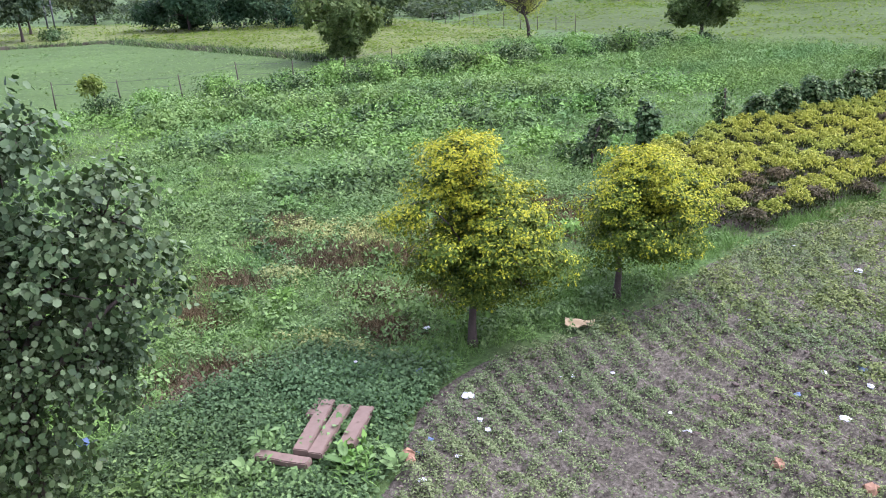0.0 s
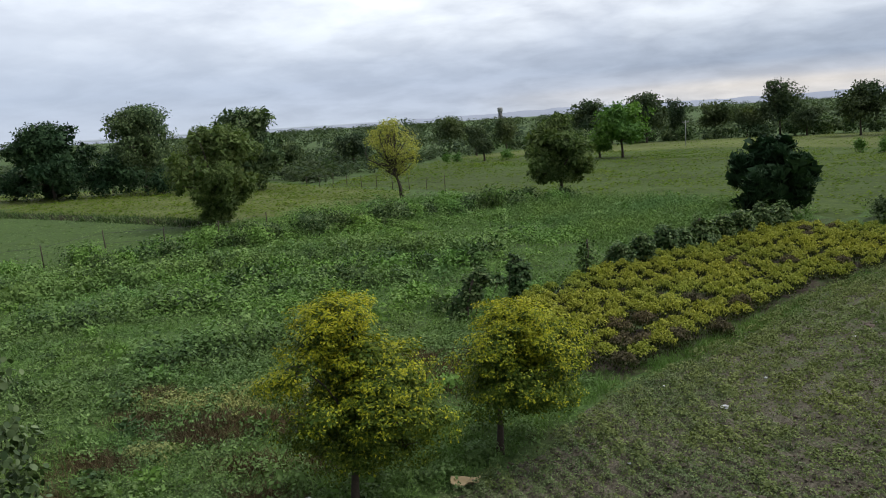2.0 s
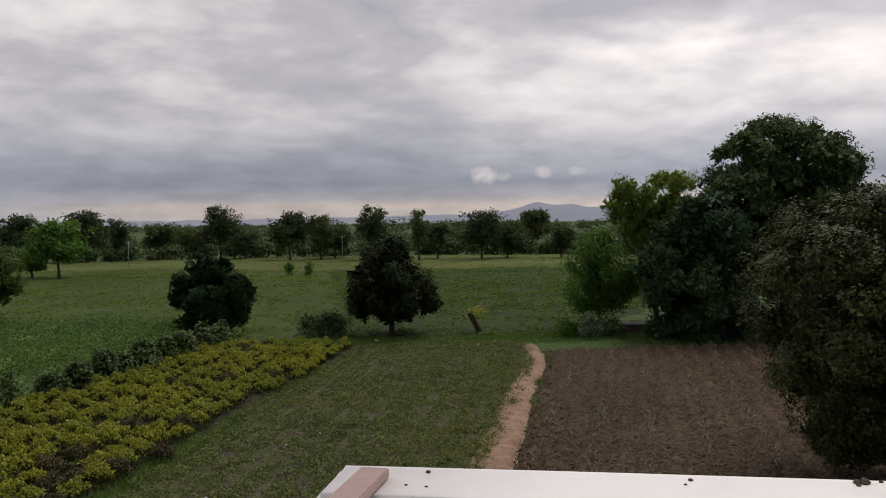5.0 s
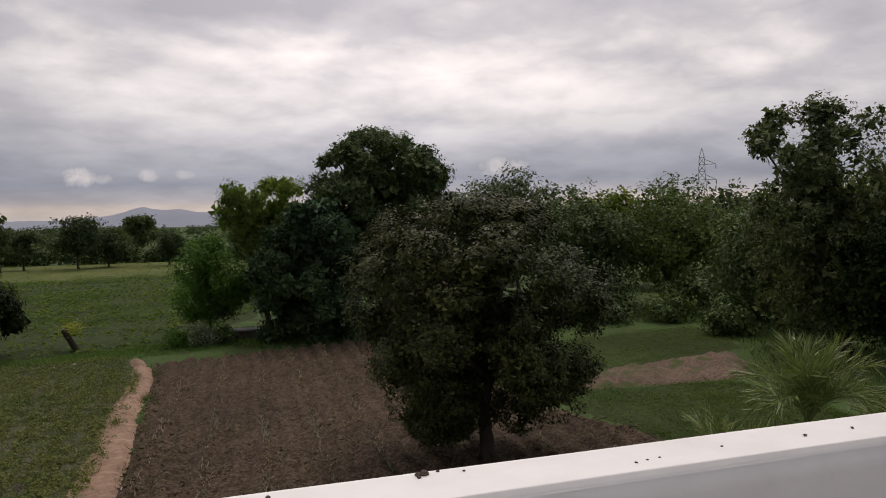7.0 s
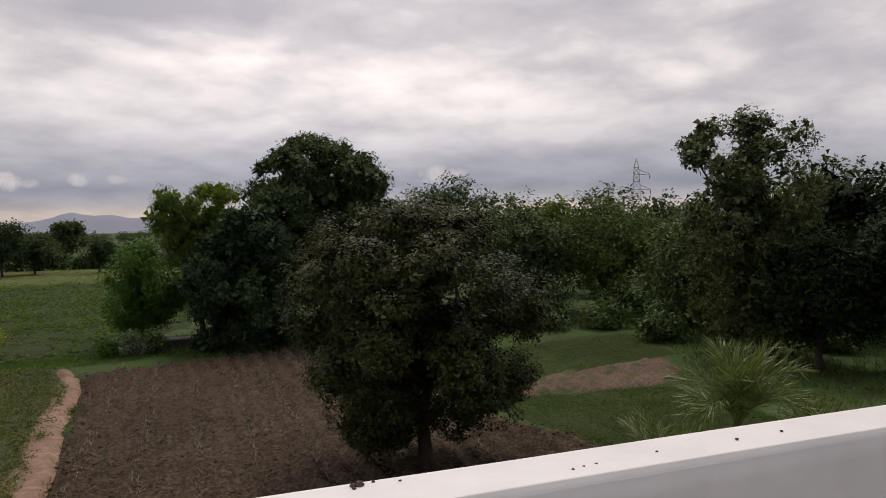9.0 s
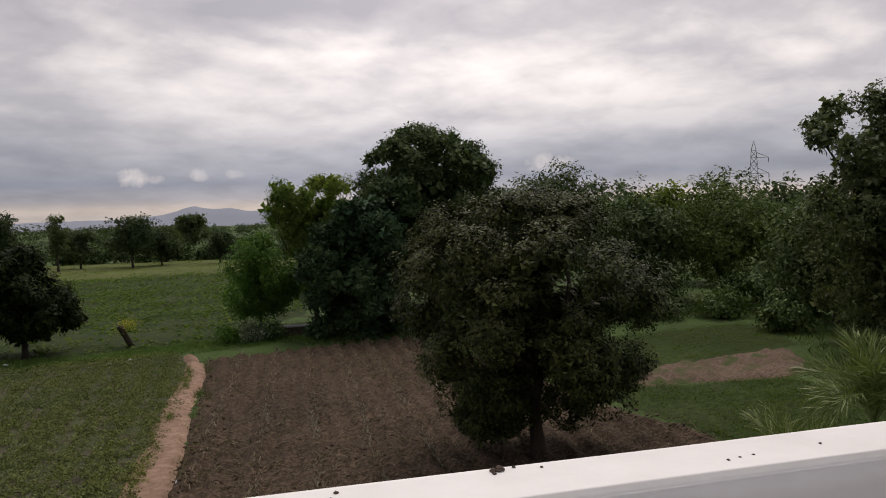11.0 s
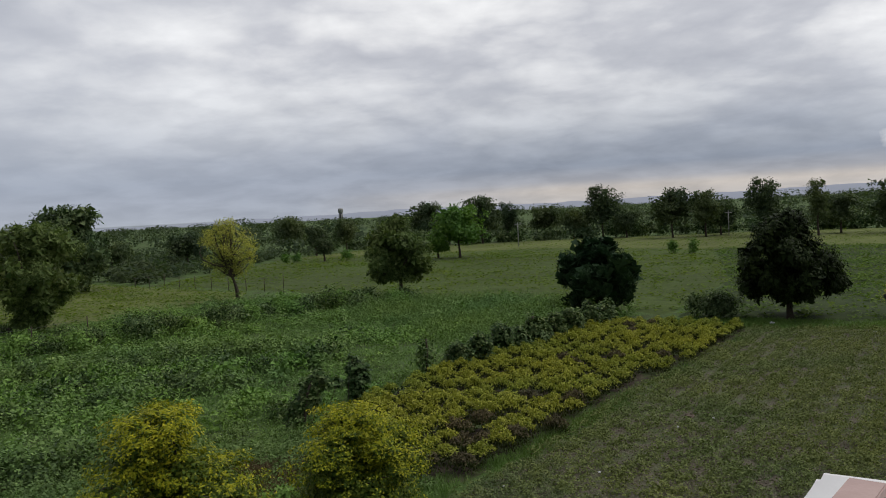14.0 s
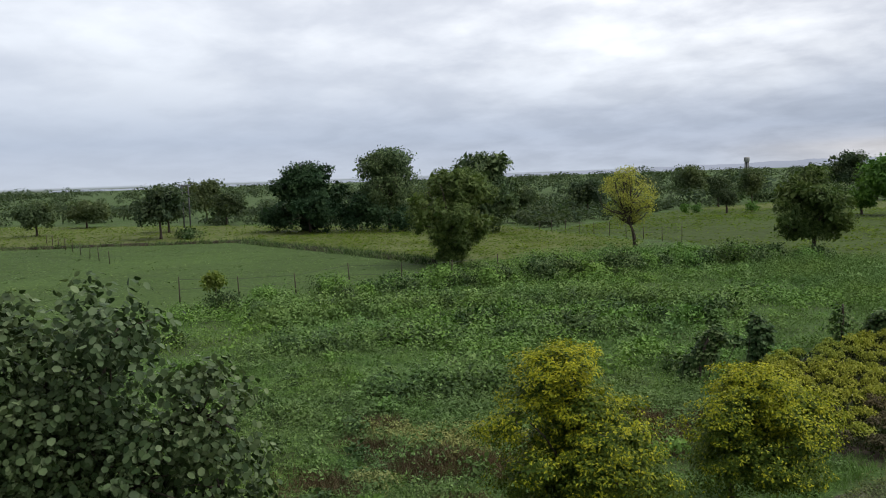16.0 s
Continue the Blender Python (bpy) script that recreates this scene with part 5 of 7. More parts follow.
# ---------------------------------------------------------------- yellow shrubs in their bed
def build_bed():
    rng = np.random.default_rng(90)
    variants, raw = [], []
    for v in range(8):
        # a cushion of knobs, each a tuft of fine sprigs, bright over painted-in shade
        k, knobs = 860, 9
        th = np.arange(knobs) * 2.39996 + v
        ring = np.sqrt((np.arange(knobs) + 0.4) / knobs)
        C = np.c_[0.30 * ring * np.cos(th), 0.28 * ring * np.sin(th), 0.27 - 0.17 * ring ** 2 + rng.normal(0, 0.025, knobs)]
        pick = rng.integers(0, knobs, k)
        d = unit(rng.normal(size=(k, 3)) + (0, 0, 0.5))
        P = C[pick] + d * np.array((0.135, 0.135, 0.15)) * rng.uniform(0.75, 1.05, (k, 1))
        P[:, 2] = np.maximum(P[:, 2], 0.02)
        N = unit(d + rng.normal(0, 0.3, P.shape) + (0, 0, 0.4))
        A = unit(d * 0.6 + rng.normal(0, 0.35, P.shape) + (0, 0, 0.9))
        V, F = leaf_arrays(P, N, 0.072, 0.42, CHIP, rng, A)
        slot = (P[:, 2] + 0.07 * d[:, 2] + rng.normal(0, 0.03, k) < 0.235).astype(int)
        raw.append((V, F, slot))
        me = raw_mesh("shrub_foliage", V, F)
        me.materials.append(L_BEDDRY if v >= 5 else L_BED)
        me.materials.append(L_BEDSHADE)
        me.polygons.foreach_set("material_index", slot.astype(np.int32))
        variants.append(me)
    along = unit(np.array([[9.3 - 1.0, 37.5 - 21.6]]))[0]
    across = np.array([-along[1], along[0]])
    o = np.array([1.0, 21.6])
    pts = []
    for i in range(-12, 36):
        for j in range(0, 14):
            p = o + along * (i * 0.80 + (j % 2) * 0.40) + across * (0.12 + j * 0.77) + rng.normal(0, 0.10, 2)
            if inside_distance(np.array([p[0]]), np.array([p[1]]), BED)[0] > -0.08:
                pts.append(p)
    rest = []
    for k, p in enumerate(pts):
        near = np.clip((23.6 - p[1] + 0.5 * p[0]) / 4.5, 0, 1)
        dry = rng.uniform() < 0.03 + 0.8 * near
        v = rng.integers(5, 8) if dry else rng.integers(0, 5)
        s = rng.uniform(0.92, 1.14)
        m = pose(p[0], p[1], 0.03, 0, 0, rng.uniform(0, 360)) @ Matrix.Diagonal((s * rng.uniform(0.9, 1.15), s, s * rng.uniform(1.0, 1.4), 1))
        if k < 299:
            ob = new("shrub", variants[v])
            ob.matrix_basis = m
            tagged(ob, "low browning shrub in the planted bed" if dry else "low yellow-green shrub in the planted bed", "shrub", "shrubs of the bed")
        else:
            rest.append((m, raw[v]))
    if rest:
        arr = []
        for m, (V, F, slot) in rest:
            M = np.array(m)
            arr.append((V @ M[:3, :3].T + M[:3, 3], F))
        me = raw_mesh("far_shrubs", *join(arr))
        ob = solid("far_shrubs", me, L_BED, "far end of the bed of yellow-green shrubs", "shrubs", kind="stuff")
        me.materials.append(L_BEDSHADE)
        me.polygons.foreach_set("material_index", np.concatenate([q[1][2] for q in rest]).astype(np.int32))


build_bed()
BEDEDGE = band([(-1.2, 18.2), (0.4, 20.4), (2.4, 24.0), (4.3, 27.2), (8.8, 35.0)], 0.5)
grass("bed_edge_grass", "soft green grass tufts along the shrub bed", scatter(BEDEDGE, 2600, np.random.default_rng(92), lambda x, y: np.clip(1.1 - (y - 18) / 16 + 0.5 * value_noise(x, y, 0.8, 91), 0.05, 1)), L_GRASS, 93, 0.24, 9, 0.045, 0.09)

# ---------------------------------------------------------------- wild growth
rng0 = np.random.default_rng(5)


def off_dry(x, y):
    v = np.ones(np.shape(x))
    for cx, cy, r in DRY:
        v = v * np.clip((np.hypot(x - cx, (y - cy) * 1.3) / r - 0.4) * 1.6, 0.22, 1)
    return v


def clear_of(x, y):
    """Where weeds grow thickly: in drifts, thin near dead patches."""
    s, c = lanes(x, y)
    v = 0.55 + 0.55 * value_noise(s, c, 0.35, 31) + 0.25 * value_noise(x, y, 1.1, 32)
    for cx, cy, r in DRY:
        v = v * np.clip((np.hypot(x - cx, y - cy) / r - 0.5) * 2, 0.05, 1)
    return np.clip(v, 0.05, 1)


DRY = ((-9.6, 13.7, 1.1), (-8.7, 14.0, 0.9), (-11.0, 11.5, 0.8), (-8.6, 7.9, 0.9), (-8.0, 8.6, 0.7), (-6.9, 10.7, 0.6), (-9.9, 12.9, 0.7), (-12.4, 15.1, 0.8), (-10.4, 9.9, 0.6), (-6.0, 17.2, 1.6), (-7.6, 15.4, 0.9), (-6.6, 12.4, 0.6), (-8.0, 12.0, 0.5), (-13.5, 17.5, 0.7), (-5.2, 19.0, 0.9), (-11.6, 13.6, 0.6), (-7.0, 18.6, 0.8))
J_NEAR = [(-4.9, 6.2), (-5.4, 8.6), (-5.1, 10.4), (-4.1, 12.0), (-2.9, 14.2), (-2.2, 17.0), (-5.2, 20.5), (-7.0, 22.0), (-22.0, 22.0), (-22.0, 9.0), (-9.5, 3.0), (-6.0, 4.0)]
J_MID = [(-5.6, 20.5), (-5.8, 25.0), (-4.4, 28.8), (3.6, 41.0), (5.5, 43.5), (1.5, 51.0), (-12.0, 58.0), (-23.5, 60.0), (-31.0, 46.0), (-28.0, 34.0), (-31.5, 29.5), (-32.0, 22.0), (-22.0, 14.0), (-22.0, 22.0), (-7.0, 22.0)]
weeds("weeds", "mixed bright green broad-leaved weeds", scatter(J_NEAR, 4500, rng0, clear_of), L_NEARWEED, 200, 0.20, 17, 0.055, 0.62, 0.12, shape=CHIP, up=1.1)
weeds("weeds", "drifts of green broad-leaved weeds", scatter(J_MID, 2500, rng0, clear_of), L_WEED, 201, 0.30, 18, 0.085, 0.6, 0.18, shape=CHIP, up=1.2)
grass("grass", "long fresh green grass among weeds", scatter(J_NEAR, 5000, rng0, lambda x, y: (0.25 + 0.75 * (value_noise(x, y, 0.3, 33) > 0)) * off_dry(x, y)), L_GRASS, 202, 0.22, 7, 0.05, 0.08, 0.6)
grass("grass", "rank green grass over the fallow land", scatter(J_MID, 7500, rng0), L_GRASS, 203, 0.24, 6, 0.09, 0.16, 0.7)


def drifted(scale, seed, lean, low=0.05):
    """Share of ground that one kind of plant takes, in drifts along the old furrows."""
    return lambda x, y: np.clip(lean + 1.5 * value_noise(*lanes(x, y), scale, seed) + 0.5 * value_noise(x, y, 0.6, seed + 1), low, 1) * off_dry(x, y)


mounds("leafy_weeds", "rounded clumps of grey-green broad-leaved weeds", scatter(J_NEAR, 2500, rng0, drifted(0.3, 81, 0.35)), L_NEARWEED, 240, 0.26, 0.30, 60, 0.074)
mounds("leafy_weeds", "low clumps of dark small-leaved weeds", scatter(J_NEAR, 900, rng0, drifted(0.4, 83, 0.25)), L_CARPET, 241, 0.2, 0.18, 60, 0.056)
mounds("leafy_weeds", "pale soft tufts of fine weeds", scatter(J_NEAR, 800, rng0, drifted(0.45, 85, 0.3)), L_SOFT, 242, 0.24, 0.17, 110, 0.05, 0.22)
mounds("leafy_weeds", "clumps of broad-leaved weeds in long drifts", scatter(J_MID, 2700, rng0, drifted(0.22, 87, -0.05)), L_WEED, 243, 0.42, 0.50, 60, 0.13)
mounds("leafy_weeds", "clumps of tall pale weeds in long drifts", scatter(J_MID, 1100, rng0, drifted(0.25, 89, -0.15)), L_TALLWEED, 244, 0.42, 0.62, 70, 0.125, 0.5)
ROWS = (((-27.5, 24.5), (-24.5, 27.5), (-21.5, 30.0), (-17.5, 32.0), (-13.0, 34.5), (-8.5, 37.0)), ((-21.5, 19.5), (-18.5, 22.5), (-14.5, 25.5), (-11.0, 28.5)), ((-14.0, 17.0), (-12.5, 18.5), (-10.5, 20.0)))
row_pts = []
for line in ROWS:
    for (ax, ay), (bx, by) in zip(line[:-1], line[1:]):
        q = rng0.uniform(0, 1, 46)[:, None]
        row_pts.append(np.array((ax, ay)) * (1 - q) + np.array((bx, by)) * q + rng0.normal(0, 0.45, (46, 2)))
row_pts = np.concatenate(row_pts)
mounds("weed_rows", "rows of tall bright broad-leaved weeds", row_pts[::2], L_TALLWEED, 246, 0.44, 0.75, 90, 0.14, 0.55, wild=0.45)
mounds("weed_rows", "dark leafy weeds standing in rows", row_pts[1::2] + (0.15, 0.3), L_CARPET, 247, 0.4, 0.6, 80, 0.13, 0.6, wild=0.45)
mounds("leafy_weeds", "soft low tufts of fine grass and herbs", scatter(J_MID, 2600, rng0, drifted(0.3, 91, 0.5)), L_SOFT, 245, 0.42, 0.22, 60, 0.10, 0.24)
CARPET = [(-4.8, 6.4), (-5.2, 8.6), (-5.2, 9.8), (-7.8, 9.6), (-8.6, 7.0), (-8.2, 5.0), (-6.2, 4.8)]
FINE = lambda x, y: np.clip(0.8 + 0.4 * value_noise(x, y, 0.3, 34), 0.2, 1)
grass("fine_grass", "soft short grass filling the fallow land", scatter(J_NEAR, 6000, rng0, lambda x, y: FINE(x, y) * off_dry(x, y)), L_GRASS, 230, 0.13, 7, 0.07, 0.12, 0.6)
grass("fine_grass", "soft short grass filling the fallow land", scatter(J_MID, 9000, rng0, FINE), L_GRASS, 231, 0.15, 5, 0.14, 0.22, 0.7)
weeds("creeper", "dense carpet of dark green creeper leaves", scatter(CARPET, 3000, rng0), L_CARPET, 204, 0.16, 15, 0.055, 0.8, 0.10, shape=CHIP, up=1.1)
dry_pts = np.concatenate([np.c_[rng0.normal(cx, r * 0.62, int(300 * r)), rng0.normal(cy, r * 0.42, int(300 * r))] for cx, cy, r in DRY])


def grass_cushions():
    """Rounded cushions of soft grass, blades springing from each centre."""
    rng = np.random.default_rng(235)
    c = scatter(J_NEAR, 620, rng, lambda x, y: (0.25 + 0.75 * (value_noise(x, y, 0.4, 36) > 0)) * off_dry(x, y))
    n, k = len(c), 90
    d = unit(rng.normal(size=(n * k, 3)))
    d[:, 2] = np.abs(d[:, 2])
    s = np.repeat(rng.uniform(0.18, 0.42, n), k)[:, None]
    P = np.repeat(np.c_[c, np.zeros(n)], k, axis=0) + d * s * np.array((1.0, 1.0, 0.55)) * rng.uniform(0.5, 1.0, (n * k, 1))
    V, F = leaf_arrays(P, unit(d * 0.6 + rng.normal(0, 0.4, d.shape) + (0, 0, 0.9)), 0.15, 0.12, BLADE, rng, unit(d + rng.normal(0, 0.3, d.shape) + (0, 0, 0.5)))
    solid("grass_cushions", raw_mesh("grass_cushions", V, F), L_GRASS, "soft rounded cushions of fresh green grass", "grass", kind="stuff")


grass_cushions()
for k, (x, y, s) in enumerate(((-5.32, 6.92, 0.34), (-6.38, 6.28, 0.26), (-5.87, 7.59, 0.24), (-8.73, 5.55, 0.3), (-8.34, 8.76, 0.26), (-4.72, 7.14, 0.28), (-5.62, 6.28, 0.2), (-7.76, 6.74, 0.2), (-7.1, 7.6, 0.2), (-6.9, 5.9, 0.24))):
    rngb = np.random.default_rng(240 + k)
    th = np.arange(13) * 2.4 + rngb.normal(0, 0.2, 13)
    out = np.c_[np.cos(th), np.sin(th), rngb.uniform(0.3, 1.0, 13)]
    P = np.c_[np.cos(th) * 0.05, np.sin(th) * 0.05, rngb.uniform(0.05, 0.2, 13)]
    root = thing("broad_leaved_plant", "low plant with large pale green leaves among creeper", "plant", (x, y, 0), group="broad-leaved plants")
    part("stem", raw_mesh("stem", *tube_arrays([(0, 0, -0.02), (0.01, 0, 0.1), (0, 0.01, 0.2)], (0.012, 0.01, 0.006), 5)), L_NEARWEED, root)
    part("leaves", raw_mesh("leaves", *leaf_arrays(P, np.c_[-out[:, :2] * 0.5, np.ones(13)], s * 0.55, 0.6, ROUND, rngb, out)), L_NEARWEED, root)
grass("dead_weeds", "reddish brown dead stems lying in patches", dry_pts, L_DRY, 205, 0.26, 9, 0.05, 0.1, 1.0)
SOFT = [(-3.2, 33.0), (3.0, 42.0), (3.0, 50.0), (-5.0, 55.0), (-12.5, 54.0), (-11.0, 44.5), (-6.0, 39.5)]
mounds("feathery_herbs", "soft feathery blue-green herbs", scatter(SOFT, 620, rng0, lambda x, y: np.clip(inside_distance(x, y, SOFT) * 0.45 + 0.4 * value_noise(x, y, 0.4, 52), 0, 1)), L_SOFT, 206, 0.6, 0.62, 150, 0.14, 0.2, BLADE, wild=0.5)
EDGEGRASS = [(-5.4, 9.0), (-5.0, 10.6), (-4.2, 11.9), (-3.0, 14.0), (-2.2, 16.4), (0.7, 21.6), (2.0, 24.6), (1.6, 24.9), (0.2, 22.2), (-2.9, 17.0), (-4.4, 13.8), (-5.8, 11.6), (-6.2, 9.6)]
for k, (poly, n, hh, lf) in enumerate(((J_NEAR, 520, 0.42, 0.11), (J_MID, 1100, 0.6, 0.17))):
    weeds("tall_weeds", "taller pale green weeds standing in drifts", scatter(poly, n, rng0, lambda x, y: (value_noise(*lanes(x, y), 0.28, 71) > 0.12) * 0.95 + 0.05), L_TALLWEED, 220 + k, hh, 30, lf * 0.85, 0.5, 0.17)
mounds("yellow_weeds", "patches of yellowing trailing weeds", np.concatenate([np.c_[rng0.normal(x, r, int(90 * r)), rng0.normal(y, 0.5 * r, int(90 * r))] for x, y, r in ((-11.8, 14.9, 0.6), (-10.7, 14.9, 0.7), (-9.8, 15.5, 0.6), (-7.4, 9.8, 0.4), (-10.2, 12.2, 0.4))]), L_PALEWEED, 218, 0.16, 0.15, 60, 0.06)
grass("edge_grass", "tall soft green grass along the edge of the soil", scatter(EDGEGRASS, 2300, rng0, lambda x, y: np.clip(1.25 - (y - 12) / 9, 0.15, 1) * (0.3 + 0.7 * (value_noise(x, y, 0.9, 92) > -0.1))), L_GRASS, 207, 0.22, 9, 0.04, 0.08)


def creep_keep(x, y):
    g = 0.44 + 0.68 * np.clip((y - 10) / 6, 0, 1) + 0.2 * np.clip((x - 2) / 4, 0, 1)
    furrow = 0.5 + 0.5 * np.sin(line_distance(x, y, [(3.5, 16.5), (13.0, 34.0)]) * 2 * np.pi / 0.92)
    return (0.18 + 0.82 * furrow) * np.clip(g + 0.1 + 0.55 * value_noise(x, y, 0.55, 41) + 0.35 * value_noise(x, y, 1.6, 42), 0.03, 1)


NEARSOIL = [(-4.5, 6.0), (-4.5, 6.8), (-5.0, 8.6), (-4.7, 10.2), (-3.9, 11.6), (-2.7, 13.8), (-1.9, 16.4), (-0.4, 19.0), (8.6, 19.0), (7.5, 17.2), (3.0, 6.0), (1.0, 4.5), (-3.0, 4.2)]
FARSOIL = [(-3.9, 11.6), (-2.7, 13.8), (-1.9, 16.4), (1.0, 21.6), (2.3, 24.7), (4.2, 27.8), (8.7, 35.5), (9.6, 37.4), (17.2, 35.2), (15.1, 29.6), (9.2, 19.9), (7.5, 17.2), (4.8, 11.6)]
on_soil = lambda x, y: 0.05 + front_rows(x, y)
weeds("low_weeds", "low creeping weeds sprouting between furrows", scatter(NEARSOIL, 10000, rng0, lambda x, y: creep_keep(x, y) * np.clip((19 - y) / 6, 0, 1)), L_MAT, 208, 0.05, 9, 0.034, 0.7, 0.06, shape=CHIP, up=1.2, surface=on_soil)
mounds("low_weeds", "mat of low tufted weeds over the trampled field", scatter(FARSOIL, 7000, rng0, lambda x, y: creep_keep(x, y) * np.clip((y - 12) / 6, 0, 1)), L_FARMAT, 209, 0.17, 0.15, 32, 0.054, 0.7, surface=on_soil)
mounds("low_weeds", "clumpy tufts of low weeds on the trampled field", scatter(FARSOIL, 1500, rng0, lambda x, y: np.clip(0.5 + 0.7 * value_noise(x, y, 0.35, 53), 0.05, 1)), L_FARMAT, 234, 0.2, 0.13, 60, 0.05, 0.7, surface=on_soil)
mounds("low_weeds", "clumpy tufts of low weeds on the soil", scatter(NEARSOIL, 9500, rng0, lambda x, y: np.clip(0.40 + 1.3 * value_noise(x, y, 0.28, 54) + 0.4 * value_noise(x, y, 1.4, 56), 0.02, 1)), L_MAT, 235, 0.10, 0.05, 28, 0.034, 0.7, surface=on_soil)
GREENSTRIP = [(6.6, 17.0), (8.4, 20.0), (11.0, 24.8), (14.4, 30.0), (16.6, 34.6), (9.8, 36.6), (8.4, 30.5), (7.4, 26.0), (6.0, 21.0)]
grass("verge_grass", "short bright grass beside the footpath", scatter(GREENSTRIP, 9500, rng0, lambda x, y: np.clip(1.05 - line_distance(x, y, PATHWAY) / (2.4 + 0.3 * np.clip(y - 24, 0, 9)), 0.06, 1)), L_GRASS, 209, 0.20, 7, 0.07, 0.08, 0.6)
VERGE = band([(7.9, 16.4), (10.0, 19.6), (12.6, 24.2), (15.8, 29.2), (17.4, 32.4)], 0.35)
grass("verge_grass", "tufts of grass on the edge of ploughed land", scatter(VERGE, 700, rng0, lambda x, y: 0.5 + 0.5 * value_noise(x, y, 0.8, 44)), L_CREEP, 210, 0.2, 8, 0.06, 0.10, 0.6)
weeds("low_weeds", "sparse stubble and weeds on ploughed ridges", scatter(DARKFIELD, 4200, rng0, lambda x, y: np.clip(0.5 + 0.6 * value_noise(x, y, 0.5, 45), 0.05, 1)), L_STUBBLE, 211, 0.05, 5, 0.07, 0.4, 0.08, surface=lambda x, y: 0.10 + dark_rows(x, y))
weeds("green_crop", "low green crop plants on the plot", np.concatenate([scatter(GREENPATCH, 6000, rng0, lambda x, y: np.clip(0.6 + 0.7 * value_noise(x, y, 0.5, 55), 0.1, 1)), scatter(FARPATCH, 3000, rng0)]), L_CROPPATCH, 212, 0.11, 6, 0.06, 0.6, 0.12, shape=CHIP, up=1.2)
HEADLAND = [(6.5, 41.0), (10.0, 37.4), (17.0, 35.0), (22.0, 34.2), (27.0, 31.0), (28.0, 33.0), (20.5, 38.0), (15.0, 38.6), (8.0, 42.0)]
grass("headland_grass", "rough grass between the plots", scatter(HEADLAND, 6500, rng0, lambda x, y: 0.35 + 0.65 * (value_noise(x, y, 0.7, 48) > -0.2)), L_GRASS, 213, 0.16, 7, 0.10, 0.12, 0.6)
GROVEFLOOR = [(26.0, 5.6), (29.0, 11.0), (35.2, 13.6), (41.5, 18.6), (46.0, 22.0), (60.0, 15.0), (52.0, -10.0), (27.0, -6.0)]
grass("grove_grass", "rough grass on the floor of the grove", scatter(GROVEFLOOR, 6000, rng0, lambda x, y: 0.3 + 0.7 * (value_noise(x, y, 0.4, 49) > -0.2)), L_CREEP, 232, 0.26, 4, 0.14, 0.16, 0.6)
UNDERTREES = [(24.0, 30.0), (30.0, 27.0), (38.0, 22.0), (46.0, 22.0), (48.0, 34.0), (30.0, 40.0), (22.0, 39.0), (21.0, 36.5)]
grass("grove_grass", "rough dark grass below the dense trees", scatter(UNDERTREES, 4000, rng0), L_VINE, 233, 0.3, 4, 0.12, 0.16, 0.6)
def crop_rows(x, y):
    return 0.12 + 0.88 * (np.sin((x * 0.93 + y * 0.36 + 0.25 * value_noise(x, y, 0.3, 62)) * 2 * np.pi / 1.1) > -0.1) * np.clip(0.75 + 0.6 * value_noise(x, y, 0.16, 63), 0.1, 1)


weeds("field_crop_plants", "leafy green crop plants in loose rows", scatter(RIGHTFIELD, 13000, rng0, crop_rows), L_ROWCROP, 214, 0.30, 6, 0.22, 0.7, 0.22, shape=CHIP, up=2.0)
weeds("field_crop_plants", "grassy yellow-green crop plants", scatter(MIDFIELD, 12000, rng0, lambda x, y: np.clip(0.6 + 0.6 * value_noise(x, y, 0.12, 64), 0.1, 1)), L_FIELD, 215, 0.12, 5, 0.26, 0.6, 0.34, shape=CHIP, up=2.2)
weeds("field_crop_plants", "short crop plants on the smooth field", scatter(LAWN, 6000, rng0), L_NEARWEED, 219, 0.08, 4, 0.15, 0.5, 0.25, shape=CHIP, up=2.2)
weeds("field_crop_plants", "pale crop plants on the strip", np.concatenate([scatter(STRIP, 4000, rng0), scatter(FARSTRIP, 3000, rng0)]), L_FIELD, 216, 0.25, 6, 0.24, 0.5, 0.34, shape=CHIP, up=2.2)


weeds("field_crop_plants", "pale crop plants round scattered trees", scatter(LEFTFIELD, 4500, rng0), L_FIELD, 236, 0.2, 5, 0.28, 0.5, 0.34, shape=CHIP, up=2.2)


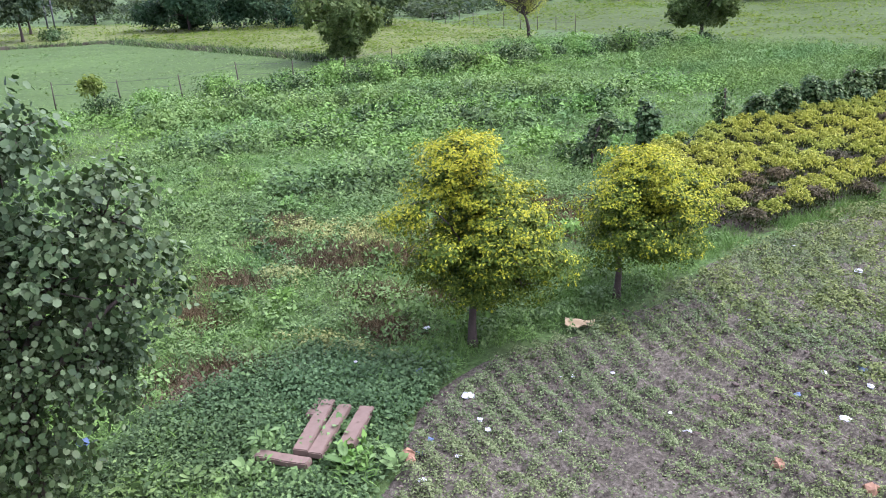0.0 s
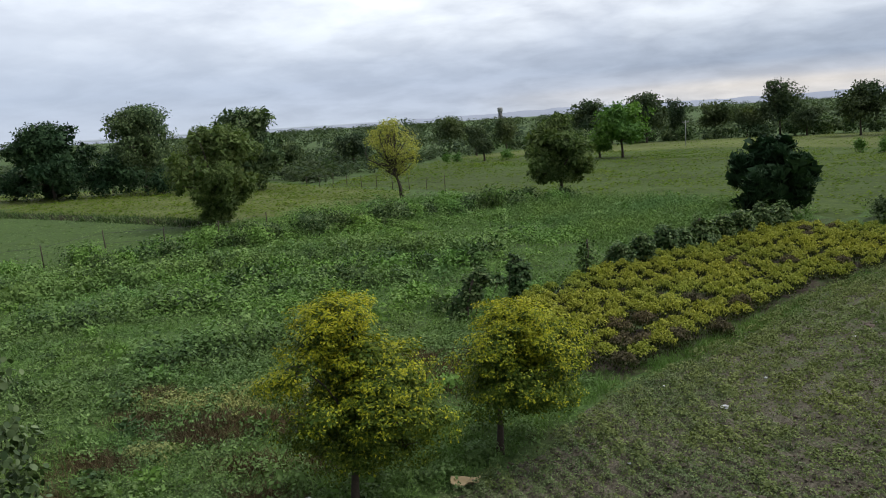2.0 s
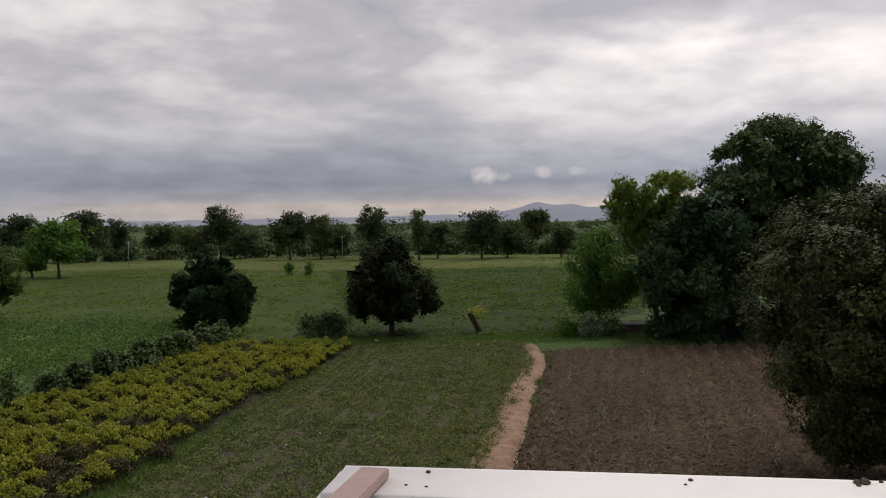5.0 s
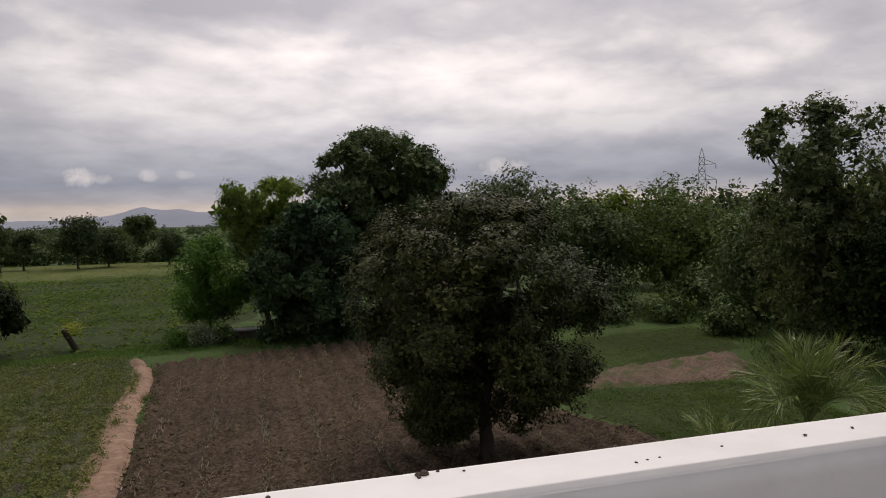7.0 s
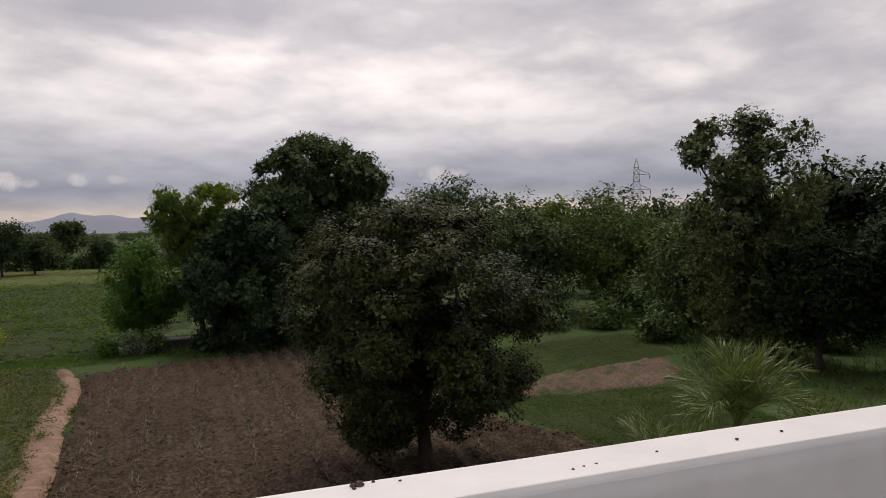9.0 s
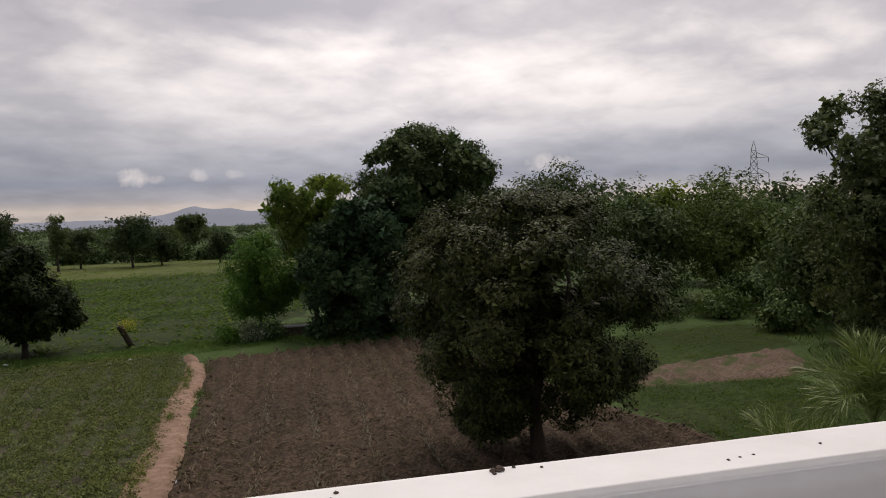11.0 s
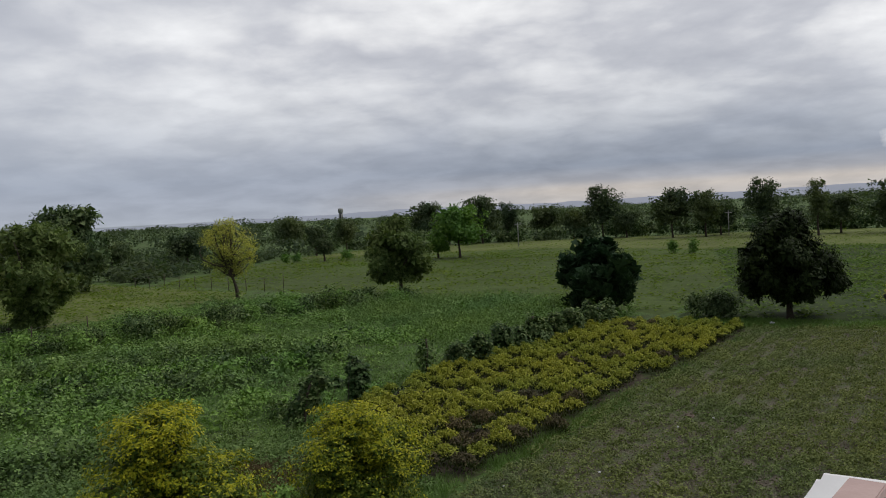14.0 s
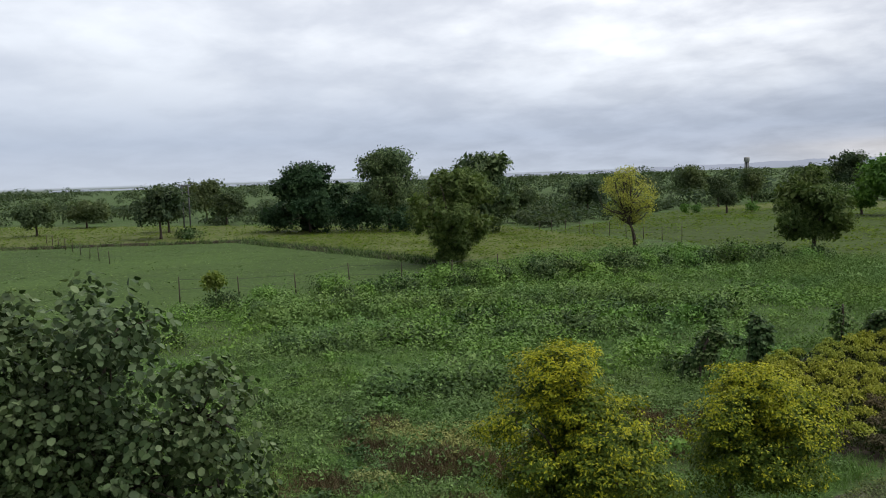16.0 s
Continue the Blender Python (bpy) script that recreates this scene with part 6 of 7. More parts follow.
# hedge along the old fence: bushes of all sizes
def hedge():
    rng = np.random.default_rng(61)
    line = np.array([(-29.5, 26.5), (-26.8, 31.0), (-25.3, 34.5), (-23.2, 38.5), (-20.2, 43.0), (-17.0, 47.5), (-13.5, 51.5), (-9.5, 53.5)])
    t = (len(line) - 1) * np.linspace(0, 1, 58) ** 0.8
    for k, s in enumerate(t):
        i = min(int(s), len(line) - 2)
        p = line[i] + (line[i + 1] - line[i]) * (s - i) + rng.normal(0, 0.9, 2)
        h = rng.uniform(0.85, 1.75)
        bush("hedge_bush", "leafy green bush of an overgrown hedge", p, h, h * rng.uniform(1.3, 2.2), (L_VINE, L_WEED, L_VINE)[k % 3], 300 + k, 110, 7, 0.135, spread=0.12, group="overgrown hedge", stems=False)
    near = scatter(J_NEAR, 95, rng, off_dry)
    for k, (x, y) in enumerate(near):
        h = rng.uniform(0.25, 0.5)
        bush("weed_clump", "low leafy weed clump in the fallow land", (x, y), h, h * rng.uniform(1.6, 2.6), (L_NEARWEED, L_TALLWEED, L_CARPET, L_WEED)[k % 4], 900 + k, 30, 5, 0.085, spread=0.09, group="weed clumps", category="weed", stems=False)
    drift_b = ((-26.0, 24.0), (-23.5, 27.2), (-21.0, 31.0), (-17.2, 34.8), (-13.9, 35.7), (-9.5, 34.5))
    drift_c = ((-18.4, 22.7), (-17.4, 27.3), (-13.7, 29.4), (-11.0, 31.0), (-8.0, 32.5))
    for k in range(170):
        if k < 60:
            x, y = rng.uniform(-30, 2), rng.uniform(13, 54)
            h = rng.uniform(0.35, 0.7)
        else:
            line = drift_b if k % 2 else drift_c
            s = rng.uniform(0, len(line) - 1.001)
            (ax, ay), (bx, by) = line[int(s)], line[int(s) + 1]
            x, y = ax + (bx - ax) * (s % 1) + rng.normal(0, 0.5), ay + (by - ay) * (s % 1) + rng.normal(0, 0.8)
            h = rng.uniform(0.5, 1.05)
        if inside_distance(np.array([x]), np.array([y]), J_MID)[0] < 0.5:
            continue
        bush("weed_clump", "taller leafy weed clump in the fallow land", (x, y), h, h * rng.uniform(1.5, 2.4), (L_WEED, L_TALLWEED, L_VINE, L_TALLWEED)[k % 4], 350 + k, 34, 5, 0.14, spread=0.12, group="weed clumps", category="weed", stems=False)


hedge()
tree("sapling", "thin young tree with a yellow-green top beside the old fence", (-30.3, 25.2), 2.0, 1.1, L_ACACIA, 48, low=1.1, trunk=0.03, lobes=7, clumps=40, per=9, spread=0.09, leaf=0.13, limbs=5)
bl = np.array(BUND)
seg = rng0.uniform(0, len(bl) - 1.001, 1800)
bp = bl[seg.astype(int)] + (bl[seg.astype(int) + 1] - bl[seg.astype(int)]) * (seg % 1)[:, None] + rng0.normal(0, 0.35, (1800, 2))
grass("bund_grass", "rough dark grass on the earth bund", bp, L_VINE, 217, 0.55, 7, 0.1, 0.2, 0.5)


# ---------------------------------------------------------------- vines on posts
def vine_post(at, h, seed, arch=None, label="wooden post smothered in dark creeper"):
    rng = np.random.default_rng(seed)
    root = thing("vine_post", label, "post", (at[0], at[1], 0), group="creeper-covered posts")
    part("post", raw_mesh("post", *limb(rng, (0, 0, -0.1), (rng.normal(0, 0.08), 0, h), 0.05, 0.035, 0.03, 6, 7)), M_BARK, root, "leaning rough wooden post")
    t = rng.uniform(0.05, 1, 80)
    P = np.c_[rng.normal(0, 0.15, 80), rng.normal(0, 0.15, 80), t * h]
    if arch is not None:
        a = np.asarray(arch) - at
        s = rng.uniform(0, 1, 90)
        P = np.concatenate([P, np.c_[a[0] * s, a[1] * s, h * (1 - 0.25 * np.sin(s * np.pi)) + 0 * s] + rng.normal(0, 0.12, (90, 3))])
    P = np.repeat(P, 4, axis=0) + rng.normal(0, 0.06, (len(P) * 4, 3))
    P[:, 2] = np.maximum(P[:, 2], 0.04)
    N = rng.normal(0, 0.6, P.shape) + (0, 0, 0.5)
    part("creeper", raw_mesh("creeper", *leaf_arrays(P, N, 0.135, 0.75, LEAF, rng, rng.normal(0, 0.4, P.shape) + (0, 0, -0.8))), L_VINE, root)
    return root


def creeper_mass(at, lobes, seed, posts, label):
    """Creeper heaped over old posts: lobes of hanging leaves (x, y, z, radius, height)."""
    rng = np.random.default_rng(seed)
    root = thing("creeper_tangle", label, "creeper", (at[0], at[1], 0), facing(*at), "creeper tangles")
    for a, b in posts:
        part("post", raw_mesh("post", *limb(rng, (a, 0, -0.1), (b[0], 0, b[1]), 0.05, 0.03, 0.05, 6, 7)), M_BARK, root, "leaning rough wooden post")
    lob = (np.array([q[:3] for q in lobes], float), np.array([(0.88 * q[3], 0.88 * q[3], 0.92 * q[4]) for q in lobes], float))
    V, F = crown_arrays(rng, lob, 44 * len(lobes), 7, 0.075, 0.125, 0.75, LEAF, floor=0.03, hang=0.5, core=0.2, up=1.0)
    part("creeper", raw_mesh("creeper", V, F), L_VINE, root, "dark hanging leaves with pale upper faces")
    runners = [limb(rng, (q[0], q[1], q[2] + 0.5 * q[4]), (q[0] + rng.normal(0, 0.35), q[1] + rng.normal(0, 0.2), 0.05), 0.012, 0.006, 0.12, 6, 4) for q in lobes]
    part("runners", raw_mesh("runners", *join(runners)), M_BARK, root, "thin trailing creeper stems")


creeper_mass((-6.5, 22.5), ((-0.55, 0, 0.35, 0.22, 0.35), (-0.38, 0, 0.75, 0.22, 0.3), (-0.12, 0.1, 1.12, 0.24, 0.28), (0.12, 0.1, 1.4, 0.2, 0.26), (0.02, 0, 0.8, 0.2, 0.35), (0.42, 0.3, 1.22, 0.16, 0.16), (0.75, 0.8, 1.1, 0.16, 0.16)),
             400, ((-0.3, (0.1, 1.5)),), "leaning post and wires smothered in dark creeper")
creeper_mass((-5.75, 24.8), ((0, 0, 0.45, 0.3, 0.35), (0.08, 0, 0.85, 0.36, 0.38), (0.0, 0, 1.2, 0.3, 0.3), (-0.04, 0, 1.5, 0.17, 0.2), (0.25, 0, 1.05, 0.22, 0.3)), 401, ((0, (0, 1.55)),), "upright post wrapped thickly in dark creeper")
vine_post((-4.0, 28.5), 1.5, 403, label="thin upright sapling wrapped in creeper")
for k, s in enumerate((0.06, 0.13, 0.28, 0.35, 0.42, 0.5, 0.57, 0.64, 0.72, 0.8, 0.88, 0.96)):
    x, y = -3.4 + 7.4 * s + 0.2 * math.sin(k * 2.1), 29.4 + 11.6 * s
    h = 1.0 + 0.5 * math.sin(k * 1.9 + 0.4) ** 2
    own = [(dx, 0.12 * math.sin(k + j), h * f, 0.33 + 0.05 * math.sin(2 * k + j), 0.33) for j, (dx, f) in enumerate(((-0.35, 0.3), (0.3, 0.32), (-0.15, 0.62), (0.25, 0.6 + 0.1 * math.sin(k)), (0.02, 0.82)))]
    creeper_mass((x, y), own, 410 + k, ((-0.1, (0.05, h * 0.95)),), "heap of dark creeper over an old fence post")


# ---------------------------------------------------------------- palm
def palm(at, z, seed, size=1.0, fronds=14, withered=-1):
    """A feather palm: arching ribs, each with two rows of long narrow drooping leaflets."""
    rng = np.random.default_rng(seed)
    root = thing("palm", "young feather palm with long arching green fronds", "palm", (at[0], at[1], 0))
    t = np.linspace(0, 1, 10)
    part("trunk", smooth(raw_mesh("palm_trunk", *tube_arrays(np.c_[0.1 * np.sin(t * 2), 0 * t, t * z - 0.1], 0.17 - 0.05 * t + 0.012 * (np.arange(10) % 2), 10))), M_BARK, root)
    steps, m = 16, 46
    for k in range(fronds):
        dry, age = k == withered, (k + 0.5) / fronds
        az = k * 2.399 + rng.normal(0, 0.2)
        flat = np.array([math.cos(az), math.sin(az), 0.0])
        L = size * rng.uniform(1.25, 1.6) * (0.8 if age < 0.15 else 1.0)
        u = np.linspace(0, 1, steps)
        rise = (0.5 if dry else 1.54 - 0.4 * age) - (0.15 + 2.5 * age) * u ** 1.5 + rng.normal(0, 0.05)
        D = np.cos(rise)[:, None] * flat + np.sin(rise)[:, None] * np.array((0, 0, 1.0))
        pts = np.array([0.1 * math.sin(2), 0, z - 0.12]) + np.cumsum(D, axis=0) * L / steps
        rib = tube_arrays(pts, np.linspace(0.022, 0.005, steps), 5)
        side = np.cross(flat, (0, 0, 1.0))
        turn = rng.uniform(-0.5, 0.5)
        blades = []
        for sign in (-1, 1):
            s = np.linspace(0.16, 0.99, m)
            at_rib = np.array([np.interp(s, u, pts[:, c]) for c in range(3)]).T
            along = unit(np.array([np.interp(s, u, D[:, c]) for c in range(3)]).T)
            lift = np.cross(np.tile(side, (m, 1)), along)
            out = sign * (side * math.cos(turn) + lift * math.sin(turn)) + lift * 0.25
            lean = (0.65 + 0.75 * s)[:, None]
            d = unit(out * np.cos(lean) * 1.2 + along * np.sin(lean) + rng.normal(0, 0.05, (m, 3)))
            ln = size * (0.30 + 0.42 * np.sin(np.pi * np.clip(s * 0.85 + 0.05, 0, 1))) * rng.uniform(0.9, 1.08, m)
            face = np.cross(d, along) + rng.normal(0, 0.25, (m, 3))
            blades.append(leaf_arrays(at_rib, face, ln * 0.8, 0.05, RIBBON, rng, d))
            blades.append(leaf_arrays(at_rib + d * (ln * 0.56)[:, None], face, ln * 0.55, 0.06, RIBBON, rng, d + np.array((0, 0, -0.3 - 0.4 * age))))
        part("frond", raw_mesh("frond", *join([rib] + blades)), M_STRAW if dry else L_PALM, root, "withered straw-coloured frond" if dry else "")


palm((13.41, 4.22), 2.7, 55, 0.9, 12)
palm((12.05, 4.95), 1.9, 56, 0.75, 9, 6)
palm((14.3, 3.1), 2.0, 57, 0.8, 9)


# ---------------------------------------------------------------- small built things
def build_tower():
    root = thing("water_tower", "distant grey concrete water tower above the woods", "tower", (-161, 681, 0))
    z = 14.2
    for k in range(6):
        a = k * math.pi / 3
        part("leg", raw_mesh("leg", *tube_arrays([(1.7 * math.cos(a), 1.7 * math.sin(a), 0), (1.5 * math.cos(a), 1.5 * math.sin(a), z - 4)], (0.25, 0.25), 6)), M_GREYPOLE, root)
    part("shaft", raw_mesh("shaft", *tube_arrays([(0, 0, 0), (0, 0, z - 3)], (1.2, 1.2), 12)), M_DARKPOLE, root)
    part("tank", smooth(raw_mesh("tank", *tube_arrays([(0, 0, z - 4), (0, 0, z - 3.4), (0, 0, z - 0.8), (0, 0, z - 0.1), (0, 0, z + 0.1)], (1.6, 2.2, 2.3, 1.9, 0.4), 16))), M_GREYPOLE, root)


def build_pylon():
    root = thing("pylon", "steel lattice power pylon beyond the grove", "pylon", (250.6, 113.2, 0), -66)
    zs = (0, 5.5, 10, 14, 17.3, 20, 22.3, 24.6, 27.6)
    ws = (3.0, 2.45, 1.95, 1.5, 1.2, 1.0, 0.9, 0.75, 0.06)
    bars = []
    for (z0, w0), (z1, w1) in zip(zip(zs, ws), zip(zs[1:], ws[1:])):
        c0 = [(w0, w0, z0), (-w0, w0, z0), (-w0, -w0, z0), (w0, -w0, z0)]
        c1 = [(w1, w1, z1), (-w1, w1, z1), (-w1, -w1, z1), (w1, -w1, z1)]
        for k in range(4):
            q = (k + 1) % 4
            bars += [(c0[k], c1[k], 0.11), (c0[k], c1[q], 0.06), (c0[q], c1[k], 0.06), (c1[k], c1[q], 0.06)]
    part("mast", raw_mesh("mast", *join([tube_arrays([a, b], (r, r), 4) for a, b, r in bars])), M_STEEL, root, "tapering lattice mast")
    for z, w, ends in ((17.3, 1.2, (-4.4, 4.4)), (22.3, 0.9, (4.3,))):
        for e in ends:
            s = math.copysign(1, e)
            bars = [((s * w, y, z), (e, 0, z), 0.08) for y in (w, -w)] + [((s * w, y, z + 1.6), (e, 0, z), 0.07) for y in (w, -w)]
            arm = part("cross_arm", raw_mesh("cross_arm", *join([tube_arrays([a, b], (r, r), 4) for a, b, r in bars])), M_STEEL, root)
            part("insulator", raw_mesh("insulator", *tube_arrays([(e, 0, z), (e, 0, z - 0.8), (e, 0, z - 1.7)], (0.07, 0.14, 0.07), 6)), M_DARKPOLE, arm, "dark hanging insulator")


def pole(name, label, at, h, r, mat, arm=0.5, group="field poles"):
    root = thing(name, label, "pole", (at[0], at[1], 0), group=group)
    part("shaft", raw_mesh("shaft", *tube_arrays([(0, 0, -0.2), (0, 0, h * 0.5), (0, 0, h)], (r, r * 0.9, r * 0.75), 8)), mat, root)
    bar = part("cross_arm", raw_mesh("cross_arm", *box_arrays(-arm, arm, -0.04, 0.04, h - 0.35, h - 0.25)), mat, root)
    for x in (-arm * 0.85, arm * 0.85):
        part("insulator", raw_mesh("insulator", *tube_arrays([(x, 0, h - 0.25), (x, 0, h - 0.18), (x, 0, h - 0.08)], (0.03, 0.05, 0.03), 6)), M_DARKPOLE, bar)
    return root


build_tower()
build_pylon()
pole("utility_pole", "slender pale concrete utility pole in the far field", (-1.8, 124.0), 3.9, 0.07, M_GREYPOLE)
pole("utility_pole", "slender pale concrete utility pole before the tree line", (31.0, 130.0), 4.0, 0.07, M_GREYPOLE)


def double_pole():
    root = thing("double_pole", "dark double electricity pole beside a field tree", "pole", (-80.5, 63.5, 0), 50)
    for x in (-0.36, 0.36):
        part("post", raw_mesh("post", *tube_arrays([(x, 0, -0.2), (x, 0, 6.3)], (0.10, 0.085), 8)), M_DARKPOLE, root)
    for z in (6.1, 5.3, 3.4):
        part("cross_arm", raw_mesh("cross_arm", *box_arrays(-0.75 if z > 5.5 else -0.4, 0.75 if z > 5.5 else 0.4, -0.05, 0.05, z, z + 0.1)), M_DARKPOLE, root)
    for x in (-0.65, 0, 0.65):
        part("insulator", raw_mesh("insulator", *tube_arrays([(x, 0, 6.2), (x, 0, 6.32), (x, 0, 6.45)], (0.03, 0.06, 0.03), 6)), M_DARKPOLE, root)


double_pole()
bush("low_bush", "dark bush at the foot of the double pole", (-76.0, 60.0), 1.5, 4.0, L_VINE, 164, 80, 9, 0.25, spread=0.2)


def fence(name, label, a, b, n, h, wires=2):
    root = thing(name, label, "fence", (a[0], a[1], 0))
    rng = np.random.default_rng(int(abs(a[0] * 10)))
    d = np.array(b) - np.array(a)
    tops = []
    for k in range(n):
        x, y = d * k / (n - 1)
        hh = h * rng.uniform(0.85, 1.15)
        lx, ly = rng.normal(0, 0.05, 2)
        part("post", raw_mesh("post", *tube_arrays([(x, y, -0.1), (x + lx * 0.5, y + ly * 0.5, hh * 0.5), (x + lx, y + ly, hh)], (0.036, 0.032, 0.026), 6)), M_BARK, root)
        tops.append((x + lx * 0.9, y + ly * 0.9, hh * 0.9))
    for w in range(wires):
        pts = [(x, y, z * (1 - 0.4 * w)) for x, y, z in tops]
        part("wire", raw_mesh("wire", *tube_arrays(pts, [0.006] * n, 4)), M_DARKPOLE, root)


fence("fence", "row of wooden fence posts across the field", (-39.5, 76.5), (-21.0, 66.2), 10, 1.25)
fence("fence", "old wire fence with leaning wooden posts", (-34.5, 26.4), (-24.0, 41.0), 7, 1.35)
fence("fence", "wire fence of thin posts beside the smooth field", (-88.0, 50.0), (-58.0, 38.0), 9, 1.2)


def stump(at):
    rng = np.random.default_rng(70)
    root = thing("leaning_stump", "leaning dead stump with a tuft of yellow leaves", "stump", (at[0], at[1], 0))
    part("trunk", raw_mesh("trunk", *tube_arrays([(0.05, 0, -0.1), (0.0, 0, 0.1), (-0.25, -0.02, 0.55), (-0.50, -0.05, 1.0), (-0.62, -0.05, 1.12)], (0.22, 0.17, 0.14, 0.15, 0.10), 9)), M_BARK, root)
    P = np.array([-0.15, 0, 1.15]) + rng.normal(0, 1, (620, 3)) * (0.26, 0.2, 0.16)
    part("foliage", raw_mesh("foliage", *leaf_arrays(P, rng.normal(0, 0.5, P.shape) + (0, 0, 0.8), 0.09, 0.45, LEAF, rng)), L_GOLDTREE, root, "tuft of yellow sprouting leaves")


stump((16.9, 39.5))


def trough():
    root = thing("trough", "low grey stone trough under dark trees", "trough", (24.6, 36.2, 0), -30)
    part("wall", bevel_box("trough_wall", -1.0, 1.0, -0.4, 0.4, -0.05, 0.42, 0.03, 0.02, 3), M_SOILCLOD, root)
    part("coping", bevel_box("trough_coping", -1.05, 1.05, -0.45, 0.45, 0.42, 0.49, 0.02, 0.01, 3), M_CONCRETE, root, "pale stone coping")


trough()


# sandstone slabs lying in the creeper
def slab(at, length, width, thick, turn, z=0.1, tilt=0.0, label="long slab of red sandstone lying in creeper"):
    me = bevel_box("stone_slab", -width / 2, width / 2, -length / 2, length / 2, 0, thick, 0.012, 0.012, 4)
    ob = solid("stone_slab", me, M_STONE, label, "slab", "stone slabs")
    ob.matrix_basis = pose(at[0], at[1], z, tilt, 0, turn)


slab((-6.13, 7.42), 1.25, 0.20, 0.10, 17, 0.13)
slab((-5.90, 7.44), 1.20, 0.19, 0.09, 14, 0.12)
slab((-5.60, 7.62), 0.95, 0.21, 0.10, 15, 0.12)
slab((-6.10, 6.66), 0.75, 0.16, 0.09, 98, 0.10)
slab((-6.42, 7.85), 0.45, 0.14, 0.08, 12, 0.10)


# ---------------------------------------------------------------- litter
def crumple(name, at, size, mat, seed, label, flat=0.45, category="litter"):
    bm = bmesh.new()
    bmesh.ops.create_icosphere(bm, subdivisions=2, radius=size)
    for v in bm.verts:
        v.co += size * 0.75 * noise.noise_vector(v.co * (1.3 / size) + Vector((seed * 3.1, seed * 1.7, 0)))
        v.co.z = max(v.co.z * flat, -0.02)
    me = bpy.data.meshes.new(name)
    bm.to_mesh(me), bm.free()
    ob = solid(name, me, mat, label, category, "litter on the soil")
    ob.matrix_basis = pose(at[0], at[1], 0.11, 0, 0, seed * 47)


for k, (x, y, s) in enumerate(((0.3, 15.9, 0.10), (0.5, 13.9, 0.05), (-1.3, 13.0, 0.05), (-4.6, 9.0, 0.12), (-4.2, 8.5, 0.06), (-4.0, 8.3, 0.06), (-4.4, 7.9, 0.05), (-4.1, 7.6, 0.06), (-3.6, 10.0, 0.06), (-3.4, 10.1, 0.06),
                               (-2.9, 10.4, 0.04), (-0.1, 11.5, 0.06), (0.5, 11.3, 0.07), (0.2, 10.3, 0.09), (-1.6, 9.2, 0.08), (-0.6, 9.1, 0.05), (-6.7, 9.3, 0.06), (-6.2, 10.8, 0.07), (-8.4, 7.3, 0.06), (-4.3, 7.0, 0.06),
                               (4.3, 22.7, 0.07), (4.6, 22.1, 0.06), (-2.9, 22.5, 0.10), (3.5, 21.3, 0.06), (4.5, 20.3, 0.05), (13.0, 34.6, 0.10), (15.0, 35.2, 0.12), (14.0, 35.0, 0.10), (10.9, 38.5, 0.14), (-1.9, 9.6, 0.04), (-3.1, 8.6, 0.05),
                               (1.2, 17.8, 0.05), (2.4, 19.1, 0.05), (-0.9, 17.0, 0.05), (8.5, 17.4, 0.10), (8.9, 17.6, 0.08))):
    crumple("plastic_scrap", (x, y), s * 0.72, M_PLASTIC, k, "crumpled white plastic scrap lying on the soil")
for k, (x, y, s) in enumerate(((0.4, 11.8, 0.07), (-0.4, 10.7, 0.05), (-4.6, 7.5, 0.05), (-4.6, 7.8, 0.05), (-5.6, 9.4, 0.06), (-8.9, 6.0, 0.08))):
    crumple("blue_scrap", (x, y), s, M_BLUE, 60 + k, "crumpled blue plastic scrap on the ground")
for k, (x, y, s) in enumerate(((-4.7, 7.4, 0.09), (-0.5, 8.9, 0.08), (0.5, 8.8, 0.08), (-4.62, 7.3, 0.06))):
    crumple("clay_shard", (x, y), s, M_ORANGE, 80 + k, "broken piece of orange clay pot", 0.8)
for k, (x, y, s) in enumerate(((4.0, 22.3, 0.13), (4.5, 22.5, 0.1), (3.9, 21.9, 0.09), (-1.4, 10.2, 0.07), (4.9, 22.0, 0.08))):
    crumple("stone", (x, y), s, M_SOILCLOD, 90 + k, "grey stone in a small rubble heap", 0.6, "stone")


def cardboard():
    n = 12
    u, v = np.meshgrid(np.linspace(-0.24, 0.24, n), np.linspace(-0.13, 0.13, n))
    z = 0.08 + 0.06 * value_noise(u, v, 9, 51)
    P = np.stack([u * (1 + 0.2 * v), v + 0.3 * u * u, z], -1).reshape(-1, 3)
    idx = np.arange(n * n).reshape(n, n)
    a, b, c, e = idx[:-1, :-1].ravel(), idx[:-1, 1:].ravel(), idx[1:, 1:].ravel(), idx[1:, :-1].ravel()
    me = raw_mesh("cardboard", P, np.concatenate([np.c_[a, b, c], np.c_[a, c, e]]))
    ob = solid("cardboard", me, M_CARD, "torn piece of wet yellowish cardboard on the grass edge", "cardboard", "litter on the soil")
    ob.matrix_basis = pose(-3.85, 11.85, 0.05, 0, 0, 15)
    mod = ob.modifiers.new("thickness", "SOLIDIFY")
    mod.thickness = 0.012


cardboard()
stick = solid("stick", raw_mesh("stick", *tube_arrays([(-0.35, 0, 0.05), (0.0, 0.03, 0.07), (0.38, 0.0, 0.06)], (0.018, 0.02, 0.012), 6)), M_SOILCLOD, "pale weathered stick lying on the soil", "stick")
stick.matrix_basis = pose(-0.1, 11.0, 0.07, 0, 0, 30)


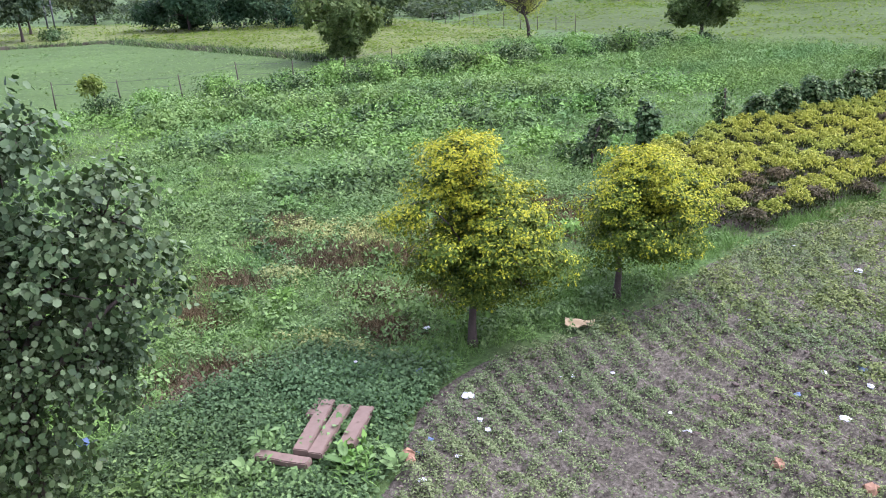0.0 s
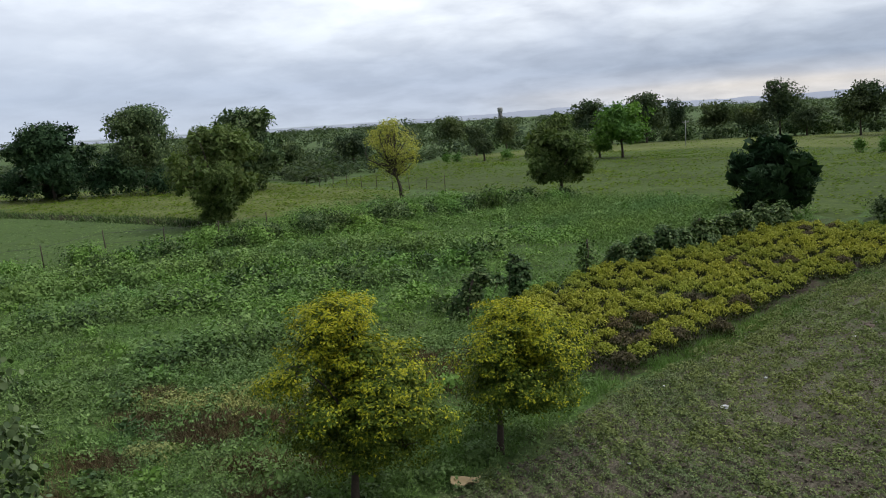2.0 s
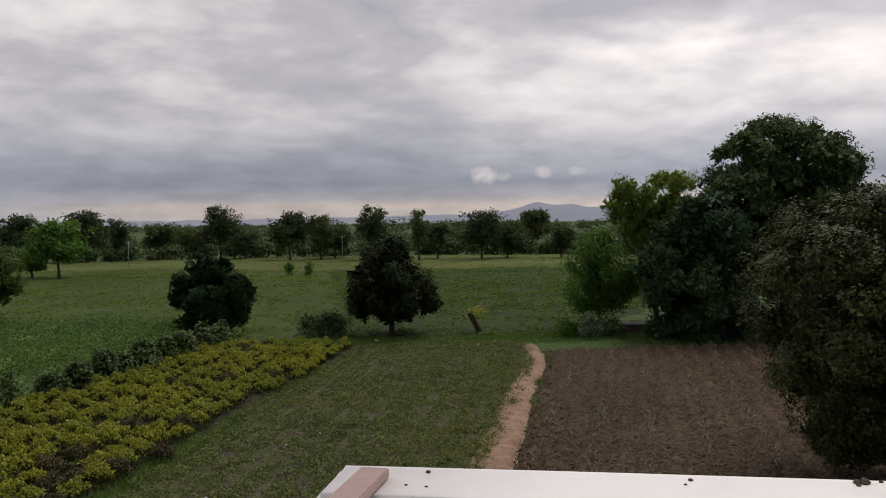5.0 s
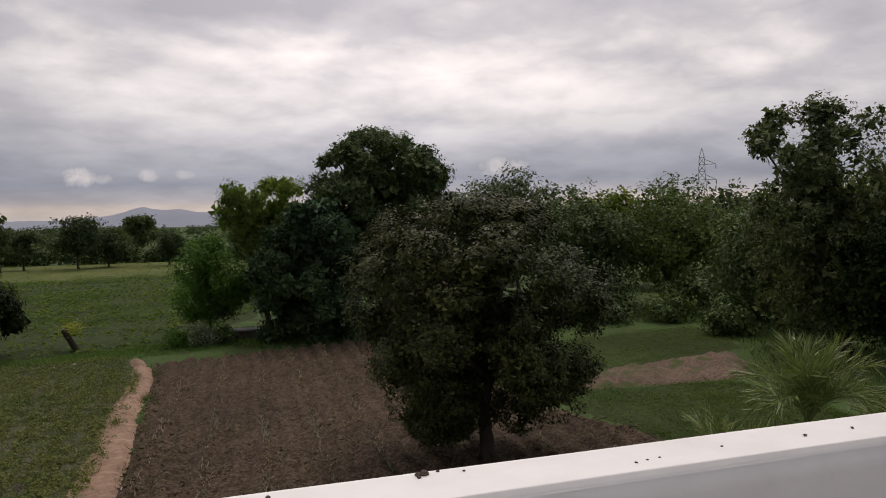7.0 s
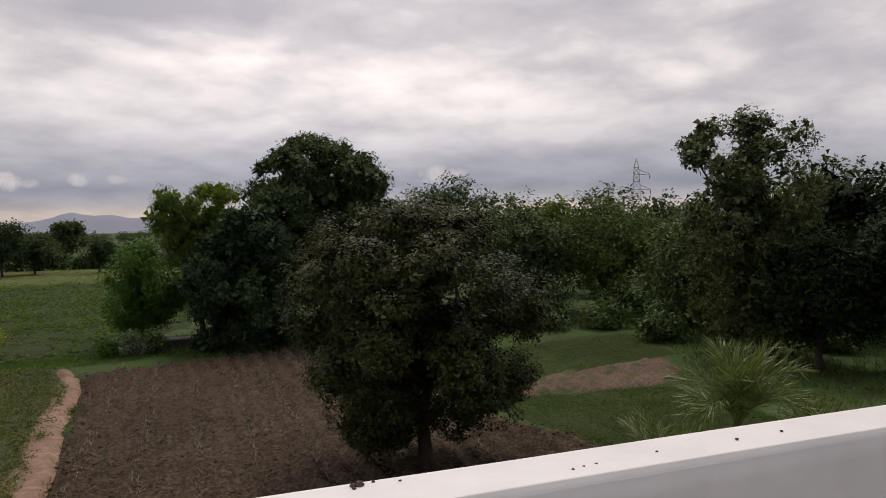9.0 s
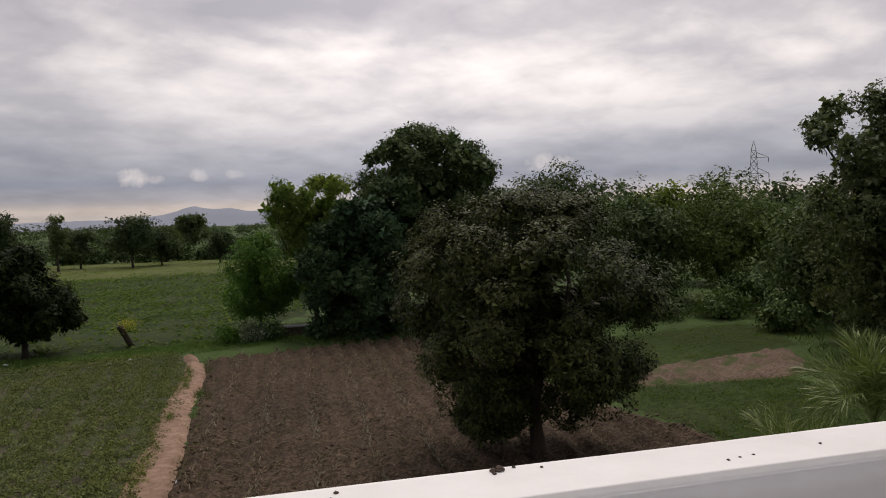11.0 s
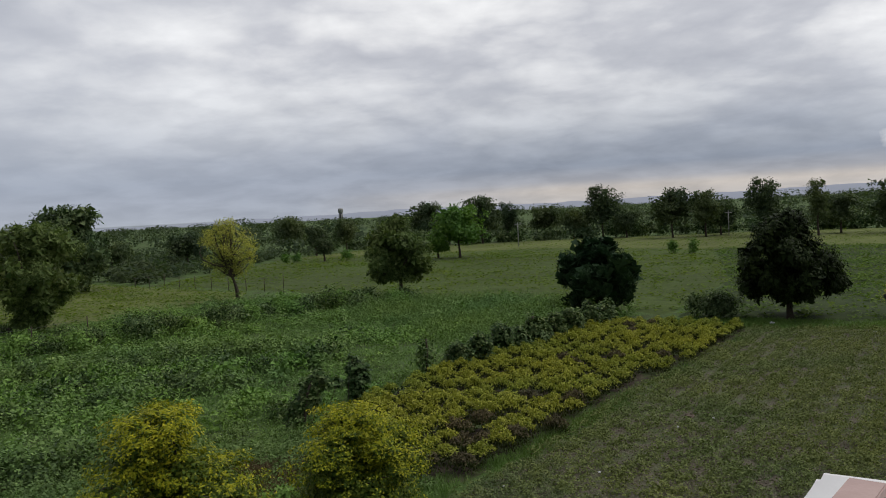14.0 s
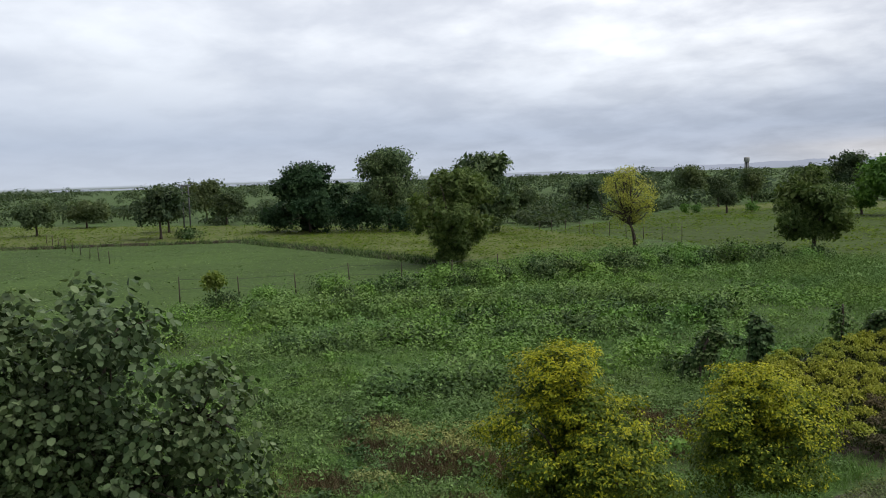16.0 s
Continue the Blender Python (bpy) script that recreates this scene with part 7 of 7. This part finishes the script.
# ---------------------------------------------------------------- clods
def clods(name, label, pts, mat, seed, size, surface):
    rng = np.random.default_rng(seed)
    base = np.array([(1, 0, 0), (-1, 0, 0), (0, 1, 0), (0, -1, 0), (0, 0, 1), (0, 0, -1)], float)
    faces = np.array([(0, 2, 4), (2, 1, 4), (1, 3, 4), (3, 0, 4), (2, 0, 5), (1, 2, 5), (3, 1, 5), (0, 3, 5)])
    n = len(pts)
    V = base[None] * rng.uniform(0.5, 1.3, (n, 6, 1)) + rng.normal(0, 0.2, (n, 6, 3))
    V = V * (size * rng.uniform(0.4, 1.5, (n, 1, 1))) * np.array((1, 1, 0.6)) + np.c_[pts, 0.035 + surface(pts[:, 0], pts[:, 1])][:, None]
    F = faces[None] + (np.arange(n) * 6)[:, None, None]
    solid(name, raw_mesh(name, V.reshape(-1, 3), F.reshape(-1, 3)), mat, label, "soil", kind="stuff")


clods("soil_clods", "crumbly grey-brown clods on trampled soil", scatter([p for p in FRONT if p[1] < 24] + [(2.2, 24.0)], 6000, rng0), M_SOILCLOD, 501, 0.034, lambda x, y: 0.055 + front_rows(x, y))
clods("soil_clods", "dark brown clods turned up by the plough", scatter(DARKFIELD, 6500, rng0, lambda x, y: 0.35 + 0.65 * (value_noise(x, y, 0.9, 47) > -0.1)), M_PLOUGHCLOD, 502, 0.05, lambda x, y: 0.085 + dark_rows(x, y))

row_dir = np.array([0.565, 0.825])
sp = scatter(DARKFIELD, 30000, rng0, lambda x, y: (np.sin((x * 0.825 - y * 0.565) * 2 * np.pi / 1.44) > 0.87) * (0.35 + 0.65 * (value_noise(x, y, 0.6, 46) > 0)))
SV = np.c_[sp, 0.16 + dark_rows(sp[:, 0], sp[:, 1])]
solid("straw", raw_mesh("straw", *leaf_arrays(SV, rng0.normal(0, 0.3, SV.shape) + (0, 0, 1.0), 0.25, 0.12, LEAF, rng0, np.c_[np.tile(row_dir, (len(sp), 1)), np.zeros(len(sp))] + rng0.normal(0, 0.25, SV.shape))),
      L_STRAW, "pale straw lying along the plough rows", "straw", kind="stuff")
